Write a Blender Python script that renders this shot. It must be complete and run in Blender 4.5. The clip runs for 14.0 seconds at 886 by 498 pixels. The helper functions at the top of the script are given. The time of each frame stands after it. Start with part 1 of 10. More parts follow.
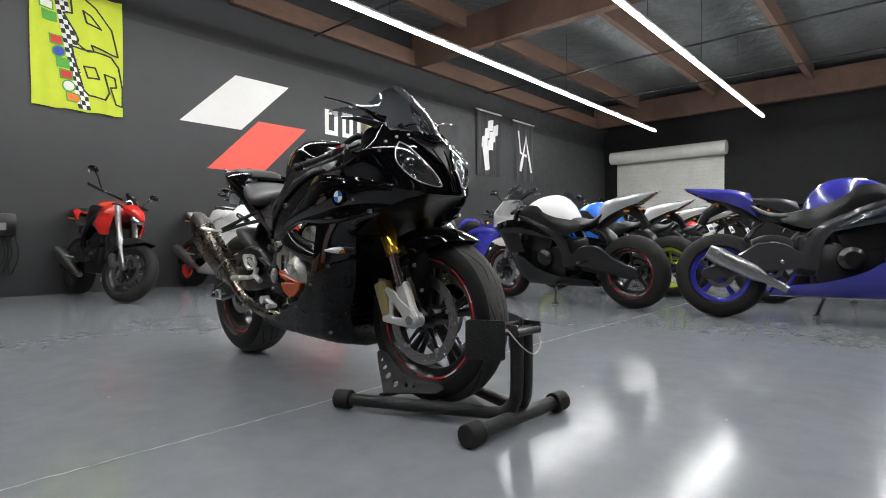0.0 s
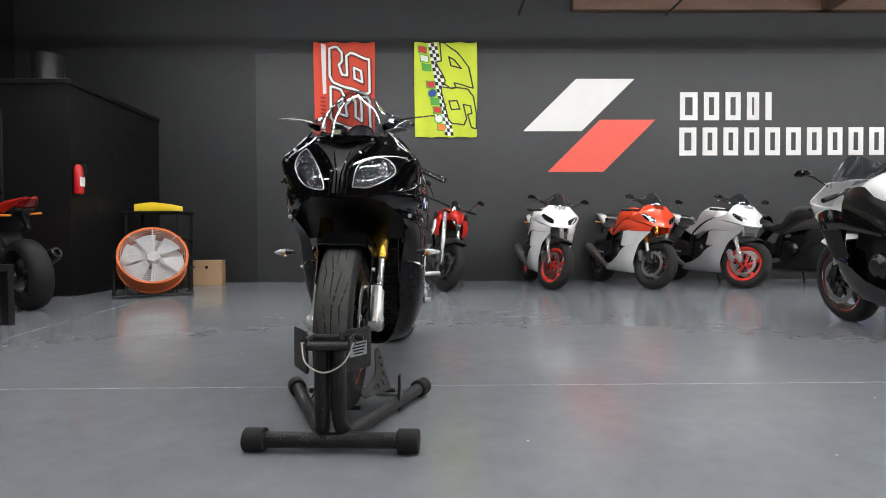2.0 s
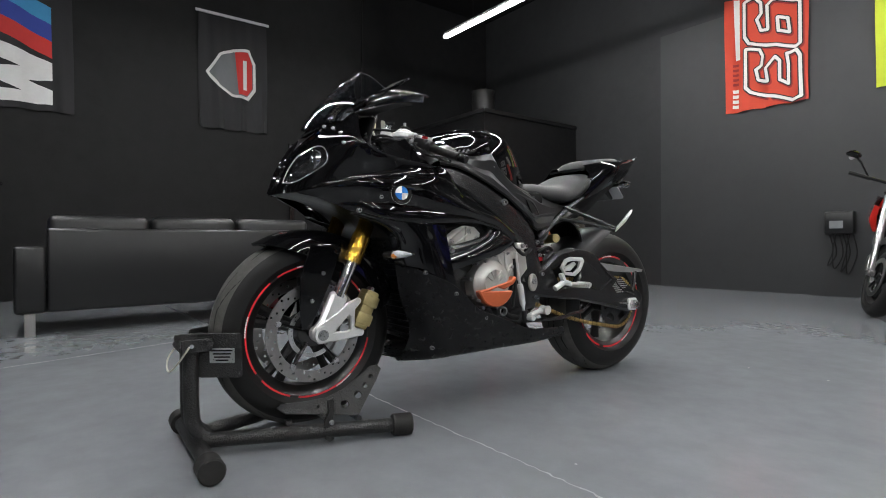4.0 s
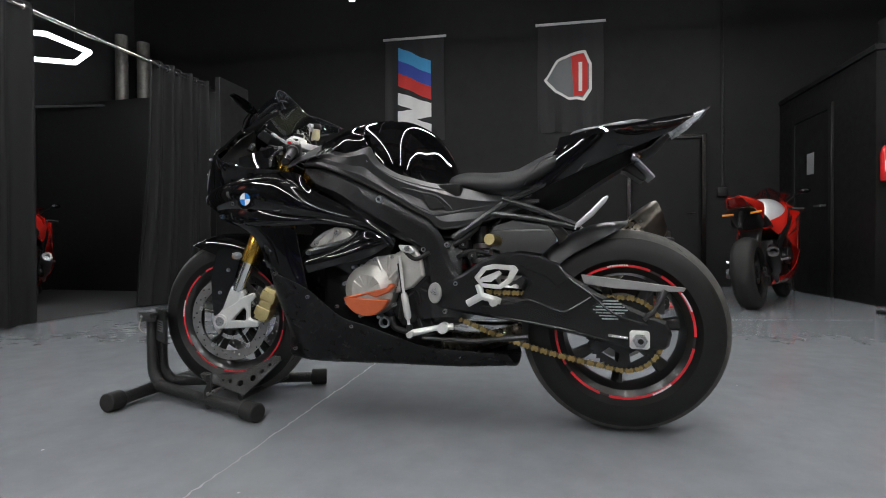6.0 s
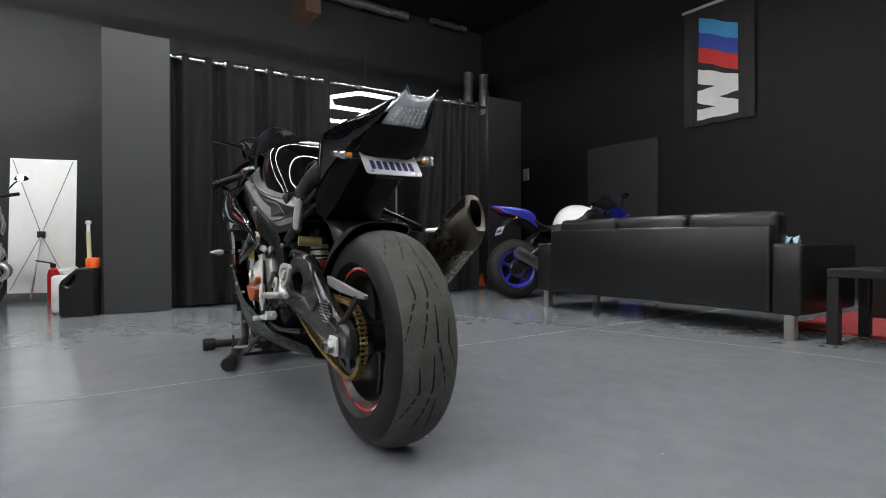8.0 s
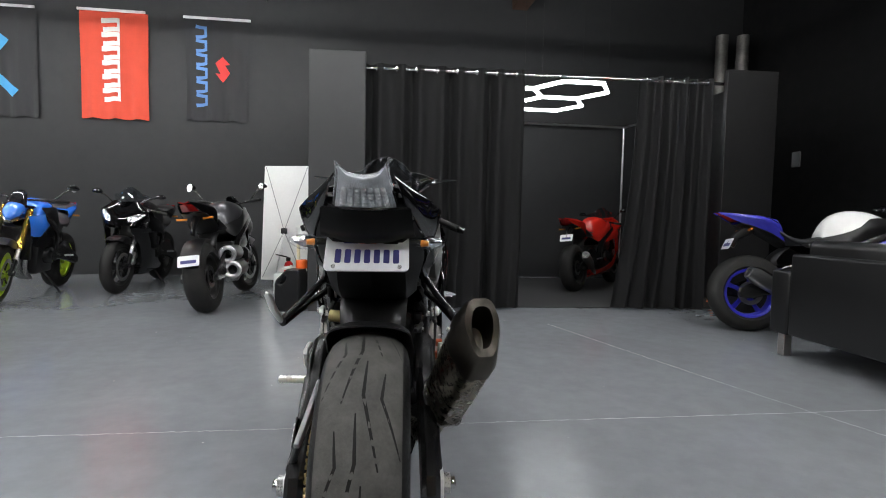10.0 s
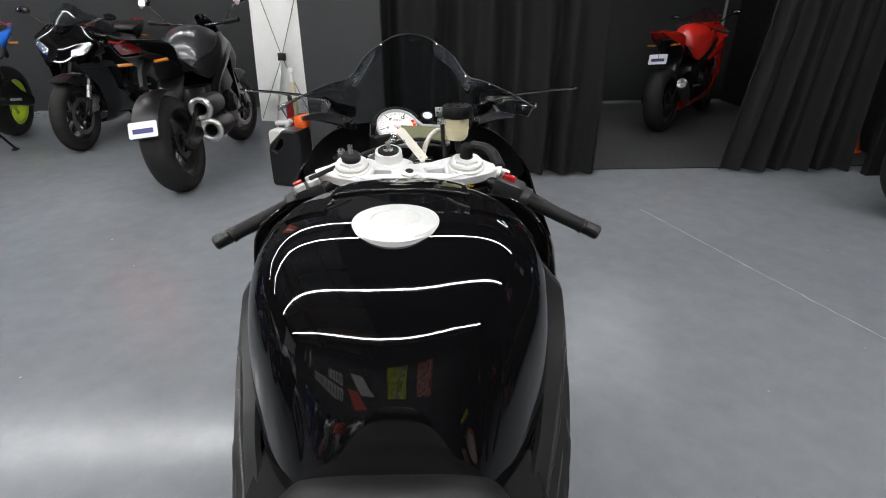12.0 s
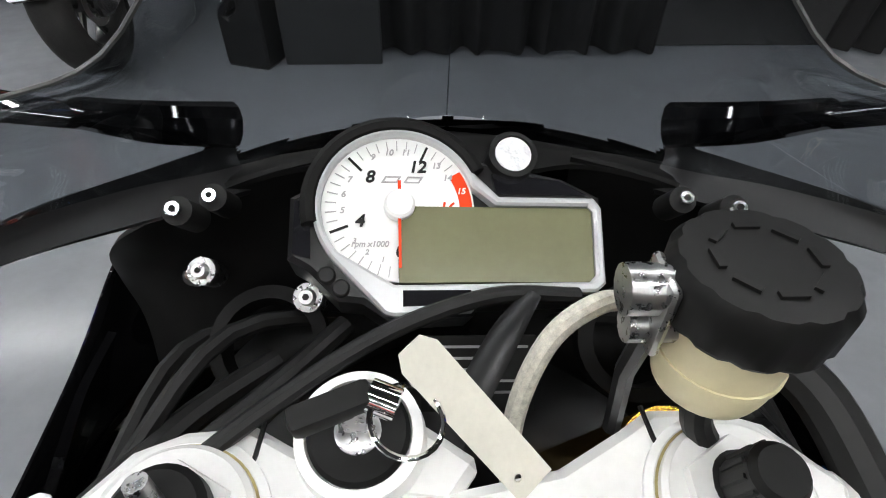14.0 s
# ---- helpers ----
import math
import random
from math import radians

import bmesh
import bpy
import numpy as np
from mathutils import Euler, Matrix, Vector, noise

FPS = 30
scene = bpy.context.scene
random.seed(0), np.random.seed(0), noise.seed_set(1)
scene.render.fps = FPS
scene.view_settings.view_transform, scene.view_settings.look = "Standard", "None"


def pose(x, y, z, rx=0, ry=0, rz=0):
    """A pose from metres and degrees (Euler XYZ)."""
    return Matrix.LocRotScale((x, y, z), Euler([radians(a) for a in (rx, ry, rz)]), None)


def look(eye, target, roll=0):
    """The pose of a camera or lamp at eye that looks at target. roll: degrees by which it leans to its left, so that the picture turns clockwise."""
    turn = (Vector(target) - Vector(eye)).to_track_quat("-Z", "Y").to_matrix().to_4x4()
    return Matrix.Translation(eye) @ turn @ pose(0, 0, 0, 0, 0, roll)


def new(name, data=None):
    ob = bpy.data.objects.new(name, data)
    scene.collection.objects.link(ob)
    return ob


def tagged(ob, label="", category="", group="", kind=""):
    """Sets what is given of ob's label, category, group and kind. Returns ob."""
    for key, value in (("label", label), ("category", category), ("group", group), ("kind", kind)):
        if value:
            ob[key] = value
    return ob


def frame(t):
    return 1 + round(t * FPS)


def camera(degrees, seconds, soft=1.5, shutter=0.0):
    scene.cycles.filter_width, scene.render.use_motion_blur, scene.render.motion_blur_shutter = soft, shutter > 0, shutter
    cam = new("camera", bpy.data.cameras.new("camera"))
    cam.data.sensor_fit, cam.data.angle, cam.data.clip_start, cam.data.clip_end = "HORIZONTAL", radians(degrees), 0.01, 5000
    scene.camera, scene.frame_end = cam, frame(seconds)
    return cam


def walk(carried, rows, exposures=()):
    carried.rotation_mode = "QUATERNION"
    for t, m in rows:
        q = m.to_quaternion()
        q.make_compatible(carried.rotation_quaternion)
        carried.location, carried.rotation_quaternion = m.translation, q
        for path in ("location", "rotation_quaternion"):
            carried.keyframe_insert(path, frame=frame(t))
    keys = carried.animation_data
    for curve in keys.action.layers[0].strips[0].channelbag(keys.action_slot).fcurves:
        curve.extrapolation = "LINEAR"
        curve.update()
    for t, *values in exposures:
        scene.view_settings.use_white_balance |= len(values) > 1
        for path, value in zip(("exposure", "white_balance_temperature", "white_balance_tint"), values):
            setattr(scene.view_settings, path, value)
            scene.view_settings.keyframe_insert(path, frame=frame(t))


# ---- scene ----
cam = camera(79.2, 14.0, 1.0)
PATH = [
    (0, (0.4, 0.07, 0.597), (1.898, 1.396, 0.567), -0.2),
    (0.5, (0.788, -0.225, 0.596), (1.955, 1.399, 0.567), -0.2),
    (1, (1.208, -0.412, 0.585), (2.014, 1.418, 0.557), -0.3),
    (1.5, (1.667, -0.529, 0.599), (2.076, 1.428, 0.569), -0.3),
    (2, (2.136, -0.519, 0.609), (2.167, 1.48, 0.577), -0.3),
    (2.5, (2.566, -0.32, 0.6), (2.148, 1.635, 0.57), -0.4),
    (3, (2.939, -0.083, 0.598), (2.099, 1.731, 0.565), -0.2),
    (3.2, (3.058, 0.041, 0.598), (2.032, 1.757, 0.568), -0.3),
    (5.3, (3.815, 1.859, 0.597), (1.824, 2.037, 0.573), -0.1),
    (5.5, (3.81, 2.053, 0.599), (1.81, 2.036, 0.574), -0.1),
    (6, (3.734, 2.552, 0.607), (1.771, 2.172, 0.583), -0.2),
    (6.5, (3.565, 3.04, 0.607), (1.694, 2.335, 0.584), -0.3),
    (7, (3.351, 3.509, 0.612), (1.636, 2.48, 0.588), -0.2),
    (7.5, (3.06, 3.932, 0.61), (1.606, 2.559, 0.586), -0.2),
    (8, (2.681, 4.247, 0.611), (1.547, 2.6, 0.586), -0.1),
    (8.5, (2.289, 4.45, 0.641), (1.547, 2.592, 0.614), 0.0),
    (8.7, (2.15, 4.481, 0.648), (1.574, 2.566, 0.619), -0.0),
    (10.8, (1.886, 3.466, 1.141), (1.752, 1.506, 0.764), -0.1),
    (11, (1.889, 3.320, 1.181), (1.815, 1.434, 0.521), -0.7),
    (11.5, (1.892, 2.952, 1.255), (1.828, 1.137, 0.420), -0.5),
    (12, (1.850, 2.627, 1.258), (1.713, 0.829, 0.391), -0.2),
    (12.5, (1.838, 2.366, 1.271), (1.622, 0.581, 0.397), 0.2),
    (13, (1.842, 2.127, 1.261), (1.618, 0.349, 0.373), -0.2),
    (13.5, (1.844, 1.887, 1.221), (1.704, 0.163, 0.217), -0.2),
    (14, (1.854, 1.762, 1.180), (1.731, 0.266, -0.142), 0.7),
]
walk(cam, [(t, look(eye, target, roll)) for t, eye, target, roll in PATH], ((0, 0.0), (13, 0.0), (14, -0.05)))

# ---- world and exposure ----
world = bpy.data.worlds.new("dark hall")
world.use_nodes = True
world.node_tree.nodes["Background"].inputs["Color"].default_value = (0.02, 0.022, 0.025, 1)
world.node_tree.nodes["Background"].inputs["Strength"].default_value = 0.1
scene.world = world

STRIP_POWER = 77.0
HEX_POWER = 14.0

# ---- mesh helpers ----
def V(*a):
    return Vector(a)


def catmull(pts, n):
    """n points spread along a smooth curve through pts."""
    pts = [Vector(p) for p in pts]
    if len(pts) < 3:
        return [pts[0].lerp(pts[-1], i / (n - 1)) for i in range(n)]
    ext = [pts[0] * 2 - pts[1]] + pts + [pts[-1] * 2 - pts[-2]]
    out = []
    for i in range(n):
        s = i / (n - 1) * (len(pts) - 1)
        k = min(int(s), len(pts) - 2)
        u = s - k
        a, b, c, d = ext[k:k + 4]
        out.append(0.5 * ((2 * b) + (c - a) * u + (2 * a - 5 * b + 4 * c - d) * u * u + (3 * b - a - 3 * c + d) * u * u * u))
    return out


def skin(curves, nu=16, nv=10):
    """A smooth grid of points through a few curves that run side by side."""
    rows = [catmull(c, nu) for c in curves]
    cols = [catmull([r[i] for r in rows], nv) for i in range(nu)]
    return [[cols[i][j] for i in range(nu)] for j in range(nv)]


def add_grid(bm, grid, close_u=False):
    vs = [[bm.verts.new(p) for p in row] for row in grid]
    nu = len(grid[0])
    out = []
    for j in range(len(grid) - 1):
        for i in range(nu if close_u else nu - 1):
            k = (i + 1) % nu
            q = (vs[j][i], vs[j][k], vs[j + 1][k], vs[j + 1][i])
            out.append(bm.faces.new(q))
    return vs, out


def mirror_y(bm):
    geom = bm.verts[:] + bm.edges[:] + bm.faces[:]
    got = bmesh.ops.duplicate(bm, geom=geom)["geom"]
    for e in got:
        if isinstance(e, bmesh.types.BMVert):
            e.co.y = -e.co.y
    bmesh.ops.reverse_faces(bm, faces=[e for e in got if isinstance(e, bmesh.types.BMFace)])


def sheet(grid, thick=0.003, mirror=False, out=(0, 1, 0)):
    """A curved panel with thickness; out says which side is its outer face."""
    bm = bmesh.new()
    vs, fs = add_grid(bm, grid)
    bm.normal_update()
    mean = sum((f.normal * f.calc_area() for f in fs), Vector())
    if mean.dot(Vector(out)) < 0:
        bmesh.ops.reverse_faces(bm, faces=fs)
        bm.normal_update()
    normals = {v: v.normal.copy() for v in bm.verts}
    inner = {v: bm.verts.new(v.co - normals[v] * thick) for v in list(normals)}
    for f in fs:
        bm.faces.new([inner[v] for v in reversed(f.verts)])
    for e in [e for e in bm.edges if len(e.link_faces) == 1 and e.verts[0] in inner and e.verts[1] in inner]:
        f = e.link_faces[0]
        a, b = e.verts
        order = list(f.verts)
        if order[(order.index(a) + 1) % len(order)] != b:
            a, b = b, a
        bm.faces.new((b, a, inner[a], inner[b]))
    if mirror:
        mirror_y(bm)
    return bm


def loft(bm, rings, caps=True, closed=True):
    vs, fs = add_grid(bm, rings, close_u=closed)
    if caps:
        fs.append(bm.faces.new(list(reversed(vs[0]))))
        fs.append(bm.faces.new(vs[-1]))
    bmesh.ops.recalc_face_normals(bm, faces=fs)
    return vs


def frames_along(pts):
    pts = [Vector(p) for p in pts]
    n = len(pts)
    tang = [(pts[min(i + 1, n - 1)] - pts[max(i - 1, 0)]).normalized() for i in range(n)]
    side = tang[0].orthogonal().normalized() if abs(tang[0].z) > 0.9 else tang[0].cross(V(0, 0, 1)).normalized()
    out = []
    for t in tang:
        side = (side - t * side.dot(t)).normalized()
        out.append((side, t.cross(side).normalized() * -1))
    return out


def sweep(bm, pts, r, seg=10, flat=1.0, caps=True, smooth=0):
    """A tube along pts; r one radius or one for each point; flat squashes it in the second direction."""
    if smooth:
        if not isinstance(r, (int, float)):
            m = len(r)
            r = [r[min(int(i / (smooth - 1) * (m - 1)), m - 2)] * (1 - (i / (smooth - 1) * (m - 1) - min(int(i / (smooth - 1) * (m - 1)), m - 2)))
                 + r[min(int(i / (smooth - 1) * (m - 1)), m - 2) + 1] * (i / (smooth - 1) * (m - 1) - min(int(i / (smooth - 1) * (m - 1)), m - 2)) for i in range(smooth)]
        pts = catmull(pts, smooth)
    rs = [r] * len(pts) if isinstance(r, (int, float)) else r
    rings = []
    for p, (a, b), q in zip(pts, frames_along(pts), rs):
        rings.append([Vector(p) + a * math.cos(2 * math.pi * k / seg) * q + b * math.sin(2 * math.pi * k / seg) * q * flat for k in range(seg)])
    loft(bm, rings, caps)
    return bm


def cyl(bm, a, b, r, r2=None, seg=16):
    return sweep(bm, [a, b], [r, r if r2 is None else r2], seg)


def box(bm, lo, hi, m=None, bevel=0.0, seg=2):
    got = bmesh.ops.create_cube(bm, size=1)["verts"]
    lo, hi = Vector(lo), Vector(hi)
    for v in got:
        v.co = Vector([(lo[i] + hi[i]) / 2 + v.co[i] * (hi[i] - lo[i]) for i in range(3)])
    if bevel:
        es = list({e for v in got for e in v.link_edges})
        new_geom = bmesh.ops.bevel(bm, geom=es, offset=bevel, segments=seg, profile=0.5, affect="EDGES")
        got = list({v for f in new_geom["faces"] for v in f.verts} | {v for v in got if v.is_valid})
    if m is not None:
        bmesh.ops.transform(bm, matrix=m, verts=got)
    return got


def lathe(bm, profile, axis="y", centre=(0, 0, 0), seg=48, close=True, caps=False):
    """Turns a profile of (radius, along) round an axis through centre."""
    rings = []
    for r, h in profile:
        ring = []
        for k in range(seg):
            c, s = math.cos(2 * math.pi * k / seg) * r, math.sin(2 * math.pi * k / seg) * r
            p = V(c, h, s) if axis == "y" else V(c, s, h) if axis == "z" else V(h, c, s)
            ring.append(p + Vector(centre))
        rings.append(ring)
    if close:
        rings.append(rings[0])
        vs = [[bm.verts.new(p) for p in row] for row in rings[:-1]]
        vs.append(vs[0])
        fs = []
        for j in range(len(vs) - 1):
            for i in range(seg):
                k = (i + 1) % seg
                fs.append(bm.faces.new((vs[j][i], vs[j][k], vs[j + 1][k], vs[j + 1][i])))
        bmesh.ops.recalc_face_normals(bm, faces=fs)
    else:
        loft(bm, rings, caps)
    return bm


def plate(bm, outline, thick, m=None, bevel=0.0, holes=()):
    """A flat piece: outline of (u, v), stood along the third direction, centred on it; m places it. holes are outlines too."""
    from_z, to_z = -thick / 2, thick / 2
    fresh = set(bm.verts)
    loops = [outline, *holes]
    lo, hi, edges_lo, edges_hi, sides = [], [], [], [], []
    for ring in loops:
        a = [bm.verts.new((u, v, from_z)) for u, v in ring]
        b = [bm.verts.new((u, v, to_z)) for u, v in ring]
        for i in range(len(ring)):
            k = (i + 1) % len(ring)
            sides.append(bm.faces.new((a[i], a[k], b[k], b[i])))
        lo.append(a)
        hi.append(b)
    if holes:
        for group in (lo, hi):
            es = [bm.edges.get((g[i], g[(i + 1) % len(g)])) for g in group for i in range(len(g))]
            bmesh.ops.triangle_fill(bm, use_beauty=True, use_dissolve=False, edges=es)
    else:
        bm.faces.new(list(reversed(lo[0])))
        bm.faces.new(hi[0])
    verts = [v for v in bm.verts if v not in fresh]
    fs = list({f for v in verts for f in v.link_faces})
    bmesh.ops.recalc_face_normals(bm, faces=fs)
    if bevel:
        rim = [e for e in {e for v in verts for e in v.link_edges} if len(e.link_faces) == 2 and e.calc_face_angle(0) > 1.2]
        got = bmesh.ops.bevel(bm, geom=rim, offset=bevel, segments=1, affect="EDGES")
        verts = [v for v in bm.verts if v not in fresh]
    if m is not None:
        bmesh.ops.transform(bm, matrix=m, verts=verts)
    return verts


def ring_pts(r, n, cx=0.0, cy=0.0, ry=None, turn=0.0):
    return [(cx + math.cos(turn + 2 * math.pi * i / n) * r, cy + math.sin(turn + 2 * math.pi * i / n) * (ry or r)) for i in range(n)]


SIDE = Matrix(((1, 0, 0, 0), (0, 0, -1, 0), (0, 1, 0, 0), (0, 0, 0, 1)))   # lays (u, v) onto (x, z), thickness along y


def at_y(y):
    return Matrix.Translation((0, y, 0)) @ SIDE


def finish(name, bm, material, sharp=32):
    me = bpy.data.meshes.new(name)
    for f in bm.faces:
        f.smooth = True
    bm.to_mesh(me)
    bm.free()
    me.set_sharp_from_angle(angle=radians(sharp))
    for m in material if isinstance(material, (list, tuple)) else [material]:
        me.materials.append(m)
    return me


def part(name, bm, material, parent, label="", sharp=32):
    ob = new(name, finish(name, bm, material, sharp))
    ob.parent = parent
    if label:
        ob["label"] = label
    return ob


def thing(name, m, label, category, group="", kind=""):
    ob = new(name)
    ob.empty_display_size = 0.1
    ob.matrix_world = m
    return tagged(ob, label, category, group, kind)


def solid(name, bm, material, label, category="", group="", kind="", m=None, sharp=32):
    ob = new(name, finish(name, bm, material, sharp))
    if m is not None:
        ob.matrix_world = m
    return tagged(ob, label, category, group, kind)

# ---- materials ----
def material(name, colour, rough=0.5, metal=0.0, var=0.0, scale=8.0, bump=0.0, bscale=60.0, coat=0.0, rvar=0.0, spec=0.5, sheen=0.0, stretch=(1, 1, 1), dist=0.01):
    m = bpy.data.materials.new(name)
    m.use_nodes = True
    nt = m.node_tree
    p = nt.nodes["Principled BSDF"]
    p.inputs["Base Color"].default_value = (*colour, 1)
    p.inputs["Roughness"].default_value = rough
    p.inputs["Metallic"].default_value = metal
    p.inputs["Coat Weight"].default_value = coat
    p.inputs["Coat Roughness"].default_value = 0.03
    p.inputs["Specular IOR Level"].default_value = spec
    p.inputs["Sheen Weight"].default_value = sheen
    if not (var or bump or rvar):
        return m
    tc = nt.nodes.new("ShaderNodeTexCoord")
    mp = nt.nodes.new("ShaderNodeMapping")
    mp.inputs["Scale"].default_value = stretch
    nt.links.new(tc.outputs["Object"], mp.inputs["Vector"])

    def tex(s, detail=5.0):
        n = nt.nodes.new("ShaderNodeTexNoise")
        n.inputs["Scale"].default_value = s
        n.inputs["Detail"].default_value = detail
        n.inputs["Roughness"].default_value = 0.6
        nt.links.new(mp.outputs["Vector"], n.inputs["Vector"])
        return n

    def span(src, lo, hi):
        r = nt.nodes.new("ShaderNodeMapRange")
        r.inputs["From Min"].default_value, r.inputs["From Max"].default_value = 0.3, 0.7
        r.inputs["To Min"].default_value, r.inputs["To Max"].default_value = lo, hi
        nt.links.new(src, r.inputs["Value"])
        return r.outputs["Result"]

    a = tex(scale)
    b = tex(scale * 7)
    if var:
        mix = nt.nodes.new("ShaderNodeMix")
        mix.data_type = "FLOAT"
        mix.inputs[0].default_value = 0.4
        nt.links.new(a.outputs["Fac"], mix.inputs[2])
        nt.links.new(b.outputs["Fac"], mix.inputs[3])
        f = span(mix.outputs[0], 1 - var, 1 + var)
        sc = nt.nodes.new("ShaderNodeVectorMath")
        sc.operation = "SCALE"
        sc.inputs[0].default_value = colour
        nt.links.new(f, sc.inputs["Scale"])
        nt.links.new(sc.outputs[0], p.inputs["Base Color"])
    if rvar:
        nt.links.new(span(b.outputs["Fac"], max(rough - rvar, 0.02), rough + rvar), p.inputs["Roughness"])
    if bump:
        n = tex(bscale, 3.0)
        bp = nt.nodes.new("ShaderNodeBump")
        bp.inputs["Strength"].default_value = bump
        bp.inputs["Distance"].default_value = dist
        nt.links.new(n.outputs["Fac"], bp.inputs["Height"])
        nt.links.new(bp.outputs["Normal"], p.inputs["Normal"])
    return m


def glass(name, colour, rough=0.0):
    """A thin clear sheet: part of the light goes straight through, the rest is reflected."""
    m = bpy.data.materials.new(name)
    m.use_nodes = True
    nt = m.node_tree
    nt.nodes.clear()
    out = nt.nodes.new("ShaderNodeOutputMaterial")
    tr = nt.nodes.new("ShaderNodeBsdfTransparent")
    tr.inputs["Color"].default_value = (*colour, 1)
    gl = nt.nodes.new("ShaderNodeBsdfGlossy")
    gl.inputs["Roughness"].default_value = rough
    gl.inputs["Color"].default_value = (1, 1, 1, 1)
    lw = nt.nodes.new("ShaderNodeLayerWeight")
    lw.inputs["Blend"].default_value = 0.5
    pw = nt.nodes.new("ShaderNodeMath")
    pw.operation = "POWER"
    pw.inputs[1].default_value = 4.0
    nt.links.new(lw.outputs["Facing"], pw.inputs[0])
    fr = nt.nodes.new("ShaderNodeMath")
    fr.operation = "MULTIPLY_ADD"
    fr.inputs[1].default_value, fr.inputs[2].default_value = 0.9, 0.055
    nt.links.new(pw.outputs[0], fr.inputs[0])
    mx = nt.nodes.new("ShaderNodeMixShader")
    nt.links.new(fr.outputs[0], mx.inputs[0])
    nt.links.new(tr.outputs[0], mx.inputs[1])
    nt.links.new(gl.outputs[0], mx.inputs[2])
    nt.links.new(mx.outputs[0], out.inputs[0])
    return m


def glow(name, colour, strength):
    m = bpy.data.materials.new(name)
    m.use_nodes = True
    p = m.node_tree.nodes["Principled BSDF"]
    p.inputs["Base Color"].default_value = (0.8, 0.8, 0.8, 1)
    p.inputs["Emission Color"].default_value = (*colour, 1)
    p.inputs["Emission Strength"].default_value = strength
    return m


GLOSS = material("gloss black paint", (0.003, 0.003, 0.0035), 0.035)
MATTE = material("satin black plastic", (0.009, 0.009, 0.0096), 0.33, spec=0.38, var=0.25, scale=30, rvar=0.04)
FRAMEBLK = material("satin black metal", (0.009, 0.009, 0.0095), 0.27, spec=0.5, bump=0.04, bscale=420, dist=0.0005)
SEATMAT = material("black seat vinyl", (0.011, 0.011, 0.012), 0.46, var=0.15, scale=18, bump=0.25, bscale=700, dist=0.001)
RUBBER = material("worn black rubber", (0.014, 0.0136, 0.0132), 0.68, spec=0.3, var=0.35, scale=14, bump=0.25, bscale=180, rvar=0.1, dist=0.002)
TYREWALL = material("tyre sidewall rubber", (0.007, 0.007, 0.007), 0.5, spec=0.28, var=0.2, scale=20, rvar=0.08)
TREAD = material("dusty tyre tread", (0.058, 0.057, 0.053), 0.78, var=0.5, scale=22, bump=0.35, bscale=240, rvar=0.1, dist=0.002)
ALU = material("brushed aluminium", (0.62, 0.62, 0.62), 0.32, metal=1.0, var=0.1, scale=20, rvar=0.08)
ALUWHITE = material("anodised pale aluminium", (0.8, 0.8, 0.79), 0.34, metal=0.35, var=0.06, scale=25, bump=0.06, bscale=300, dist=0.001)
CASTALU = material("cast aluminium", (0.5, 0.49, 0.46), 0.42, metal=0.7, var=0.15, scale=30, bump=0.2, bscale=250, dist=0.001)
STEEL = material("steel", (0.42, 0.42, 0.42), 0.3, metal=1.0, var=0.12, scale=40, rvar=0.08)
CHROME = material("chrome", (0.78, 0.78, 0.78), 0.1, metal=1.0)
GOLD = material("gold anodised metal", (0.62, 0.38, 0.06), 0.27, metal=1.0, var=0.08, scale=20)
BRASS = material("dull brass", (0.5, 0.42, 0.2), 0.42, metal=0.8, var=0.2, scale=30)
CHAINM = material("gold chain steel", (0.52, 0.38, 0.16), 0.3, metal=0.9, var=0.3, scale=60)
CHAINDARK = material("dull inner chain steel", (0.2, 0.15, 0.07), 0.4, metal=0.9, var=0.3, scale=60)
TITAN = material("bronzed titanium", (0.19, 0.165, 0.13), 0.28, metal=1.0, var=0.25, scale=9, rvar=0.06)
COPPER = material("copper orange cover", (0.5, 0.11, 0.04), 0.42, metal=0.35, var=0.12, scale=25)
REDTAPE = material("red rim tape", (0.62, 0.02, 0.03), 0.35, var=0.05)
WHITE = material("white paint", (0.78, 0.78, 0.77), 0.35, var=0.05, scale=4, coat=0.4)
REFLECTOR = material("lamp reflector", (0.75, 0.76, 0.78), 0.12, metal=1.0, bump=0.5, bscale=45, dist=0.01)
CLEAR = glass("clear lamp glass", (0.93, 0.94, 0.95), 0.0)
SMOKE = glass("smoked screen", (0.70, 0.72, 0.74), 0.0)
AMBER = material("amber bulb", (0.7, 0.22, 0.02), 0.3)
REDLENS = material("red lens", (0.35, 0.008, 0.008), 0.15, coat=0.6)
CHOCKM = material("wrinkle black powder coat", (0.008, 0.008, 0.008), 0.4, spec=0.5, var=0.5, scale=60, bump=1.0, bscale=170, dist=0.004)
DISCM = material("brake disc steel", (0.36, 0.35, 0.34), 0.33, metal=1.0, var=0.1, scale=30, stretch=(1, 1, 1))
BLUEWHEEL = material("blue wheel paint", (0.03, 0.03, 0.42), 0.3, coat=0.4)
REDWHEEL = material("red wheel paint", (0.75, 0.045, 0.03), 0.35, coat=0.3)
LIMEWHEEL = material("lime wheel paint", (0.45, 0.6, 0.02), 0.35, coat=0.3)
BLKWHEEL = material("black wheel paint", (0.01, 0.01, 0.01), 0.3, coat=0.3)
RED = material("red paint", (0.62, 0.02, 0.012), 0.22, coat=0.8, rvar=0.03)
ORANGERED = material("orange red paint", (0.78, 0.06, 0.015), 0.22, coat=0.8)
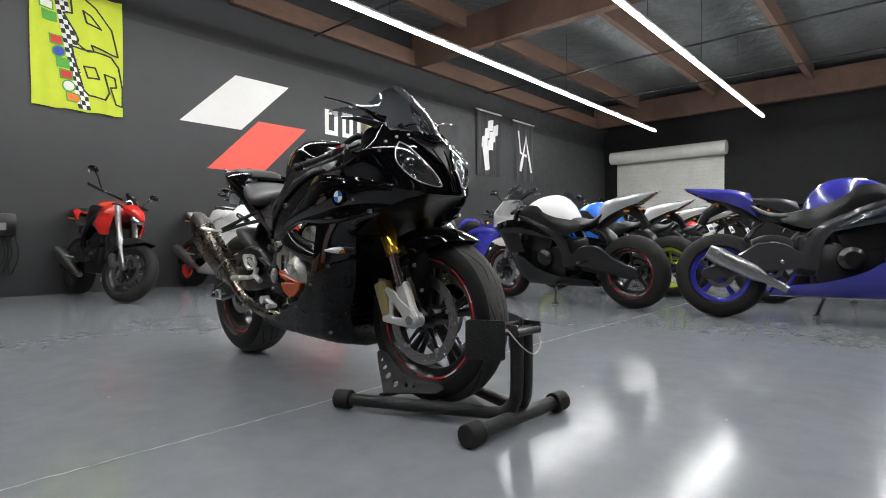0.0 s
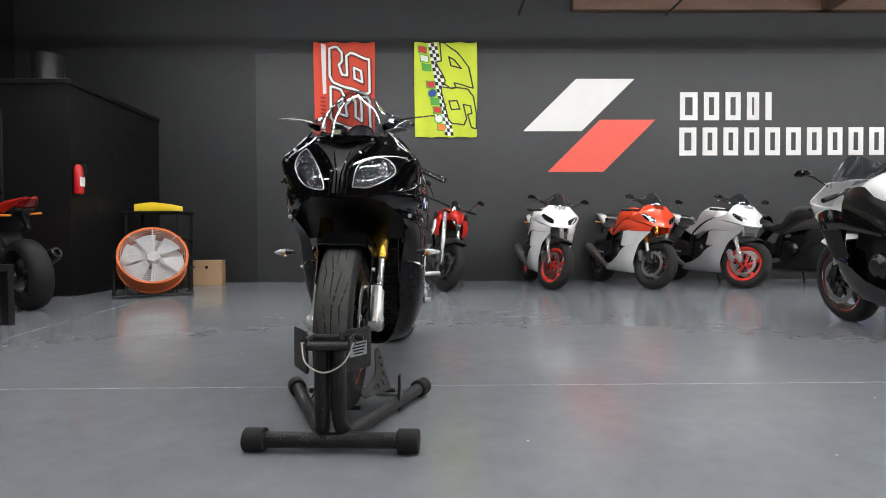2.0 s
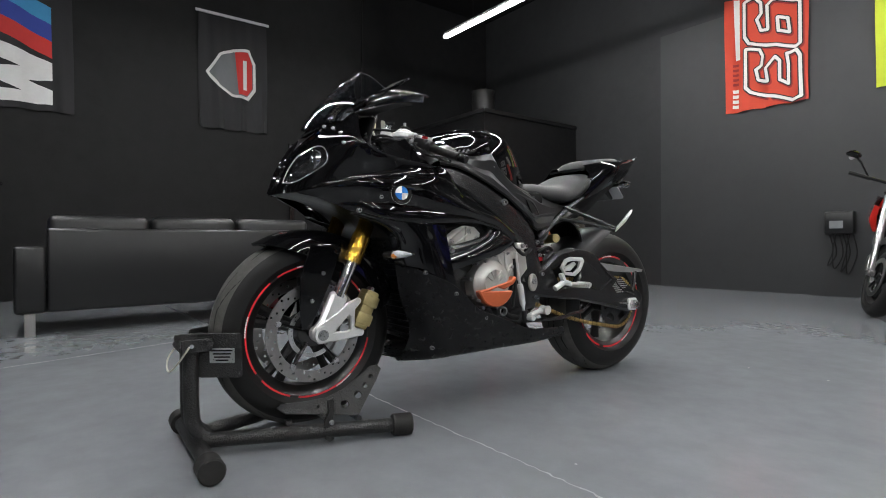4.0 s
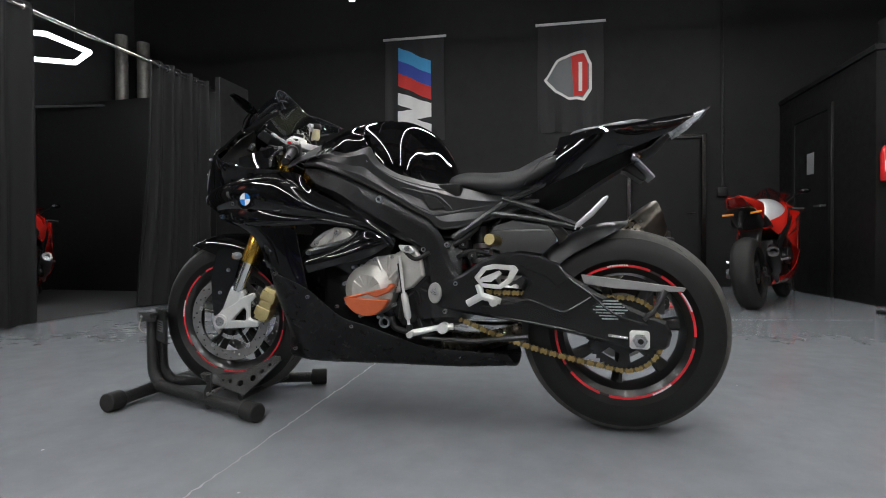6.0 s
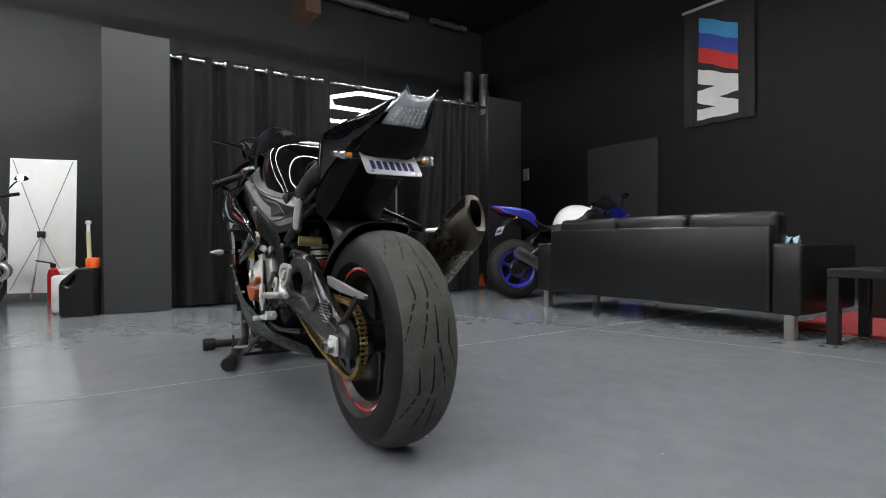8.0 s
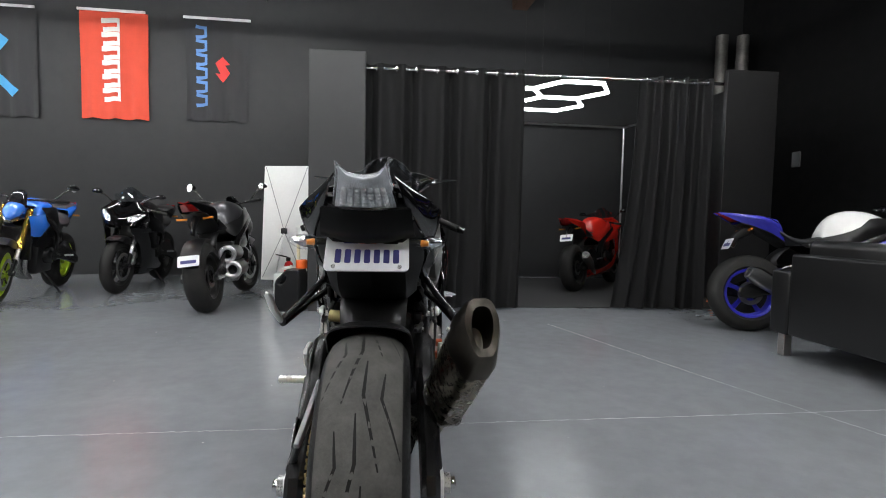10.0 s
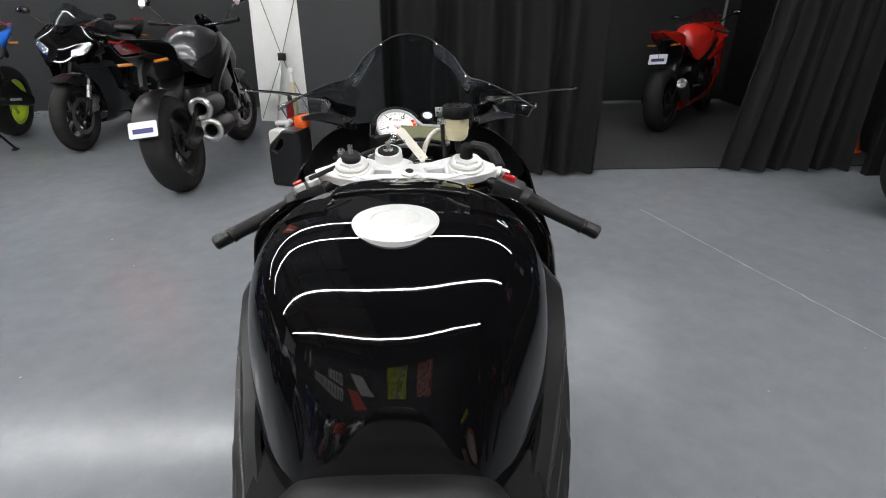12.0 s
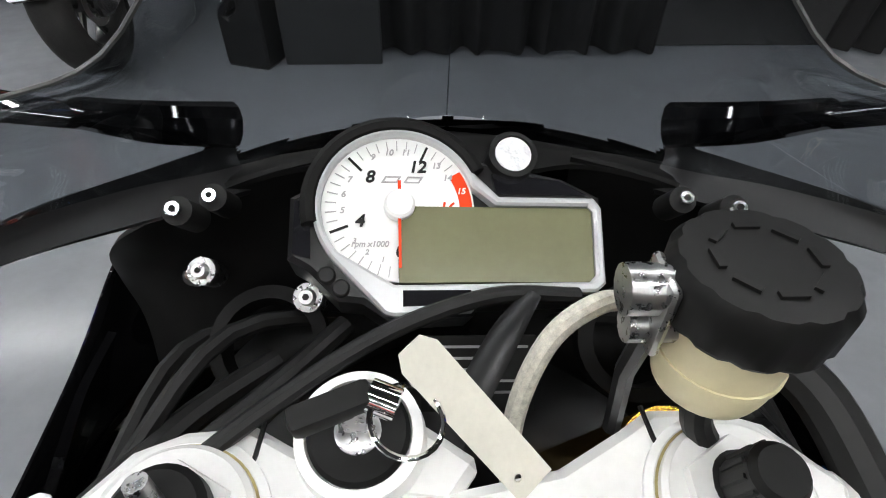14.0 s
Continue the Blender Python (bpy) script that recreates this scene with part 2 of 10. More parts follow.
BIKEWHITE = material("white bike paint", (0.8, 0.8, 0.79), 0.2, coat=0.8, var=0.03)
SILVER = material("silver grey paint", (0.5, 0.51, 0.52), 0.3, metal=0.25, coat=0.6)
BLUE = material("racing blue paint", (0.03, 0.03, 0.33), 0.22, coat=0.8)
CYAN = material("bright blue paint", (0.02, 0.16, 0.68), 0.22, coat=0.8)
DARKBLUE = material("dark slate paint", (0.012, 0.018, 0.03), 0.25, coat=0.8)
DARKSILVER = material("dark graphite paint", (0.05, 0.05, 0.055), 0.3, metal=0.4, coat=0.6)
BLUEGREY = material("pale lcd glass", (0.16, 0.16, 0.09), 0.22, var=0.08, scale=30)
DIALWHITE = material("white dial", (0.78, 0.78, 0.77), 0.5)
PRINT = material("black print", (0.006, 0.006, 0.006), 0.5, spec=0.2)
PRINTGREY = material("grey print", (0.35, 0.35, 0.35), 0.5)
ORANGE = material("orange plastic", (0.75, 0.12, 0.015), 0.4, var=0.08, scale=10)
RESIN = material("yellowed translucent plastic", (0.62, 0.56, 0.36), 0.4, var=0.1, scale=20)
BLUEBADGE = material("badge blue", (0.03, 0.2, 0.6), 0.25)

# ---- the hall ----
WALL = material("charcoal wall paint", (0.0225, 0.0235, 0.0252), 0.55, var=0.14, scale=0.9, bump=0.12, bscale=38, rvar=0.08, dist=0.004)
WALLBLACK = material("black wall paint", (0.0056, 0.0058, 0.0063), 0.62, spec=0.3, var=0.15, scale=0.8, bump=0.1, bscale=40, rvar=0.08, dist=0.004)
# darker charcoal for the north corner, the upper north wall and the south wall
WALLDARK = material("darker charcoal wall", (0.014, 0.0146, 0.016), 0.58, spec=0.4, var=0.14, scale=0.9, bump=0.12, bscale=38, rvar=0.08, dist=0.004)
CEIL = material("silver roof insulation", (0.11, 0.118, 0.122), 0.45, metal=0.3, var=0.35, scale=1.3, bump=0.9, bscale=3.5, dist=0.06)
CEILBLACK = material("black painted roof", (0.005, 0.005, 0.0055), 0.8, spec=0.2, var=0.2, scale=2)
WOOD = material("old brown timber", (0.085, 0.046, 0.03), 0.75, var=0.35, scale=3, bump=0.3, bscale=30, stretch=(0.3, 1, 1), dist=0.004)
PIPE = material("black iron pipe", (0.02, 0.02, 0.02), 0.5, metal=0.3)


def floor_material():
    m = material("grey epoxy floor", (0.2, 0.213, 0.23), 0.2)
    nt = m.node_tree
    p = nt.nodes["Principled BSDF"]
    tc = nt.nodes.new("ShaderNodeTexCoord")

    def noise_at(scale, detail, rough=0.6):
        n = nt.nodes.new("ShaderNodeTexNoise")
        n.inputs["Scale"].default_value, n.inputs["Detail"].default_value, n.inputs["Roughness"].default_value = scale, detail, rough
        nt.links.new(tc.outputs["Object"], n.inputs["Vector"])
        return n.outputs["Fac"]

    def ramp(src, stops):
        r = nt.nodes.new("ShaderNodeValToRGB")
        while len(r.color_ramp.elements) < len(stops):
            r.color_ramp.elements.new(0.5)
        for e, (pos, v) in zip(r.color_ramp.elements, stops):
            e.position, e.color = pos, (v, v, v, 1)
        nt.links.new(src, r.inputs[0])
        return r.outputs[0]

    def mul(a, b, op="MULTIPLY"):
        n = nt.nodes.new("ShaderNodeMath")
        n.operation = op
        for k, s in enumerate((a, b)):
            if isinstance(s, float):
                n.inputs[k].default_value = s
            else:
                nt.links.new(s, n.inputs[k])
        return n.outputs[0]

    tone = mul(ramp(noise_at(0.7, 6), [(0.3, 0.9), (0.7, 1.12)]), ramp(noise_at(9.0, 8), [(0.3, 0.92), (0.7, 1.07)]))
    # pale chips and dark specks, each with its own small shape
    vor = nt.nodes.new("ShaderNodeTexVoronoi")
    vor.inputs["Scale"].default_value = 7.0
    warp = nt.nodes.new("ShaderNodeVectorMath")
    warp.operation = "ADD"
    nt.links.new(tc.outputs["Object"], warp.inputs[0])
    nz = nt.nodes.new("ShaderNodeTexNoise")
    nz.inputs["Scale"].default_value = 25.0
    sc = nt.nodes.new("ShaderNodeVectorMath")
    sc.operation = "SCALE"
    sc.inputs["Scale"].default_value = 0.05
    nt.links.new(nz.outputs["Color"], sc.inputs[0])
    nt.links.new(sc.outputs[0], warp.inputs[1])
    nt.links.new(warp.outputs[0], vor.inputs["Vector"])
    chip = mul(ramp(vor.outputs["Distance"], [(0.025, 1.0), (0.042, 0.0)]), ramp(noise_at(1.7, 2), [(0.50, 0.0), (0.56, 1.0)]))
    mixc = nt.nodes.new("ShaderNodeMix")
    mixc.data_type = "RGBA"
    base = nt.nodes.new("ShaderNodeVectorMath")
    base.operation = "SCALE"
    base.inputs[0].default_value = (0.188, 0.199, 0.213)
    nt.links.new(tone, base.inputs["Scale"])
    nt.links.new(chip, mixc.inputs[0])
    nt.links.new(base.outputs[0], mixc.inputs[6])
    mixc.inputs[7].default_value = (0.5, 0.5, 0.5, 1)
    nt.links.new(mixc.outputs[2], p.inputs["Base Color"])
    nt.links.new(mul(ramp(noise_at(1.1, 7, 0.65), [(0.3, 0.13), (0.72, 0.21)]), ramp(noise_at(14.0, 4), [(0.3, 0.9), (0.7, 1.15)])), p.inputs["Roughness"])
    bp = nt.nodes.new("ShaderNodeBump")
    bp.inputs["Strength"].default_value, bp.inputs["Distance"].default_value = 0.035, 0.006
    p.inputs["Specular IOR Level"].default_value = 0.27
    nt.links.new(mul(mul(noise_at(4.5, 3), 1.0), mul(noise_at(45.0, 2), 0.12), "ADD"), bp.inputs["Height"])
    nt.links.new(bp.outputs["Normal"], p.inputs["Normal"])
    return m


FLOOR = floor_material()
XW, XE, YS, YN, ZC = -4.05, 16.6, -4.15, 7.52, 4.75


def slab(name, lo, hi, mat, label, kind="structure"):
    bm = bmesh.new()
    box(bm, lo, hi)
    return solid(name, bm, mat, label, "setting", kind=kind)


slab("floor", (XW - 0.2, YS - 0.2, -0.15), (XE + 0.2, YN + 0.2, 0), FLOOR, "glossy worn grey epoxy concrete floor")
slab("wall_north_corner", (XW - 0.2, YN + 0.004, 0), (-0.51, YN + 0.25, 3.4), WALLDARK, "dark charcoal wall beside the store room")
slab("wall_north", (-0.51, YN, 0), (XE + 0.2, YN + 0.25, 3.4), WALL, "charcoal painted wall with flags and a painted sign")
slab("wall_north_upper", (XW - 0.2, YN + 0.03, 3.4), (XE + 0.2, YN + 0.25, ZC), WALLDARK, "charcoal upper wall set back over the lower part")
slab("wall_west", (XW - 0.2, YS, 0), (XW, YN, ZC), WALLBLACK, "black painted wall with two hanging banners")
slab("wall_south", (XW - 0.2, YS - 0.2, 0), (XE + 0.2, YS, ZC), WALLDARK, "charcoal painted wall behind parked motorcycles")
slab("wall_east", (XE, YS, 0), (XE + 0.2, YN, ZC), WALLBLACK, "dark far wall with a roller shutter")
slab("ceiling", (3.0, YS, ZC), (XE, YN, ZC + 0.1), CEIL, "silver insulation between timber purlins")
slab("ceiling_black", (XW, YS, ZC), (3.0, YN, ZC + 0.1), CEILBLACK, "black painted roof over the lounge end")

# timber roof: a girder across the hall, purlins along it, a ledger on the north wall
for i, x in enumerate((8.0, 15.9)):
    bm = bmesh.new()
    box(bm, (x - 0.09, YS, 4.02), (x + 0.09, YN, 4.62), bevel=0.01, seg=1)
    solid("girder", bm, WOOD, "deep brown glued timber roof girder", "beam", "roof girders", "structure")
for y in (6.2, 4.1, 2.0, -0.3, -2.4):
    bm = bmesh.new()
    box(bm, (3.0, y - 0.06, 4.42), (XE, y + 0.06, ZC), bevel=0.008, seg=1)
    solid("purlin", bm, WOOD, "brown timber purlin under the roof insulation", "beam", "purlins", "structure")
bm = bmesh.new()
box(bm, (4.2, YN - 0.09, 4.02), (XE, YN + 0.025, 4.32), bevel=0.008, seg=1)
solid("ledger", bm, WOOD, "brown timber ledger along the wall head", "beam", kind="structure")
for x in (3.4, 5.6, 10.2, 12.6):
    bm = bmesh.new()
    cyl(bm, (x, -4.1, 3.95), (x, 7.45, 3.95), 0.018, seg=8)
    solid("sprinkler_pipe", bm, PIPE, "thin dark pipe under the roof", "pipe", "roof pipes", "structure")
# roller shutter in the east wall
SHUT = material("pale shutter steel", (0.62, 0.62, 0.58), 0.55, metal=0.0, var=0.12, scale=2)
shutter = thing("door_1", pose(XE - 0.02, 0, 0), "pale grey steel roller shutter, closed", "roller shutter", kind="structure")
for k in range(27):
    bm = bmesh.new()
    box(bm, (-0.012, 4.05, k * 0.11 + 0.002), (0.006, 7.1, k * 0.11 + 0.109), bevel=0.004, seg=1)
    part("slat", bm, SHUT, shutter)
bm = bmesh.new()
cyl(bm, (-0.2, 3.95, 3.12), (-0.2, 7.2, 3.12), 0.19, seg=20)
part("roller_drum", bm, SHUT, shutter)

# strip lights
TUBE = glow("white light tube", (0.985, 0.99, 0.985), STRIP_POWER)
HOUSING = material("white lamp housing", (0.7, 0.7, 0.7), 0.4)
for x0, y in ((-2.5, 5.34), (-2.5, 2.82), (-2.4, 0.27), (2.5, -2.35)):
    lamp = thing("strip_light", pose(0, y, 3.5), "long white linear lamp hung under the roof", "strip light", "strip lights")
    bm = bmesh.new()
    box(bm, (x0, -0.032, 0), (14.95, 0.032, 0.03), bevel=0.01)
    part("diffuser", bm, TUBE, lamp)
    bm = bmesh.new()
    box(bm, (x0 + 0.01, -0.03, 0.034), (14.94, 0.03, 0.075), bevel=0.006)
    part("housing", bm, HOUSING, lamp)
    for k in range(8):
        bm = bmesh.new()
        x = x0 + 0.6 + k * (14.3 - x0) / 7
        cyl(bm, (x, 0, 0.07), (x, 0, 1.24), 0.004, seg=6)
        part("hanger", bm, PIPE, lamp)

# joints across the floor
SCRATCH = material("pale filled joint", (0.24, 0.25, 0.26), 0.4, var=0.5, scale=12)
rnd = random.Random(4)


def floor_line(name, pts, w, label, n=40, jitter=0.004):
    bm = bmesh.new()
    pts = catmull([(*p, 0.003) for p in pts], n)
    prev = None
    for i, p in enumerate(pts):
        d = (pts[min(i + 1, n - 1)] - pts[max(i - 1, 0)]).normalized()
        s = V(-d.y, d.x, 0) * w * rnd.uniform(0.3, 1.0)
        o = V(rnd.uniform(-jitter, jitter), rnd.uniform(-jitter, jitter), 0)
        pair = (bm.verts.new(p + o + s), bm.verts.new(p + o - s))
        if prev:
            bm.faces.new((prev[0], prev[1], pair[1], pair[0]))
        prev = pair
    bmesh.ops.recalc_face_normals(bm, faces=bm.faces[:])
    return solid(name, bm, SCRATCH, label, "floor mark", kind="structure")


floor_line("floor_joint", [(-3.9, 1.72), (1.3, 1.71), (6, 1.69), (16, 1.68)], 0.0045, "pale filled joint across the grey floor", 500)
floor_line("floor_joint", [(0.35, -0.45), (-0.1, 1.2), (-0.55, 2.75), (-0.9, 5.0)], 0.004, "pale filled joint across the grey floor", 160)

# painted sign on the north wall: two slanted fields and two rows of plain blocks
PW = material("white wall paint", (0.72, 0.71, 0.69), 0.55, var=0.04, scale=3)
PR = material("coral red wall paint", (0.74, 0.09, 0.06), 0.55, var=0.05, scale=3)
NORTH = Matrix.Translation((0, YN - 0.003, 0)) @ SIDE


def wall_patch(name, outline, mat, label, holes=()):
    bm = bmesh.new()
    plate(bm, outline, 0.004, NORTH, holes=list(holes))
    return solid(name, bm, mat, label, "wall sign", "wall sign", "structure")


wall_patch("trim_sign_white", [(3.47, 2.24), (4.35, 2.24), (5.15, 3.02), (4.27, 3.02)], PW, "white slanted field painted on the charcoal wall")
wall_patch("trim_sign_red", [(3.84, 1.63), (4.68, 1.63), (5.47, 2.41), (4.63, 2.41)], PR, "coral red slanted field painted on the charcoal wall")


def letter_row(x0, x1, z0, h, widths):
    """Plain open blocks of the letters' size."""
    unit = (x1 - x0) / (sum(widths) + 0.42 * (len(widths) - 1))
    x = x0
    for w in widths:
        e, k = x + w * unit, 0.075
        gap = [[(x + k, z0 + k), (e - k, z0 + k), (e - k, z0 + h - k), (x + k, z0 + h - k)]] if w > 0.5 else []
        wall_patch("trim_letter_block", [(x, z0), (e, z0), (e, z0 + h), (x, z0 + h)], PW, "white letter-sized open block in a painted sign", gap)
        x += (w + 0.42) * unit


letter_row(5.84, 7.23, 2.40, 0.42, [1.15, 1, 1, 0.8, 0.4])
letter_row(5.83, 9.27, 1.87, 0.42, [1.15] + [1] * 10)


# ---- flags and banners ----
def cloth(name, w, h, m, mat, label, waves=3.0, depth=0.012, seed=0, nx=30, nz=40, hang=True):
    """A hanging cloth in its own plane: x across, z down from 0."""
    g = random.Random(seed)
    ph = [g.uniform(0, 6.28) for _ in range(4)]
    bm = bmesh.new()
    grid = []
    for j in range(nz + 1):
        v = j / nz
        grid.append([V(u * w / nx + 0.01 * math.sin(v * 5 + ph[0]) * (u / nx - 0.5), depth * (0.25 + v) * (math.sin(u / nx * waves * 6.28 + ph[1] + v * 1.5) + 0.5 * math.sin(u / nx * waves * 13 + ph[2] - v * 3)) - 0.02, -v * h + 0.008 * math.sin(u / nx * 6.28 * waves + ph[3])) for u in range(nx + 1)])
    add_grid(bm, grid)
    bmesh.ops.recalc_face_normals(bm, faces=bm.faces[:])
    ob = thing(name, m, label, "flag", "wall flags")
    c = part("cloth", bm, mat, ob)

    def surf(u, v, off=0.004):
        fu, fv = min(max(u / w, 0), 1) * nx, min(max(-v / h, 0), 1) * nz
        i, j = min(int(fu), nx - 1), min(int(fv), nz - 1)
        a, b = fu - i, fv - j
        p = grid[j][i] * (1 - a) * (1 - b) + grid[j][i + 1] * a * (1 - b) + grid[j + 1][i] * (1 - a) * b + grid[j + 1][i + 1] * a * b
        return V(p.x, p.y - off, p.z)
    return ob, surf


def print_on(ob, surf, outline, mat, name="print", off=0.008, label="", cuts=7):
    """A printed field that follows the cloth."""
    bm = bmesh.new()
    vs = [bm.verts.new((u, v, 0)) for u, v in outline]
    bm.faces.new(vs)
    bmesh.ops.triangulate(bm, faces=bm.faces[:])
    bmesh.ops.subdivide_edges(bm, edges=bm.edges[:], cuts=cuts, use_grid_fill=True)
    for v in bm.verts:
        v.co = surf(v.co.x, v.co.y, off)
    bmesh.ops.recalc_face_normals(bm, faces=bm.faces[:])
    return part(name, bm, mat, ob, label)


def bar_line(pts, w):
    """Outline of a stroke of even width through pts."""
    left, right = [], []
    for i, p in enumerate(pts):
        a, b = Vector(pts[max(i - 1, 0)]), Vector(pts[min(i + 1, len(pts) - 1)])
        d = (b - a).normalized()
        n = Vector((-d.y, d.x)) * w / 2
        left.append(tuple(Vector(p) + n))
        right.append(tuple(Vector(p) - n))
    return left + right[::-1]


def outline_print(ob, surf, pts, width, mat, off):
    """A closed line printed on the cloth."""
    for a, b in zip(pts, pts[1:] + pts[:1]):
        print_on(ob, surf, bar_line([a, b], width), mat, "digit_stroke", off, cuts=4)
        print_on(ob, surf, ring_pts(width / 2, 10, a[0], a[1]), mat, "digit_joint", off + 0.0004, cuts=1)


def fabric(name, c):
    return material(name, c, 0.7, var=0.06, scale=6, bump=0.15, bscale=300, sheen=0.2, dist=0.001)


F_RED, F_LIME, F_BLACK, F_WHITE = fabric("orange red flag", (0.58, 0.05, 0.018)), fabric("lime flag", (0.53, 0.62, 0.03)), fabric("black flag", (0.010, 0.010, 0.012)), fabric("white print", (0.75, 0.75, 0.74))
F_DARK, F_BLUE, F_SKY, F_CRIM = fabric("dark red print", (0.28, 0.012, 0.012)), fabric("blue print", (0.03, 0.06, 0.35)), fabric("sky print", (0.05, 0.3, 0.58)), fabric("crimson print", (0.6, 0.03, 0.025))
F_STEELBLUE, F_GREY = fabric("steel blue print", (0.1, 0.22, 0.5)), fabric("grey print", (0.16, 0.17, 0.18))
ROD = material("silver flag rod", (0.6, 0.6, 0.6), 0.4, metal=0.4)

# orange-red flag with a large number, turned on its side
fl, sf = cloth("flag", 0.9, 1.38, pose(0.36, YN - 0.01, 3.55), F_RED, "orange red racing flag with a large number, hung sideways", seed=1)
print_on(fl, sf, [(0.11, -0.01), (0.18, -0.03), (0.185, -0.75), (0.13, -0.75)], F_WHITE, "bar")
for k in range(5):
    print_on(fl, sf, [(0.09, -0.79 - k * 0.058), (0.17, -0.80 - k * 0.058), (0.17, -0.83 - k * 0.058), (0.09, -0.82 - k * 0.058)], F_DARK, "bar", cuts=1)
for k in range(4):
    print_on(fl, sf, [(0.09, -1.10 - k * 0.062), (0.17, -1.11 - k * 0.062), (0.17, -1.15 - k * 0.062), (0.09, -1.14 - k * 0.062)], F_WHITE, "bar", cuts=1)
NINE = [(0.234, -0.094), (0.345, -0.072), (0.414, -0.145), (0.419, -0.27), (0.37, -0.333), (0.414, -0.466), (0.493, -0.483), (0.481, -0.197), (0.542, -0.159), (0.814, -0.254), (0.826, -0.738), (0.777, -0.762), (0.284, -0.596), (0.237, -0.505)]
NINE_EYE = [(0.592, -0.385), (0.695, -0.418), (0.715, -0.579), (0.604, -0.543)]
THREE = [(0.247, -0.657), (0.399, -0.692), (0.434, -0.771), (0.419, -0.876), (0.358, -0.921), (0.382, -1.043), (0.493, -1.085), (0.468, -0.926), (0.567, -0.829), (0.616, -0.887), (0.616, -1.104), (0.705, -1.157), (0.703, -0.932), (0.685, -0.814), (0.789, -0.8), (0.826, -0.874), (0.838, -1.331), (0.752, -1.352), (0.296, -1.179), (0.247, -1.116)]
for line in (NINE, NINE_EYE, THREE):
    outline_print(fl, sf, [(u + 0.012, v - 0.02) for u, v in line], 0.062, F_DARK, 0.006)
    outline_print(fl, sf, line, 0.060, F_BLACK, 0.010)
    outline_print(fl, sf, line, 0.034, F_WHITE, 0.014)
# lime flag with a number and a chequered stripe
fl, sf = cloth("flag", 0.93, 1.40, pose(1.85, YN - 0.01, 3.55), F_LIME, "lime yellow racing flag with a number and chequered stripe, hung sideways", seed=2)
for k in range(26):
    for c in range(3):
        u = 0.20 + c * 0.044 + 0.25 * k / 26
        v = -0.01 - k * 0.0525
        print_on(fl, sf, [(u, v), (u + 0.044, v), (u + 0.053, v - 0.0525), (u + 0.009, v - 0.0525)], F_BLACK if (k + c) % 2 else F_WHITE, "check", cuts=1)
FOUR = [(0.378, -0.01), (0.45, -0.01), (0.636, -0.152), (0.803, -0.36), (0.867, -0.674), (0.587, -0.602), (0.617, -0.676), (0.548, -0.682), (0.444, -0.613), (0.456, -0.562), (0.425, -0.492), (0.313, -0.299), (0.401, -0.28)]
FOUR_EYE = [(0.509, -0.207), (0.587, -0.257), (0.695, -0.393), (0.542, -0.343)]
SIX = [(0.395, -0.663), (0.587, -0.671), (0.793, -0.691), (0.871, -0.8), (0.92, -1.058), (0.92, -1.282), (0.848, -1.255), (0.787, -1.063), (0.852, -1.047), (0.832, -0.933), (0.724, -0.923), (0.773, -1.134), (0.734, -1.227), (0.558, -1.198), (0.499, -1.135), (0.405, -0.756)]
SIX_EYE = [(0.509, -0.862), (0.627, -0.866), (0.675, -0.993), (0.548, -0.991)]
for line in (FOUR, SIX):
    print_on(fl, sf, line, F_LIME, "digit_field", 0.009)
for line in (FOUR, FOUR_EYE, SIX, SIX_EYE):
    outline_print(fl, sf, line, 0.02, F_BLACK, 0.013)
F_GREEN, F_ORANGE = fabric("green print", (0.08, 0.35, 0.04)), fabric("orange print", (0.75, 0.18, 0.02))
for k, c in enumerate((F_CRIM, F_WHITE, F_GREEN, None, F_CRIM, F_BLUE, F_GREEN, F_CRIM, F_WHITE, F_ORANGE)):
    if c is None:
        continue
    u, v = 0.06 + 0.031 * k, -0.06 - k * 0.128
    if k in (5, 8):
        shape, rim = ring_pts(0.055, 16, u + 0.05, v - 0.05), ring_pts(0.07, 16, u + 0.05, v - 0.05)
    else:
        shape = [(u, v), (u + 0.11, v - 0.012), (u + 0.115, v - 0.095), (u + 0.01, v - 0.085)]
        rim = [(u - 0.015, v + 0.015), (u + 0.125, v), (u + 0.13, v - 0.11), (u - 0.005, v - 0.1)]
    print_on(fl, sf, rim, F_GREEN, "emblem_rim", 0.009, cuts=1)
    print_on(fl, sf, shape, c, "emblem", 0.013, cuts=1)


def rod_for(ob, w):
    bm = bmesh.new()
    box(bm, (-0.03, -0.035, 0.0), (w + 0.03, -0.015, 0.035), bevel=0.004)
    part("rod", bm, ROD, ob)


# two dark flags further along
fl, sf = cloth("flag", 0.92, 1.45, pose(9.94, YN - 0.01, 3.55), F_BLACK, "black flag with white chequered emblem hung on the wall", seed=3)
rod_for(fl, 0.92)
for k, (u, v) in enumerate([(0.42, -0.12), (0.62, -0.2), (0.3, -0.3), (0.5, -0.36), (0.2, -0.5), (0.42, -0.56)]):
    print_on(fl, sf, [(u, v - 0.08), (u + 0.2, v - 0.02), (u + 0.18, v - 0.28), (u - 0.02, v - 0.32)], F_WHITE, "check", cuts=2)
print_on(fl, sf, [(0.2, -0.78), (0.42, -0.76), (0.5, -1.3), (0.28, -1.34)], F_WHITE, "bar")
fl, sf = cloth("flag", 0.92, 1.45, pose(11.4, YN - 0.01, 3.53), F_BLACK, "black flag with a white emblem hung on the wall", seed=4)
rod_for(fl, 0.92)
print_on(fl, sf, bar_line([(0.3, -1.2), (0.55, -0.3), (0.78, -1.2)], 0.1), F_WHITE, "emblem")
print_on(fl, sf, bar_line([(0.2, -0.2), (0.32, -0.75), (0.6, -0.8)], 0.07), F_WHITE, "emblem")

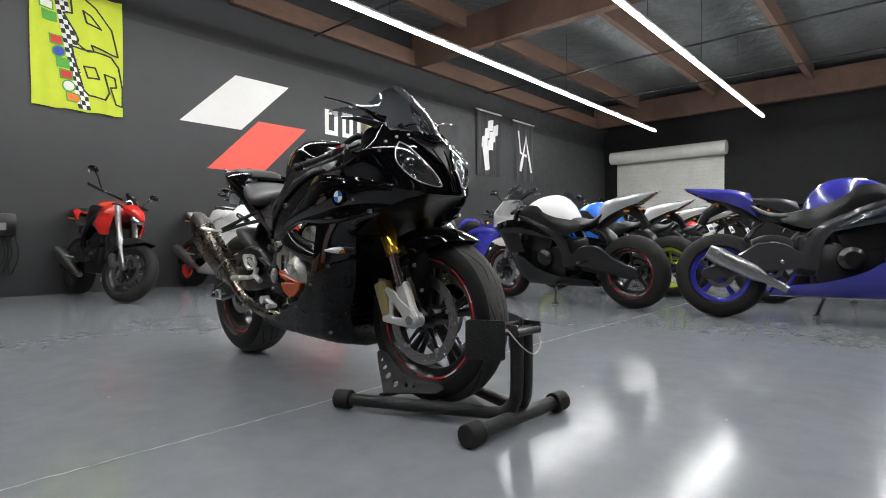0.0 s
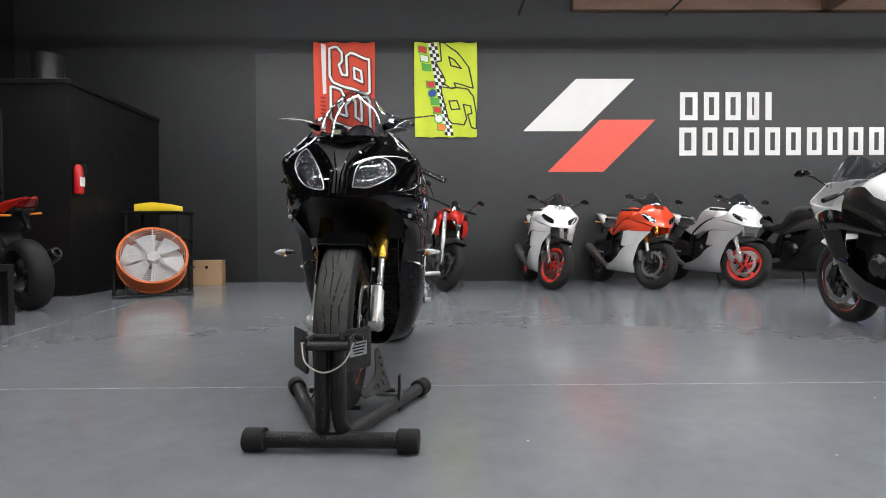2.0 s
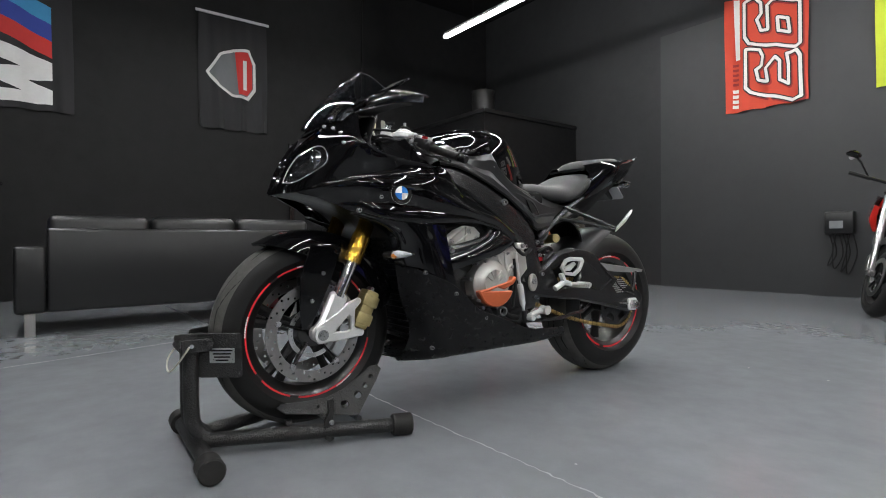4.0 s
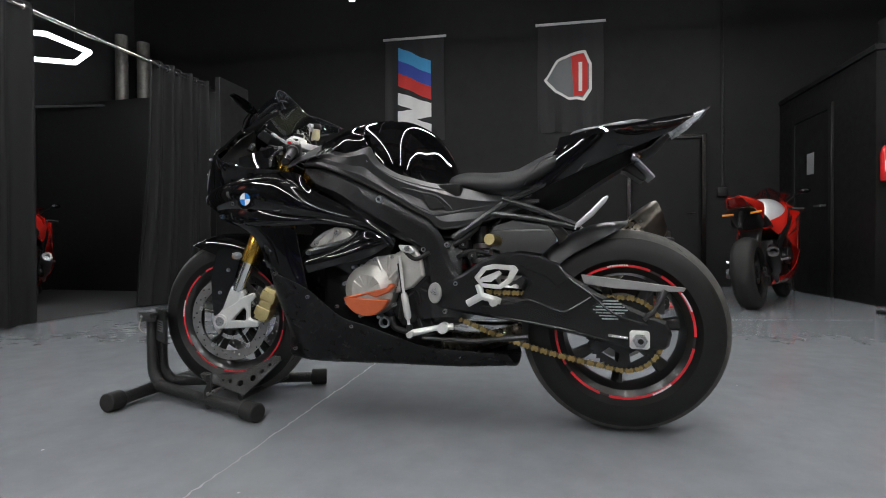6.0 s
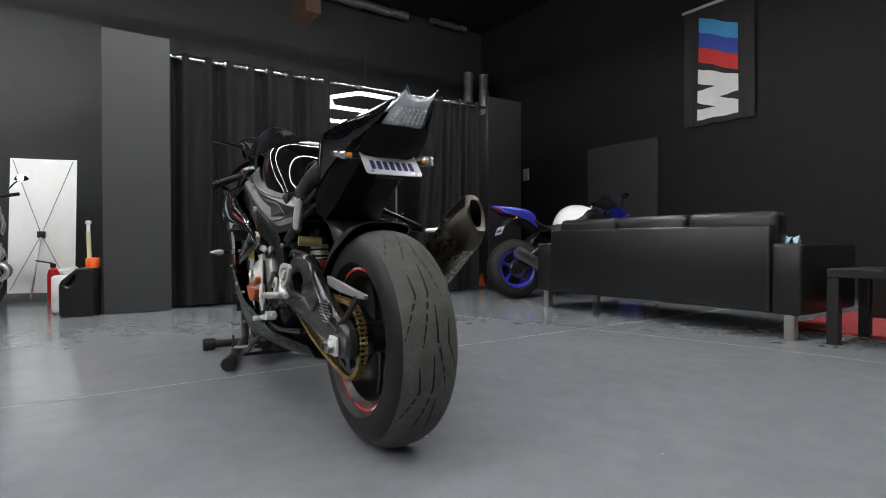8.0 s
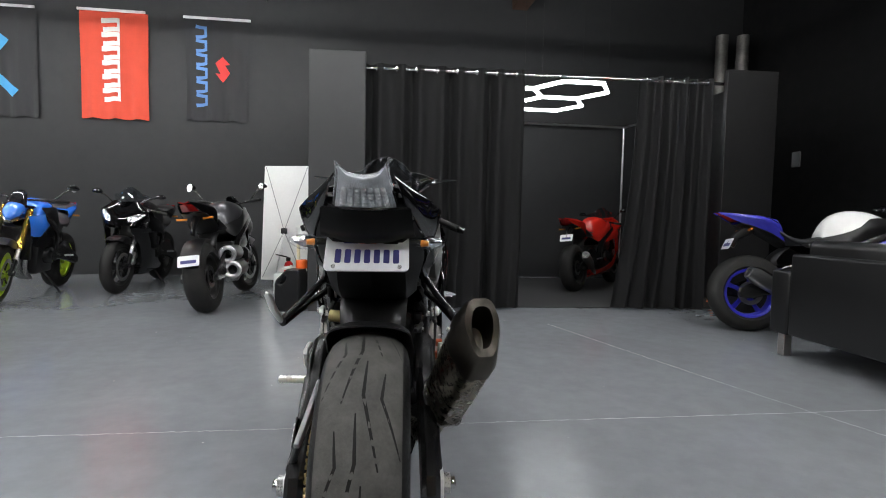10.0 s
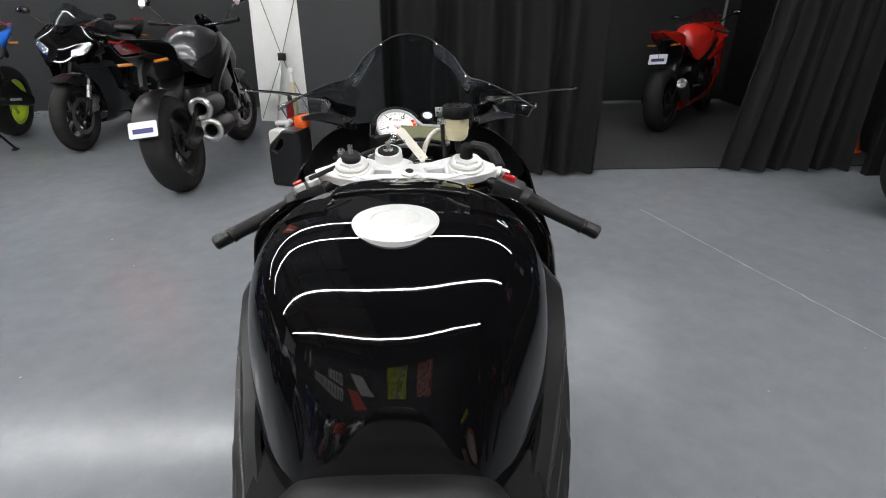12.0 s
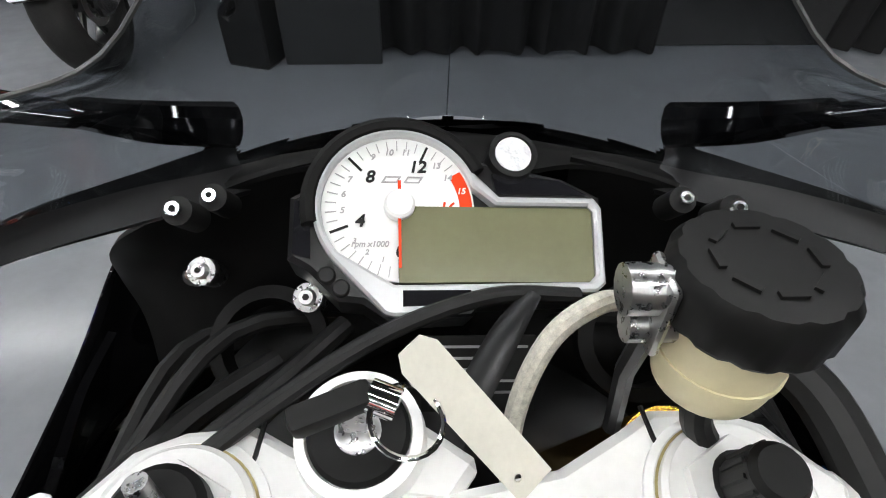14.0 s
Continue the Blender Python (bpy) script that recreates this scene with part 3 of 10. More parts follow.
# banners on the west wall; turned so that they face east
fl, sf = cloth("banner", 0.9, 1.5, pose(XW + 0.012, 0.18, 3.62, 0, 0, 90), F_BLACK, "black banner with three coloured stripes over a white emblem", seed=5)
rod_for(fl, 0.9)
for k, c in enumerate((F_SKY, F_BLUE, F_CRIM)):
    v = -0.16 - k * 0.19
    print_on(fl, sf, [(0.2, v + 0.06), (0.7, v - 0.18), (0.7, v - 0.37), (0.2, v - 0.13)], c, "stripe", label="slanted coloured stripe")
for quad in ([(0.2, -0.77), (0.7, -0.96), (0.7, -1.16), (0.2, -0.95)], [(0.7, -1.03), (0.7, -1.16), (0.2, -1.20), (0.2, -1.05)], [(0.2, -1.06), (0.7, -1.27), (0.7, -1.43), (0.2, -1.20)], [(0.7, -1.32), (0.7, -1.43), (0.2, -1.43), (0.2, -1.29)]):
    print_on(fl, sf, quad, F_WHITE, "emblem")
fl, sf = cloth("banner", 0.9, 1.5, pose(XW + 0.012, 2.43, 3.66, 0, 0, 90), F_BLACK, "black banner with a red, white and black shield", seed=6, depth=0.02)
rod_for(fl, 0.9)


def shield(k):
    pts = [(0.09, -0.76), (0.26, -0.5), (0.44, -0.4), (0.66, -0.38), (0.74, -0.55), (0.74, -0.92), (0.64, -1.08), (0.42, -1.04), (0.24, -0.95)]
    return [(0.45 + (u - 0.45) * k, -0.74 + (v + 0.74) * k) for u, v in pts]


print_on(fl, sf, shield(1.0), F_WHITE, "shield")
print_on(fl, sf, shield(0.88), F_GREY, "shield", 0.014)
print_on(fl, sf, [(0.46, -0.44), (0.63, -0.43), (0.69, -0.56), (0.69, -0.9), (0.62, -1.02), (0.5, -1.01)], F_CRIM, "shield_field", 0.02)
print_on(fl, sf, [(0.56, -0.55), (0.61, -0.55), (0.61, -0.95), (0.56, -0.95)], F_WHITE, "bar", 0.026)

# south wall flags face north
fl, sf = cloth("flag", 0.85, 1.41, pose(4.51, YS + 0.012, 3.63, 0, 0, 180), F_BLACK, "dark navy flag with a blue strip and red emblem", seed=7)
rod_for(fl, 0.85)
for k in range(6):
    v = -0.1 - k * 0.19
    print_on(fl, sf, bar_line([(0.14, v), (0.27, v - 0.02), (0.27, v - 0.13), (0.14, v - 0.15)], 0.05), F_STEELBLUE, "bar")
print_on(fl, sf, [(0.4, -0.6), (0.5, -0.5), (0.6, -0.62), (0.53, -0.62), (0.6, -0.74), (0.5, -0.86), (0.4, -0.74), (0.47, -0.74)], F_CRIM, "emblem")
fl, sf = cloth("flag", 0.88, 1.46, pose(5.89, YS + 0.012, 3.65, 0, 0, 180), F_RED, "red flag with white lettering blocks", seed=8)
rod_for(fl, 0.82)
for k in range(6):
    v = -0.12 - k * 0.19
    print_on(fl, sf, bar_line([(0.28, v), (0.5, v), (0.5, v - 0.12), (0.3, v - 0.12)], 0.07), F_WHITE, "bar")
fl, sf = cloth("flag", 0.9, 1.46, pose(7.33, YS + 0.012, 3.63, 0, 0, 180), F_BLACK, "black flag with a pale blue and gold emblem", seed=9)
rod_for(fl, 0.85)
print_on(fl, sf, bar_line([(0.5, -0.4), (0.25, -0.8), (0.62, -1.15)], 0.12), F_SKY, "emblem")

# ---- motorcycles: x runs forward from the rear axle, y to the rider's left, z up ----
FX, FZ, FR = 1.43, 0.322, 0.30      # front axle and tyre radius
RZ, RR = 0.324, 0.324               # rear axle height and tyre radius


def tyre_profile(R, w, rim):
    pts = []
    for k in range(-8, 9):
        th = k / 8 * 1.62
        pts.append((rim + 0.012 + (R - rim - 0.012) * max(math.cos(th), 0) ** 0.62, w / 2 * math.sin(th)))
    return pts + [(rim - 0.004, w / 2 * 0.78), (rim - 0.012, w / 2 * 0.7), (rim - 0.012, -w / 2 * 0.7), (rim - 0.004, -w / 2 * 0.78)]


def tyre_point(R, w, rim, ang, k, off=0.0):
    """A place on the tread: ang round the wheel, k from -1 to 1 across it."""
    th = k * 1.62
    r = rim + 0.012 + (R - rim - 0.012) * max(math.cos(th), 0) ** 0.62 + off
    return V(math.cos(ang) * r, w / 2 * math.sin(th), math.sin(ang) * r)


def wheel(bike, name, x, z, R, w, rim_w, spokes, mat, detail=True, disc_r=0.155, disc_y=(0.062, -0.062), turn=0.0, tape=None, pairs=False, disc_mat=None):
    rim = R - (0.082 if R < 0.31 else 0.108)
    seg = 72 if detail else 36
    bm = bmesh.new()
    h = rim_w / 2
    spoke_list = []
    lathe(bm, [(rim + 0.002, h), (rim + 0.002, h - 0.008), (rim - 0.02, h - 0.014), (rim - 0.03, 0), (rim - 0.02, -h + 0.014), (rim + 0.002, -h + 0.008), (rim + 0.002, -h), (rim - 0.012, -h), (rim - 0.03, -h + 0.012), (rim - 0.04, -0.02), (rim - 0.04, 0.02), (rim - 0.03, h - 0.012), (rim - 0.012, h)], seg=seg)
    lathe(bm, [(0.048, 0.05), (0.048, -0.05), (0.02, -0.055), (0.02, 0.055)], seg=24)
    for s in range(spokes):
        a0 = turn + 2 * math.pi * (s // 2 * 2 if pairs else s) / spokes
        fan = ((-0.13 if s % 2 == 0 else 0.13) if pairs else 0.0)
        a1 = a0 + fan + (0.12 if not pairs else 0)
        a0 = a0 + fan * 0.6
        p0 = V(math.cos(a0) * 0.04, 0, math.sin(a0) * 0.04)
        p1 = V(math.cos(a1) * (rim - 0.034), 0, math.sin(a1) * (rim - 0.034))
        sb = bmesh.new()
        sweep(sb, [p0, p0.lerp(p1, 0.5), p1], [0.014, 0.010, 0.014], 8, flat=1.7 if not pairs else 1.3)
        spoke_list.append(sb)
    ob = part(name, bm, mat, bike, label="")
    ob.location = (x, 0, z)
    for sb in spoke_list:
        part("spoke", sb, mat, ob)
    bm = bmesh.new()
    lathe(bm, tyre_profile(R, w, rim), seg=seg)
    part("tyre", bm, TYREWALL if detail else RUBBER, ob)
    if detail:
        bm = bmesh.new()
        add_grid(bm, [[tyre_point(R, w, rim, 2 * math.pi * i / seg, k / 10 * 0.6, 0.0004) for i in range(seg)] for k in range(-10, 11)], close_u=True)
        bmesh.ops.recalc_face_normals(bm, faces=bm.faces[:])
        part("tread", bm, TREAD, ob, "worn dusty tread")
    for y in disc_y:
        bm = bmesh.new()
        n = 60 if detail else 28
        inner = disc_r - 0.036
        rings = [ring_pts(disc_r, n), ring_pts(inner, n)]
        holes = [rings[1]]
        if detail and R < 0.31:
            for i in range(48):
                rr = (disc_r - 0.007, disc_r - 0.018, disc_r - 0.029)[i % 3]
                a = 2 * math.pi * i / 48
                holes.append(ring_pts(0.0045, 6, math.cos(a) * rr, math.sin(a) * rr))
        plate(bm, rings[0], 0.005, at_y(y), holes=holes)
        d = part("brake_disc", bm, disc_mat or DISCM, ob, "drilled steel brake disc")
        bm = bmesh.new()
        for i in range(5):
            a = 2 * math.pi * i / 5 + 0.3
            sweep(bm, [(math.cos(a) * 0.04, y * 0.8, math.sin(a) * 0.04), (math.cos(a) * inner, y, math.sin(a) * inner)], [0.012, 0.008], 8, flat=0.5)
        part("disc_carrier", bm, FRAMEBLK, ob)
        if detail:
            for i in range(5):
                a = 2 * math.pi * i / 5 + 0.3
                bm = bmesh.new()
                c = V(math.cos(a) * (inner + 0.002), y, math.sin(a) * (inner + 0.002))
                cyl(bm, c + V(0, -0.007, 0), c + V(0, 0.007, 0), 0.0085, seg=12)
                part("bobbin", bm, ALU, ob)
    if tape is not None:
        for side in (1, -1):
            for i, (d0, d1) in enumerate(((58, 112), (-32, 50), (-70, -40), (-168, -78), (122, 182))):
                a0, a1 = radians(d0 if side > 0 else 180 - d1), radians(d1 if side > 0 else 180 - d0)
                k = 24
                ring = [(math.cos(a0 + (a1 - a0) * j / k) * (rim + 0.0015), math.sin(a0 + (a1 - a0) * j / k) * (rim + 0.0015)) for j in range(k + 1)]
                ring += [(math.cos(a1 - (a1 - a0) * j / k) * (rim - 0.0115), math.sin(a1 - (a1 - a0) * j / k) * (rim - 0.0115)) for j in range(k + 1)]
                bm = bmesh.new()
                plate(bm, ring, 0.0012, at_y(side * (h + 0.0012)))
                part("rim_tape", bm, tape, ob)
                if i != 2:
                    for j in range(9):
                        a = (a0 + a1) / 2 + 0.034 * (j - 4)
                        m = at_y(side * (h + 0.0022)) @ Matrix.Rotation(a, 4, "Z") @ Matrix.Translation((rim - 0.005, 0, 0))
                        bm = bmesh.new()
                        plate(bm, [(-0.0035, -0.003), (0.0035, -0.003), (0.0035, 0.003), (-0.0035, 0.003)], 0.0008, m)
                        part("tape_bar", bm, WHITE, ob)
    if detail:
        bm = bmesh.new()
        for s in range(8):
            for sgn in (1, -1):
                base = 2 * math.pi * (s + (0.5 if sgn < 0 else 0)) / 8
                for line in ([(0.05, 0.0), (0.03, 0.28), (0.24, 0.72)], [(0.30, 0.10), (0.26, 0.30), (0.56, 0.66)]):
                    pts = [Vector((*line[min(j // 4, 1)], 0)).lerp(Vector((*line[min(j // 4, 1) + 1], 0)), j / 4 - min(j // 4, 1)) for j in range(9)]
                    prev = None
                    for j, q in enumerate(pts):
                        wd = 0.016 * math.sin(math.pi * (j + 0.6) / 9.4) + 0.006
                        pr = (bm.verts.new(tyre_point(R, w, rim, base + q.y, sgn * (q.x - wd), 0.0007)), bm.verts.new(tyre_point(R, w, rim, base + q.y, sgn * (q.x + wd), 0.0007)))
                        if prev:
                            bm.faces.new((prev[0], prev[1], pr[1], pr[0]))
                        prev = pr
        bmesh.ops.recalc_face_normals(bm, faces=bm.faces[:])
        tagged(part("tread_groove", bm, PRINT, ob), kind="stuff")
    return ob


def fork_leg(bike, s, mats, detail=True, lat=0.104):
    up, low, foot = mats
    y = s * lat
    top, axle = V(1.125, y, 0.985), V(1.408, y, 0.345)
    mid = top.lerp(axle, 0.69)
    bm = bmesh.new()
    sweep(bm, [top.lerp(axle, 0.085), top.lerp(axle, 0.55), top.lerp(axle, 0.56), mid], [0.027, 0.027, 0.030, 0.031], 18 if detail else 10)
    part("fork_upper_tube", bm, up, bike)
    bm = bmesh.new()
    sweep(bm, [mid, top.lerp(axle, 0.86)], [0.0215, 0.0215], 16 if detail else 8)
    part("fork_stanchion", bm, low, bike)
    bm = bmesh.new()
    plate(bm, [(1.389, 0.458), (1.43, 0.366), (1.458, 0.335), (1.452, 0.298), (1.418, 0.296), (1.394, 0.318), (1.372, 0.352), (1.334, 0.434)], 0.034, at_y(y), 0.010)
    cyl(bm, (FX, y - 0.022 * s, FZ), (FX, y + 0.026 * s, FZ), 0.026, seg=18)
    f = part("fork_foot", bm, foot, bike)
    if detail:
        bm = bmesh.new()
        cyl(bm, (FX, y + 0.02 * s, FZ), (FX, y + 0.030 * s, FZ), 0.017, seg=16)
        lathe(bm, [(0.0165, s * (lat + 0.031)), (0.0165, s * (lat + 0.028)), (0.010, s * (lat + 0.028)), (0.010, s * (lat + 0.031))], centre=(FX, 0, FZ), seg=16)
        part("axle_end", bm, STEEL, f)
        bm = bmesh.new()
        plate(bm, [(1.458, 0.315), (1.449, 0.343), (1.425, 0.362), (1.378, 0.388), (1.338, 0.415), (1.298, 0.430), (1.290, 0.416), (1.314, 0.392), (1.316, 0.334), (1.28, 0.322), (1.284, 0.304), (1.36, 0.297), (1.44, 0.293)], 0.015, at_y(y + 0.012 * s), 0.004,
              holes=[[(1.386, 0.326), (1.338, 0.374), (1.330, 0.368), (1.331, 0.330), (1.338, 0.324)]])
        part("caliper_arm", bm, foot, f)
    return f


def caliper(bike, s, mat, x=1.265, z=0.385, y=0.082):
    bm = bmesh.new()
    m = Matrix.Translation((x, s * y, z)) @ Matrix.Rotation(radians(-24), 4, "Y")
    box(bm, (-0.028, -0.026, -0.065), (0.022, 0.026, 0.065), m, bevel=0.008)
    box(bm, (-0.034, -0.02, -0.05), (0.026, 0.03 if s > 0 else 0.02, -0.012), m, bevel=0.006)
    box(bm, (-0.034, -0.02, 0.012), (0.026, 0.03 if s > 0 else 0.02, 0.05), m, bevel=0.006)
    c = part("brake_caliper", bm, mat, bike, "gold radial brake caliper")
    for dz in (-0.075, 0.075):
        bm = bmesh.new()
        p = m @ V(0.0, 0, dz * 0.95)
        cyl(bm, p + V(0, -0.014, 0), p + V(0, 0.014, 0), 0.007, seg=10)
        part("bolt", bm, STEEL, c)
    return c


COWL = [
    [(1.548, 0.0, 0.752), (1.50, 0.10, 0.760), (1.425, 0.18, 0.785), (1.28, 0.245, 0.82), (1.08, 0.262, 0.845)],
    [(1.518, 0.0, 0.83), (1.475, 0.10, 0.835), (1.415, 0.19, 0.85), (1.34, 0.246, 0.868), (1.25, 0.262, 0.868)],
    [(1.474, 0.0, 0.90), (1.444, 0.09, 0.905), (1.404, 0.18, 0.912), (1.365, 0.232, 0.914), (1.335, 0.252, 0.905)],
    [(1.42, 0.0, 0.97), (1.402, 0.07, 0.975), (1.374, 0.13, 0.975), (1.348, 0.18, 0.967), (1.33, 0.205, 0.953)],
    [(1.375, 0.0, 1.02), (1.362, 0.05, 1.025), (1.342, 0.10, 1.025), (1.322, 0.137, 1.02), (1.308, 0.155, 1.005)],
]


def surf_at(grid, u, v):
    """A place on a skin, u along its curves and v across them, both from 0 to 1."""
    nv, nu = len(grid) - 1, len(grid[0]) - 1
    fu, fv = min(max(u, 0), 1) * nu, min(max(v, 0), 1) * nv
    i, j = min(int(fu), nu - 1), min(int(fv), nv - 1)
    a, b = fu - i, fv - j
    p = grid[j][i] * (1 - a) * (1 - b) + grid[j][i + 1] * a * (1 - b) + grid[j + 1][i] * (1 - a) * b + grid[j + 1][i + 1] * a * b
    n = (grid[j][i + 1] - grid[j][i]).cross(grid[j + 1][i] - grid[j][i]).normalized()
    return p, n if n.x > 0 else -n


def lens_patch(bike, grid, s, outline, mat_in, mat_out, name="headlight", rings=6, frame_mat=None):
    """A lamp set into a skin: a bright bowl behind and a clear cover; outline in (u, v)."""
    cu = sum(p[0] for p in outline) / len(outline)
    cv = sum(p[1] for p in outline) / len(outline)
    loop = catmull([(*p, 0) for p in outline + outline[:1]], 33)[:-1]

    def shape(k, off):
        out = []
        for q in loop:
            p, n = surf_at(grid, cu + (q.x - cu) * k, cv + (q.y - cv) * k)
            p = p + n * off(k)
            out.append(V(p.x, p.y * s, p.z))
        return out
    bm = bmesh.new()
    add_grid(bm, [shape(k / rings, lambda t: 0.0035 - 0.001 * (1 - t * t)) for k in range(1, rings + 1)], close_u=True)
    bm.faces.new([bm.verts[i] for i in range(32)] if bm.verts.ensure_lookup_table() is None else [])
    bmesh.ops.recalc_face_normals(bm, faces=bm.faces[:])
    lamp = part(name, bm, mat_in, bike, "clear headlight with a bright reflector")
    bm = bmesh.new()
    add_grid(bm, [shape(k / rings, lambda t: 0.006 + 0.004 * (1 - t * t)) for k in range(1, rings + 1)], close_u=True)
    bm.verts.ensure_lookup_table()
    bm.faces.new([bm.verts[i] for i in range(32)])
    bmesh.ops.recalc_face_normals(bm, faces=bm.faces[:])
    g = part("lens", bm, mat_out, lamp, "clear lens")
    if frame_mat:
        bm = bmesh.new()
        pts = shape(1.03, lambda t: 0.006)
        sweep(bm, pts + pts[:1], 0.0035, 6, caps=False)
        part("bezel", bm, frame_mat, lamp)
    return lamp


def body_panels(bike, c, q, fair=True):
    """Fairing, tank and tail; c holds the materials and q the fineness."""
    nu, nv = (26, 20) if q else (13, 9)
    g = skin(COWL, nu, nv)
    if fair:
        bm = sheet(g, 0.004, False, (1, 0.3, 0))
        mirror_y(bm)
        bmesh.ops.remove_doubles(bm, verts=[v for v in bm.verts if abs(v.co.y) < 0.0008], dist=0.0015)
        part("front_cowl", bm, c["cowl"], bike)
    for s in (1, -1):
        side = "left" if s > 0 else "right"

        def half(grid, name, mat, t=0.004, label=""):
            bm = sheet(grid, t, False)
            if s < 0:
                for v in bm.verts:
                    v.co.y = -v.co.y
                bmesh.ops.reverse_faces(bm, faces=bm.faces[:])
            if not fair and name in ("side_fairing", "front_side_panel", "belly_fairing"):
                bm.free()
                return None
            ob = part(name, bm, mat, bike, label)
            if q:
                bev = ob.modifiers.new("soft edge", "BEVEL")
                bev.width, bev.segments, bev.limit_method, bev.angle_limit = 0.0016, 2, "ANGLE", radians(50)
            return ob
        half(skin([
            [(1.47, 0.10, 0.757), (1.33, 0.222, 0.800), (1.10, 0.264, 0.838), (0.90, 0.252, 0.775), (0.70, 0.226, 0.668)],
            [(1.455, 0.11, 0.728), (1.33, 0.222, 0.752), (1.12, 0.270, 0.765), (0.92, 0.262, 0.725), (0.70, 0.230, 0.655)],
            [(1.435, 0.11, 0.700), (1.32, 0.210, 0.695), (1.14, 0.256, 0.705), (0.94, 0.252, 0.690), (0.71, 0.226, 0.642)],
        ], nu, nv), "side_fairing", c["side"])
        half(skin([
            [(1.43, 0.10, 0.698), (1.32, 0.207, 0.692), (1.17, 0.250, 0.700), (1.04, 0.252, 0.692)],
            [(1.36, 0.13, 0.63), (1.27, 0.214, 0.615), (1.15, 0.250, 0.605), (1.02, 0.252, 0.605)],
            [(1.285, 0.16, 0.545), (1.22, 0.222, 0.525), (1.12, 0.246, 0.505), (0.99, 0.246, 0.515)],
        ], nu, nv), "front_side_panel", c["side2"])
        half(skin([
            [(1.285, 0.16, 0.548), (1.15, 0.243, 0.512), (1.0, 0.248, 0.455), (0.88, 0.236, 0.365), (0.72, 0.212, 0.305), (0.60, 0.19, 0.275), (0.36, 0.125, 0.248)],
            [(1.215, 0.16, 0.42), (1.11, 0.226, 0.40), (0.99, 0.232, 0.365), (0.86, 0.22, 0.315), (0.70, 0.195, 0.275), (0.55, 0.17, 0.25), (0.345, 0.118, 0.225)],
            [(1.165, 0.15, 0.30), (1.08, 0.198, 0.29), (0.97, 0.20, 0.27), (0.84, 0.19, 0.25), (0.68, 0.17, 0.232), (0.52, 0.15, 0.215), (0.335, 0.108, 0.203)],
            [(1.118, 0.09, 0.190), (1.03, 0.12, 0.188), (0.92, 0.125, 0.186), (0.80, 0.122, 0.186), (0.66, 0.112, 0.184), (0.50, 0.10, 0.182), (0.33, 0.08, 0.182)],
            [(1.10, 0.0, 0.176), (1.02, 0.0, 0.172), (0.92, 0.0, 0.17), (0.80, 0.0, 0.17), (0.66, 0.0, 0.17), (0.50, 0.0, 0.172), (0.33, 0.0, 0.176)],
        ], nu, nv), "belly_fairing", c["belly"])
        half(skin([
            [(1.055, 0.213, 0.872), (0.90, 0.222, 0.826), (0.76, 0.216, 0.764), (0.63, 0.192, 0.695), (0.555, 0.172, 0.605), (0.52, 0.162, 0.50), (0.50, 0.158, 0.385)],
            [(1.05, 0.224, 0.835), (0.90, 0.233, 0.785), (0.755, 0.226, 0.722), (0.645, 0.203, 0.65), (0.595, 0.184, 0.57), (0.57, 0.174, 0.48), (0.556, 0.168, 0.375)],
            [(1.03, 0.215, 0.80), (0.90, 0.222, 0.748), (0.76, 0.216, 0.684), (0.672, 0.196, 0.615), (0.64, 0.176, 0.535), (0.625, 0.168, 0.455), (0.615, 0.16, 0.365)],
        ], nu, nv), "frame_spar", c["frame"], 0.02)
        half(skin([
            [(1.045, 0.165, 0.945), (0.94, 0.208, 0.962), (0.83, 0.216, 0.955), (0.765, 0.213, 0.89), (0.66, 0.178, 0.838), (0.54, 0.124, 0.806), (0.34, 0.128, 0.762)],
            [(1.05, 0.200, 0.905), (0.93, 0.228, 0.90), (0.82, 0.229, 0.872), (0.75, 0.222, 0.825), (0.65, 0.192, 0.768), (0.53, 0.152, 0.735), (0.345, 0.138, 0.752)],
            [(1.055, 0.215, 0.874), (0.93, 0.224, 0.838), (0.82, 0.222, 0.795), (0.745, 0.216, 0.76), (0.64, 0.195, 0.703), (0.55, 0.165, 0.665), (0.35, 0.135, 0.742)],
        ], nu, nv), "tank_side_cover", c["cover"], 0.006)
        half(skin([
            [(0.195, 0.10, 0.945), (0.08, 0.118, 0.972), (-0.06, 0.108, 0.988), (-0.17, 0.078, 0.999), (-0.262, 0.045, 1.012)],
            [(0.215, 0.132, 0.875), (0.12, 0.158, 0.93), (-0.03, 0.132, 0.955), (-0.15, 0.092, 0.975), (-0.258, 0.05, 1.005)],
            [(0.24, 0.120, 0.765), (0.14, 0.128, 0.83), (0.0, 0.112, 0.892), (-0.08, 0.098, 0.915), (-0.13, 0.09, 0.935)],
        ], nu, nv), "tail_side", c["tail"])
    # tank
    n = 28 if q else 14
    rings = []
    for x, top, wd, low, kk in ((1.062, 0.900, 0.135, 0.87, 2.0), (1.045, 0.942, 0.165, 0.86, 2.3), (1.0, 0.985, 0.19, 0.84, 2.5), (0.93, 1.018, 0.208, 0.82, 2.6), (0.85, 1.038, 0.212, 0.80, 2.6), (0.77, 1.042, 0.206, 0.78, 2.5),
                                (0.69, 1.026, 0.185, 0.76, 2.4), (0.62, 0.982, 0.155, 0.75, 2.3), (0.57, 0.915, 0.128, 0.745, 2.2), (0.545, 0.85, 0.112, 0.745, 2.2), (0.535, 0.80, 0.10, 0.745, 2.2)):
        ring = []
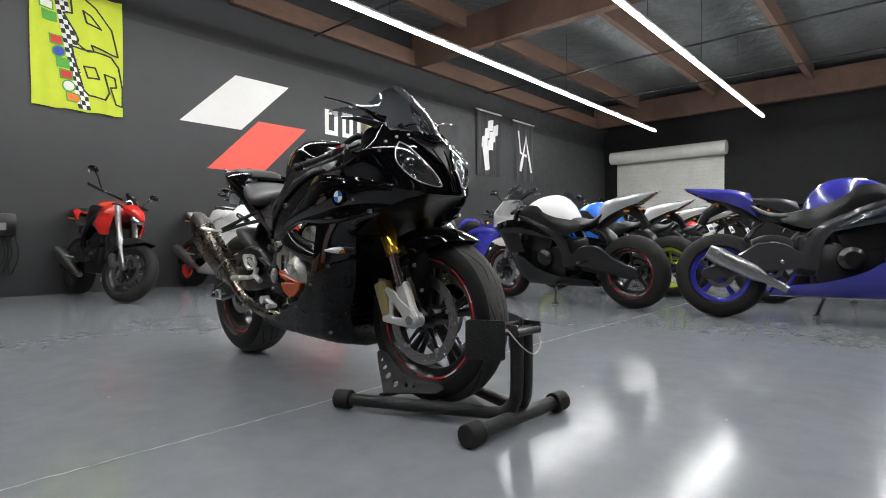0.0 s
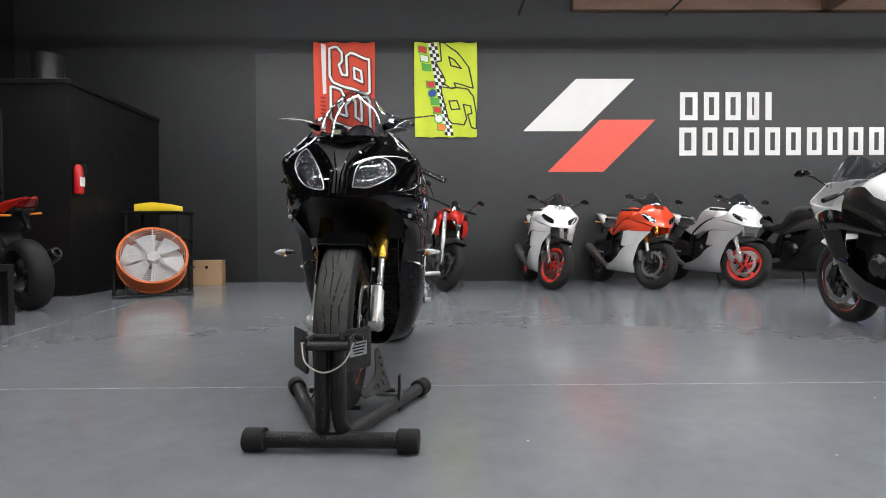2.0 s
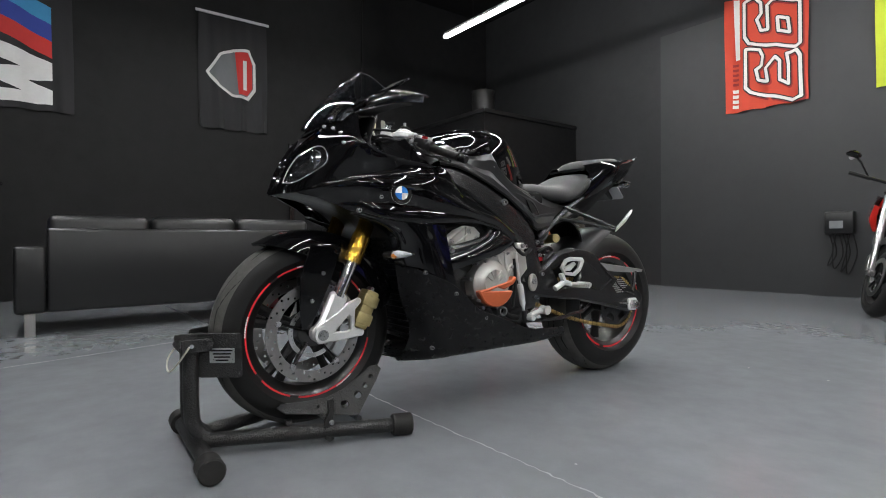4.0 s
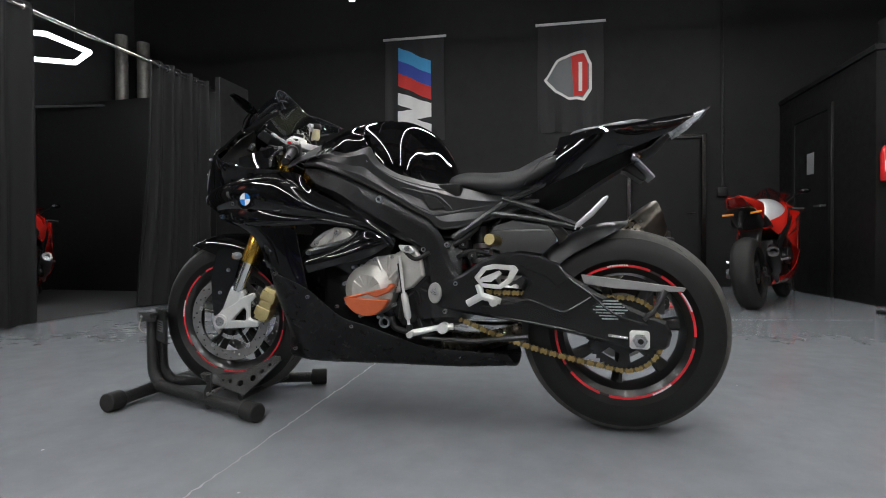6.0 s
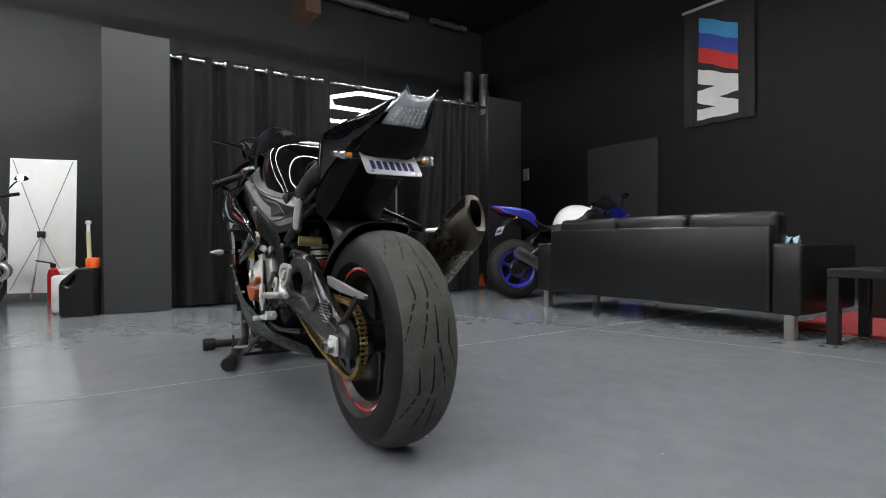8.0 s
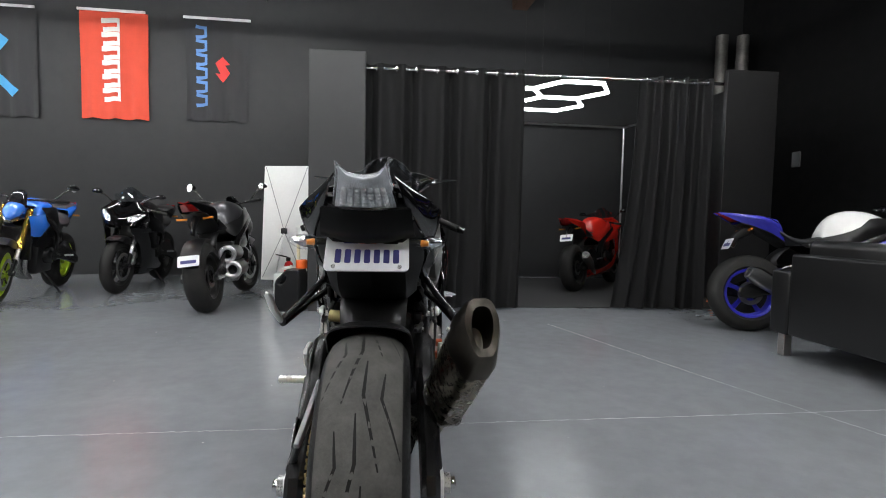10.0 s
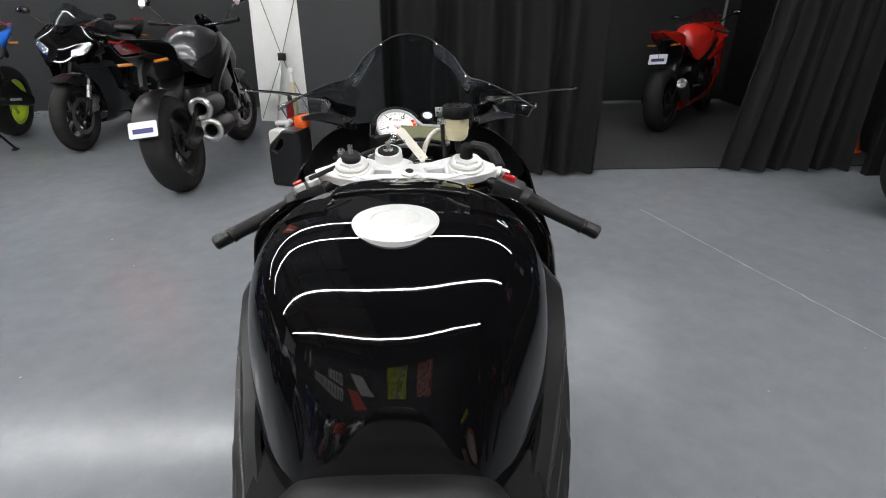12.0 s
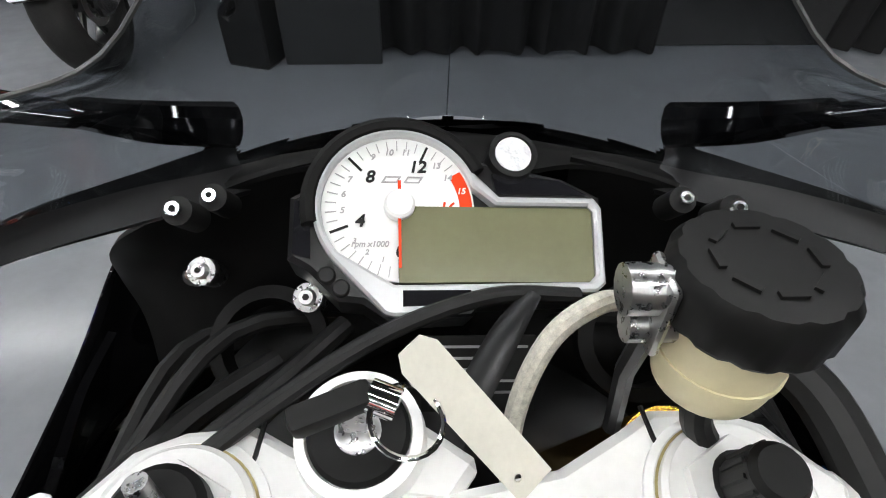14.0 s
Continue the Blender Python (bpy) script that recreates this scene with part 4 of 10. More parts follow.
        for k in range(n):
            a = math.pi * k / (n - 1)
            cc, ss = math.cos(a), math.sin(a)
            ring.append(V(x, wd * math.copysign(abs(cc) ** (2 / kk), cc), low + (top - low) * abs(ss) ** (2 / kk)))
        rings.append(ring)
    cols = [catmull([r[k] for r in rings], 34 if q else 16) for k in range(n)]
    bm = bmesh.new()
    loft(bm, [[cols[k][j] for k in range(n)] for j in range(len(cols[0]))], caps=True)
    part("fuel_tank", bm, c["tank"], bike, sharp=50)
    # seat
    rings = []
    for x, top, wd, th in ((0.575, 0.812, 0.085, 0.03), (0.55, 0.822, 0.105, 0.05), (0.48, 0.803, 0.122, 0.055), (0.40, 0.795, 0.15, 0.055), (0.31, 0.808, 0.168, 0.055), (0.24, 0.845, 0.16, 0.055), (0.20, 0.88, 0.14, 0.055), (0.185, 0.888, 0.12, 0.05)):
        rings.append([V(x, wd * math.copysign(abs(math.cos(a)) ** 0.75, math.cos(a)), top - th / 2 + th / 2 * math.copysign(abs(math.sin(a)) ** 0.8, math.sin(a)) - 0.10 * (wd * math.cos(a)) ** 2 / 0.028 * 0.1 * 1.6) for a in [2 * math.pi * k / 24 for k in range(24)]])
    cols = [catmull([r[k] for r in rings], 20 if q else 10) for k in range(24)]
    bm = bmesh.new()
    loft(bm, [[cols[k][j] for k in range(24)] for j in range(len(cols[0]))])
    part("seat", bm, SEATMAT, bike, "black vinyl rider seat", sharp=50)
    rings = []
    for x, top, wd, th in ((0.17, 0.935, 0.06, 0.02), (0.155, 0.962, 0.095, 0.035), (0.105, 0.984, 0.116, 0.042), (0.02, 0.992, 0.114, 0.04), (-0.06, 1.0, 0.098, 0.034), (-0.118, 1.006, 0.068, 0.028), (-0.135, 1.002, 0.04, 0.015)):
        rings.append([V(x, wd * math.copysign(abs(math.cos(a)) ** 0.7, math.cos(a)), top - th / 2 + th / 2 * math.copysign(abs(math.sin(a)) ** 0.8, math.sin(a)) - 0.6 * (wd * math.cos(a)) ** 2) for a in [2 * math.pi * k / 20 for k in range(20)]])
    cols = [catmull([r[k] for r in rings], 18 if q else 9) for k in range(20)]
    bm = bmesh.new()
    loft(bm, [[cols[k][j] for k in range(20)] for j in range(len(cols[0]))])
    part("pillion_seat", bm, c.get("hump", SEATMAT), bike, sharp=50)
    # tail top, tail underside and inner fender
    bm = sheet(skin([
        [(0.2, 0, 0.93), (0.05, 0, 0.962), (-0.1, 0, 0.982), (-0.235, 0, 1.0)],
        [(0.2, 0.06, 0.928), (0.05, 0.07, 0.96), (-0.1, 0.06, 0.982), (-0.235, 0.03, 1.0)],
        [(0.2, 0.105, 0.925), (0.08, 0.12, 0.96), (-0.06, 0.11, 0.975), (-0.24, 0.05, 1.0)],
    ], 10, 6), 0.01, True, (0, 0, 1))
    part("tail_top", bm, c["tail"], bike)
    bm = sheet(skin([
        [(0.26, 0, 0.72), (0.13, 0, 0.80), (0.0, 0, 0.872), (-0.10, 0, 0.905)],
        [(0.26, 0.08, 0.725), (0.13, 0.08, 0.803), (0.0, 0.075, 0.874), (-0.10, 0.06, 0.908)],
        [(0.25, 0.116, 0.755), (0.14, 0.124, 0.822), (0.0, 0.11, 0.885), (-0.09, 0.095, 0.914)],
    ], 10, 6), 0.006, True, (0, 0, -1))
    part("tail_underside", bm, MATTE, bike)
    bm = sheet(skin([
        [(0.27, 0, 0.72), (0.19, 0, 0.66), (0.155, 0, 0.60), (0.17, 0, 0.56)],
        [(0.275, 0.06, 0.72), (0.195, 0.06, 0.66), (0.16, 0.06, 0.60), (0.175, 0.06, 0.56)],
        [(0.30, 0.095, 0.73), (0.23, 0.09, 0.665), (0.195, 0.085, 0.605), (0.21, 0.08, 0.57)],
    ], 8, 6), 0.006, True, (-1, 0, 0))
    part("inner_fender", bm, MATTE, bike)
    return g


def front_fender(bike, mat, q):
    rows = []
    for y, r, a0, a1, lift in ((0.0, 0.326, 58, 150, 0), (0.05, 0.322, 60, 152, 0), (0.076, 0.306, 64, 156, 0), (0.088, 0.275, 72, 162, 0), (0.092, 0.235, 88, 166, 0)):
        rows.append([(FX + r * math.cos(radians(a0 + (a1 - a0) * k / 6)), y, FZ + r * math.sin(radians(a0 + (a1 - a0) * k / 6))) for k in range(7)])
    bm = sheet(skin(rows, 20 if q else 10, 12 if q else 6), 0.004, True, (0, 0.3, 1))
    part("front_fender", bm, mat, bike)


def windscreen(bike, mat, q):
    base = [V(1.44, 0, 0.972), V(1.432, 0.026, 0.9735), V(1.402, 0.06, 0.980), V(1.335, 0.11, 0.998), V(1.28, 0.132, 1.02), V(1.23, 0.152, 1.042), V(1.175, 0.176, 1.058), V(1.10, 0.207, 1.062)]
    rim = [V(1.235, 0, 1.188), V(1.2335, 0.022, 1.185), V(1.228, 0.045, 1.176), V(1.212, 0.08, 1.152), V(1.186, 0.107, 1.119), V(1.160, 0.136, 1.113), V(1.12, 0.180, 1.098), V(1.085, 0.217, 1.08)]
    rows = [[a.lerp(b, f) + V(0.012, 0.008 * k / 7, 0.012) * math.sin(math.pi * f) for k, (a, b) in enumerate(zip(base, rim))] for f in (0, 0.33, 0.67, 1)]
    g = skin(rows, 36 if q else 12, 14 if q else 7)
    bm = sheet(g, 0.003, True, (0.6, 0.3, 0.7))
    ob = part("windscreen", bm, mat, bike, "smoked clear windscreen", sharp=60)
    ob.visible_shadow = False
    if q:
        bm = bmesh.new()
        edge = [p for p in g[-1]] + [r[-1] for r in reversed(g[:-1])]
        pts = [V(p.x, -p.y, p.z) for p in reversed(edge)] + edge[1:]
        sweep(bm, pts, 0.0009, 6)
        part("screen_edge", bm, material("frosted screen edge", (0.03, 0.031, 0.031), 0.35), ob)
    return g


def engine(bike, q, cover=None, guard=None):
    bm = bmesh.new()
    box(bm, (0.60, -0.15, 0.26), (1.0, 0.15, 0.56), bevel=0.03)
    box(bm, (0.74, -0.16, 0.50), (1.04, 0.16, 0.70), Matrix.Translation((0.89, 0, 0.6)) @ Matrix.Rotation(radians(-25), 4, "Y") @ Matrix.Translation((-0.89, 0, -0.6)), bevel=0.02)
    box(bm, (0.50, -0.13, 0.33), (0.70, 0.13, 0.62), bevel=0.03)
    e = part("engine", bm, MATTE if cover is None else FRAMEBLK, bike)
    for s in (1, -1):
        bm = bmesh.new()
        lathe(bm, [(0.0, s * 0.222), (0.05, s * 0.222), (0.056, s * 0.214), (0.074, s * 0.206), (0.084, s * 0.195), (0.088, s * 0.15)], centre=(0.805, 0, 0.452), close=False, seg=36 if q else 18)
        cv = part("engine_cover", bm, cover or FRAMEBLK, e, "cast engine side cover")
        if q:
            for k in range(9):
                a = 2 * math.pi * k / 9 + 0.2
                bm = bmesh.new()
                c = V(0.805 + math.cos(a) * 0.094, s * 0.17, 0.452 + math.sin(a) * 0.094)
                cyl(bm, c + V(0, -0.02 * s, 0), c + V(0, 0.022 * s, 0), 0.0065, seg=8)
                part("bolt", bm, STEEL, cv)
            bm = bmesh.new()
            plate(bm, [(0.70, 0.50), (0.72, 0.57), (0.66, 0.60), (0.63, 0.56), (0.62, 0.50), (0.66, 0.46), (0.72, 0.44)], 0.03, at_y(s * 0.175), 0.006)
            part("gearbox_cover", bm, cover, e)
        if guard:
            ring = [(0.805 + math.cos(radians(a)) * 0.083, 0.452 + math.sin(radians(a)) * 0.083) for a in range(200, 345, 12)]
            ring += [(0.735, 0.462), (0.72, 0.478), (0.708, 0.468), (0.725, 0.448), (0.77, 0.430), (0.80, 0.440), (0.84, 0.428)]
            bm = bmesh.new()
            plate(bm, ring, 0.03, at_y(s * 0.212), 0.004)
            part("cover_guard", bm, guard, cv, "copper orange engine guard plate")
    return e


def swingarm(bike, mat, q):
    for s in (1, -1):
        bm = bmesh.new()
        out = [(0.60, 0.47), (0.50, 0.505), (0.43, 0.555), (0.35, 0.577), (0.24, 0.562), (0.16, 0.505), (0.08, 0.452), (-0.06, 0.392), (-0.115, 0.372), (-0.13, 0.335), (-0.12, 0.290), (-0.03, 0.282), (0.12, 0.318), (0.28, 0.352), (0.44, 0.372), (0.60, 0.395)]
        plate(bm, out, 0.04, at_y(s * 0.145), 0.010, holes=[[(0.45, 0.485), (0.40, 0.505), (0.31, 0.502), (0.285, 0.48), (0.315, 0.432), (0.42, 0.44)]] if q else ())
        arm = part("swingarm", bm, mat, bike)
        if q:
            bm = bmesh.new()
            plate(bm, [(0.38, 0.56), (0.31, 0.572), (0.255, 0.562), (0.20, 0.545), (0.165, 0.50), (0.195, 0.465), (0.235, 0.50), (0.30, 0.525), (0.36, 0.535)], 0.012, at_y(s * 0.163), 0.004)
            part("upper_brace", bm, mat, arm)
            for line, r in (([(0.43, 0.405), (0.33, 0.418), (0.283, 0.427), (0.19, 0.394), (0.15, 0.408), (0.10, 0.44)], 0.008), ([(0.17, 0.50), (0.10, 0.447), (0.03, 0.39), (-0.06, 0.362)], 0.009), ([(0.40, 0.375), (0.20, 0.345), (0.05, 0.31)], 0.006)):
                bm = bmesh.new()
                sweep(bm, [(x, s * 0.164, z) for x, z in line], r, 8, smooth=24, flat=0.6)
                part("raised_rib", bm, mat, arm)
        if q:
            bm = bmesh.new()
            plate(bm, [(-0.066, 0.297), (-0.060, 0.291), (-0.016, 0.291), (-0.010, 0.297), (-0.010, 0.339), (-0.016, 0.345), (-0.060, 0.345), (-0.066, 0.339)], 0.010, at_y(s * 0.172), 0.0015)
            a = part("axle_block", bm, ALUWHITE, bike, "pale aluminium axle adjuster block")
            bm = bmesh.new()
            cyl(bm, (-0.038, s * 0.17, 0.318), (-0.038, s * 0.193, 0.318), 0.0215, seg=6)
            part("axle_nut", bm, STEEL, a)
            bm = bmesh.new()
            cyl(bm, (-0.038, s * 0.19, 0.318), (-0.038, s * 0.203, 0.318), 0.0135, seg=16)
            part("axle_end", bm, CHROME, a)
            bm = bmesh.new()
            cyl(bm, (-0.038, s * 0.20, 0.318), (-0.038, s * 0.2045, 0.318), 0.008, seg=12)
            part("axle_bore", bm, PRINT, a)
            bm = bmesh.new()
            cyl(bm, (-0.005, s * 0.172, 0.322), (0.05, s * 0.172, 0.328), 0.004, seg=8)
            part("adjuster", bm, STEEL, a)
    if q:
        # ribbed diamond panel on the arm
        bm = bmesh.new()
        plate(bm, [(0.115, 0.405), (0.04, 0.445), (-0.02, 0.395), (0.03, 0.358), (0.10, 0.372)], 0.004, at_y(0.167), 0.001)
        d = part("swingarm_plate", bm, FRAMEBLK, bike)
        for k in range(7):
            bm = bmesh.new()
            w = 0.05 - abs(k - 3) * 0.009
            box(bm, (0.045 - w, 0.169, 0.375 + k * 0.009), (0.045 + w, 0.1705, 0.379 + k * 0.009))
            part("rib", bm, ALU, d)


def bolt(bike, p, r=0.007, s=1, mat=None, name="bolt", l=0.006):
    bm = bmesh.new()
    p = Vector(p)
    cyl(bm, p - V(0, 0.006 * s, 0), p + V(0, l * s, 0), r, r * 0.8, seg=10)
    return part(name, bm, mat or STEEL, bike)

# ---- bodywork of the black sport motorcycle ----
BIKE_AT = pose(1.903, 2.793, 0, 0, 0, -93.35)
PALE = material("pale satin aluminium", (0.76, 0.76, 0.74), 0.3, metal=0.6, var=0.08, scale=25, bump=0.06, bscale=300, dist=0.001)
LAMPDARK = material("smoked lamp bowl", (0.1, 0.1, 0.105), 0.22, metal=0.9, bump=0.5, bscale=60, dist=0.004)
LAMPPALE = material("pale faceted lamp bowl", (0.8, 0.81, 0.83), 0.3, metal=0.35, bump=0.6, bscale=90, dist=0.004, var=0.3, scale=40)
LOWERBLK = material("satin black lower fairing", (0.004, 0.004, 0.0045), 0.3, spec=0.25, var=0.1, scale=8, rvar=0.06)
COVERSATIN = material("satin black cover", (0.016, 0.016, 0.0165), 0.33, spec=0.6, var=0.15, scale=40, bump=0.05, bscale=500, dist=0.0006)
TRAYBLK = material("dull black undertray", (0.003, 0.003, 0.0032), 0.5, spec=0.14, var=0.2, scale=20)
DARKGLASS = material("dark glass", (0.01, 0.01, 0.012), 0.05, coat=1.0)
CARBON = material("woven carbon", (0.02, 0.02, 0.021), 0.3, var=0.5, scale=260, coat=0.5)


def creased(rows, nu, per, bulge=0.0):
    """A grid through side-by-side curves, smooth along them, creased where one meets the next, and swollen between."""
    lines = [catmull(r, nu) for r in rows]
    out = []
    for j in range(len(lines) - 1):
        for k in range(per):
            out.append([lines[j][i].lerp(lines[j + 1][i], k / per) + V(0, bulge * 4 * k / per * (1 - k / per) * math.sin(math.pi * (i + 1) / (nu + 1)), 0) for i in range(nu)])
    return out + [lines[-1]]


def soft(ob, w=0.0016):
    bev = ob.modifiers.new("soft edge", "BEVEL")
    bev.width, bev.segments, bev.limit_method, bev.angle_limit = w, 2, "ANGLE", radians(40)
    return ob


def inside(p, poly):
    hit = False
    for (x0, y0), (x1, y1) in zip(poly, poly[1:] + poly[:1]):
        if (y0 > p[1]) != (y1 > p[1]) and p[0] < (x1 - x0) * (p[1] - y0) / (y1 - y0) + x0:
            hit = not hit
    return hit


def lookup(grid, a, b, want):
    """The third coordinate of a skin where its two others are given."""
    flat_pts = [p for row in grid for p in row]

    def at(u, v):
        near = sorted(((p[a] - u) ** 2 + (p[b] - v) ** 2, p[want]) for p in flat_pts)[:4]
        w = [1 / (d + 1e-7) for d, _ in near]
        return sum(k * q for k, (_, q) in zip(w, near)) / sum(w)
    return at


def side_panel(bike, grid, name, mat, t=0.004, label="", bev=0.0016, sharp=22):
    for s in (1, -1):
        bm = sheet(grid, t, False)
        if s < 0:
            for v in bm.verts:
                v.co.y = -v.co.y
            bmesh.ops.reverse_faces(bm, faces=bm.faces[:])
        soft(part(name, bm, mat, bike, label, sharp), bev)


hero = thing("motorcycle", BIKE_AT, "gloss black sport motorcycle with gold fork, held in a wheel chock", "motorcycle")

# nose cowl with the lamps and the middle channel cut out
grid_cowl = skin(COWL, 60, 46)
cowl_x = lookup(grid_cowl, 1, 2, 0)
LAMP_R = [(0.143, 0.937), (0.165, 0.912), (0.175, 0.874), (0.157, 0.835), (0.124, 0.80), (0.078, 0.783), (0.050, 0.785), (0.058, 0.82), (0.078, 0.86), (0.10, 0.895), (0.124, 0.926)]
LAMP_L = [(0.048, 0.789), (0.054, 0.848), (0.074, 0.88), (0.125, 0.898), (0.162, 0.888), (0.180, 0.859), (0.168, 0.83), (0.10, 0.79)]


def channel_w(z):
    return 0.024 + (0.0 if z < 0.845 else (z - 0.845) ** 1.35 * 1.55)


for s, poly in ((1, LAMP_L), (-1, LAMP_R)):
    bm = sheet(grid_cowl, 0.004, False, (1, 0.3, 0))
    gone = [f for f in bm.faces if inside((f.calc_center_median().y, f.calc_center_median().z), poly) or (f.calc_center_median().y < channel_w(f.calc_center_median().z) and 0.765 < f.calc_center_median().z < 0.955) or (f.calc_center_median().z > 0.984 and f.calc_center_median().y < 0.145)]
    bmesh.ops.delete(bm, geom=gone, context="FACES")
    if s < 0:
        for v in bm.verts:
            v.co.y = -v.co.y
        bmesh.ops.reverse_faces(bm, faces=bm.faces[:])
    part("front_cowl", bm, GLOSS, hero)
    # the lamp: dark bowl, projector, chrome shelf, clear cover
    loop = [(p.x, p.y) for p in catmull([(*p, 0) for p in poly + poly[:1]], 41)[:-1]]
    cy = sum(p[0] for p in loop) / 40
    cz = sum(p[1] for p in loop) / 40
    rim = [V(cowl_x(y, z), y * s, z) for y, z in loop]
    bm = bmesh.new()
    rings = [[V(p.x + dx, (cy + (p.y * s - cy) * k) * s, cz + (p.z - cz) * k) for p in rim] for k, dx in ((1.06, -0.002), (0.98, -0.012), (0.86, -0.03), (0.6, -0.05), (0.2, -0.056))]
    loft(bm, rings)
    lamp = part("headlight", bm, LAMPDARK, hero, "clear headlight with dark bowl and projector")
    pc = V(cowl_x(cy, cz) - 0.03, (cy + (0.012 if s < 0 else 0.008)) * s, cz - (0.012 if s < 0 else -0.004))
    bm = bmesh.new()
    lathe(bm, [(0.036, 0.0), (0.036, 0.016), (0.031, 0.02), (0.029, 0.012), (0.029, 0.0)], "x", pc, 28)
    part("projector_ring", bm, CHROME, lamp)
    bm = bmesh.new()
    lathe(bm, [(0.0295, 0.002), (0.027, 0.012), (0.018, 0.019), (0.006, 0.022)], "x", pc, 24, close=False, caps=True)
    part("projector_lens", bm, DARKGLASS if s < 0 else REFLECTOR, lamp)
    for k in range(5):
        bm = bmesh.new()
        f = (k + 0.5) / 5
        y0 = cy + (loop[k * 3 + 2][0] - cy) * 0.72
        z0 = cz + (loop[k * 3 + 2][1] - cz) * 0.72
        x0 = cowl_x(y0, z0) - 0.028
        sweep(bm, [(x0, y0 * s, z0 - 0.012), (x0 + 0.003, y0 * s, z0 + 0.012)], [0.006, 0.004], 6)
        part("facet", bm, CHROME, lamp)
    bm = bmesh.new()
    rings = [[V(p.x + 0.001 + 0.007 * (1 - k * k), (cy + (p.y * s - cy) * k) * s, cz + (p.z - cz) * k) for p in rim] for k in (1.02, 0.85, 0.6, 0.3, 0.05)]
    for ring, k in zip(rings, (1.02, 0.85, 0.6, 0.3, 0.05)):
        for p in ring:
            p.x = cowl_x(p.y * s, p.z) + 0.002 + 0.006 * max(1 - k * k, 0)
    loft(bm, rings)
    ln = part("lens", bm, CLEAR, lamp, "clear lens")
    ln.visible_shadow = False
    bm = bmesh.new()
    sweep(bm, [p + V(0.002, 0, 0) for p in rim + rim[:1]], 0.0013, 8, caps=False)
    part("bezel", bm, ALU, lamp)
    # sharp lip along the channel, and a second fold beside it
    bm = bmesh.new()
    pts = [V(cowl_x(channel_w(z), z) + 0.003, channel_w(z) * s, z) for z in (0.757, 0.79, 0.825, 0.855, 0.885, 0.915, 0.95)]
    sweep(bm, pts, [0.005, 0.0055, 0.006, 0.006, 0.007, 0.007, 0.004], 6, smooth=20, flat=1.4)
    part("channel_lip", bm, GLOSS, hero)
    bm = bmesh.new()
    sweep(bm, [(cowl_x(0.0, z) - 0.010, s * (0.006 + 0.25 * max(z - 0.83, 0)), z) for z in (0.765, 0.80, 0.84, 0.88, 0.92)], [0.002, 0.003, 0.003, 0.003, 0.002], 6, smooth=12)
    part("channel_fin", bm, GLOSS, hero)
bm = bmesh.new()
add_grid(bm, [[V(cowl_x(0.02, z) - 0.016 - 0.006 * (1 - abs(u)), u * (channel_w(z) + 0.004), z) for u in (-1, -0.6, -0.2, 0, 0.2, 0.6, 1)] for z in (0.755, 0.78, 0.81, 0.845, 0.88, 0.92, 0.958)])
bmesh.ops.recalc_face_normals(bm, faces=bm.faces[:])
part("channel_floor", bm, MATTE, hero)
bm = bmesh.new()
sweep(bm, [(1.430, 0, 0.950), (1.412, 0.05, 0.962), (1.378, 0.105, 0.976)], [0.010, 0.009, 0.004], 8, smooth=12, flat=0.6)
mirror_y(bm)
part("nose_brow", bm, GLOSS, hero)

# upper side fairing: lip, fold, undercut
side_panel(hero, creased([
    [(1.50, 0.10, 0.762), (1.42, 0.182, 0.786), (1.29, 0.243, 0.818), (1.13, 0.262, 0.838), (1.035, 0.25, 0.836), (0.985, 0.238, 0.783), (0.895, 0.234, 0.738), (0.82, 0.229, 0.699), (0.73, 0.220, 0.645)],
    [(1.485, 0.112, 0.752), (1.415, 0.186, 0.772), (1.29, 0.250, 0.800), (1.13, 0.270, 0.812), (1.04, 0.266, 0.795), (0.97, 0.256, 0.752), (0.895, 0.246, 0.724), (0.81, 0.238, 0.690), (0.725, 0.226, 0.638)],
    [(1.45, 0.145, 0.742), (1.395, 0.192, 0.752), (1.30, 0.247, 0.760), (1.19, 0.270, 0.754), (1.07, 0.273, 0.731), (0.97, 0.266, 0.711), (0.90, 0.257, 0.697), (0.81, 0.243, 0.675), (0.718, 0.228, 0.622)],
    [(1.40, 0.172, 0.722), (1.36, 0.198, 0.726), (1.29, 0.234, 0.726), (1.18, 0.252, 0.718), (1.07, 0.255, 0.700), (0.97, 0.250, 0.688), (0.90, 0.244, 0.677), (0.80, 0.232, 0.655), (0.712, 0.222, 0.608)],
    [(1.36, 0.195, 0.700), (1.33, 0.212, 0.697), (1.29, 0.236, 0.684), (1.20, 0.252, 0.668), (1.10, 0.254, 0.664), (1.0, 0.246, 0.668), (0.91, 0.238, 0.665), (0.80, 0.228, 0.643), (0.708, 0.218, 0.598)],
], 44, 9, 0.004), "side_fairing", GLOSS, 0.004, sharp=14)
# fold that closes the air duct behind the opening
side_panel(hero, creased([
    [(1.03, 0.226, 0.560), (0.95, 0.228, 0.578), (0.87, 0.230, 0.610), (0.80, 0.229, 0.646), (0.74, 0.222, 0.622)],
    [(1.03, 0.240, 0.536), (0.95, 0.244, 0.556), (0.87, 0.244, 0.582), (0.80, 0.240, 0.606), (0.735, 0.228, 0.610)],
    [(1.03, 0.234, 0.500), (0.95, 0.238, 0.521), (0.87, 0.238, 0.541), (0.79, 0.232, 0.562), (0.722, 0.222, 0.600)],
], 26, 8, 0.006), "air_duct_panel", GLOSS, 0.004, sharp=14)
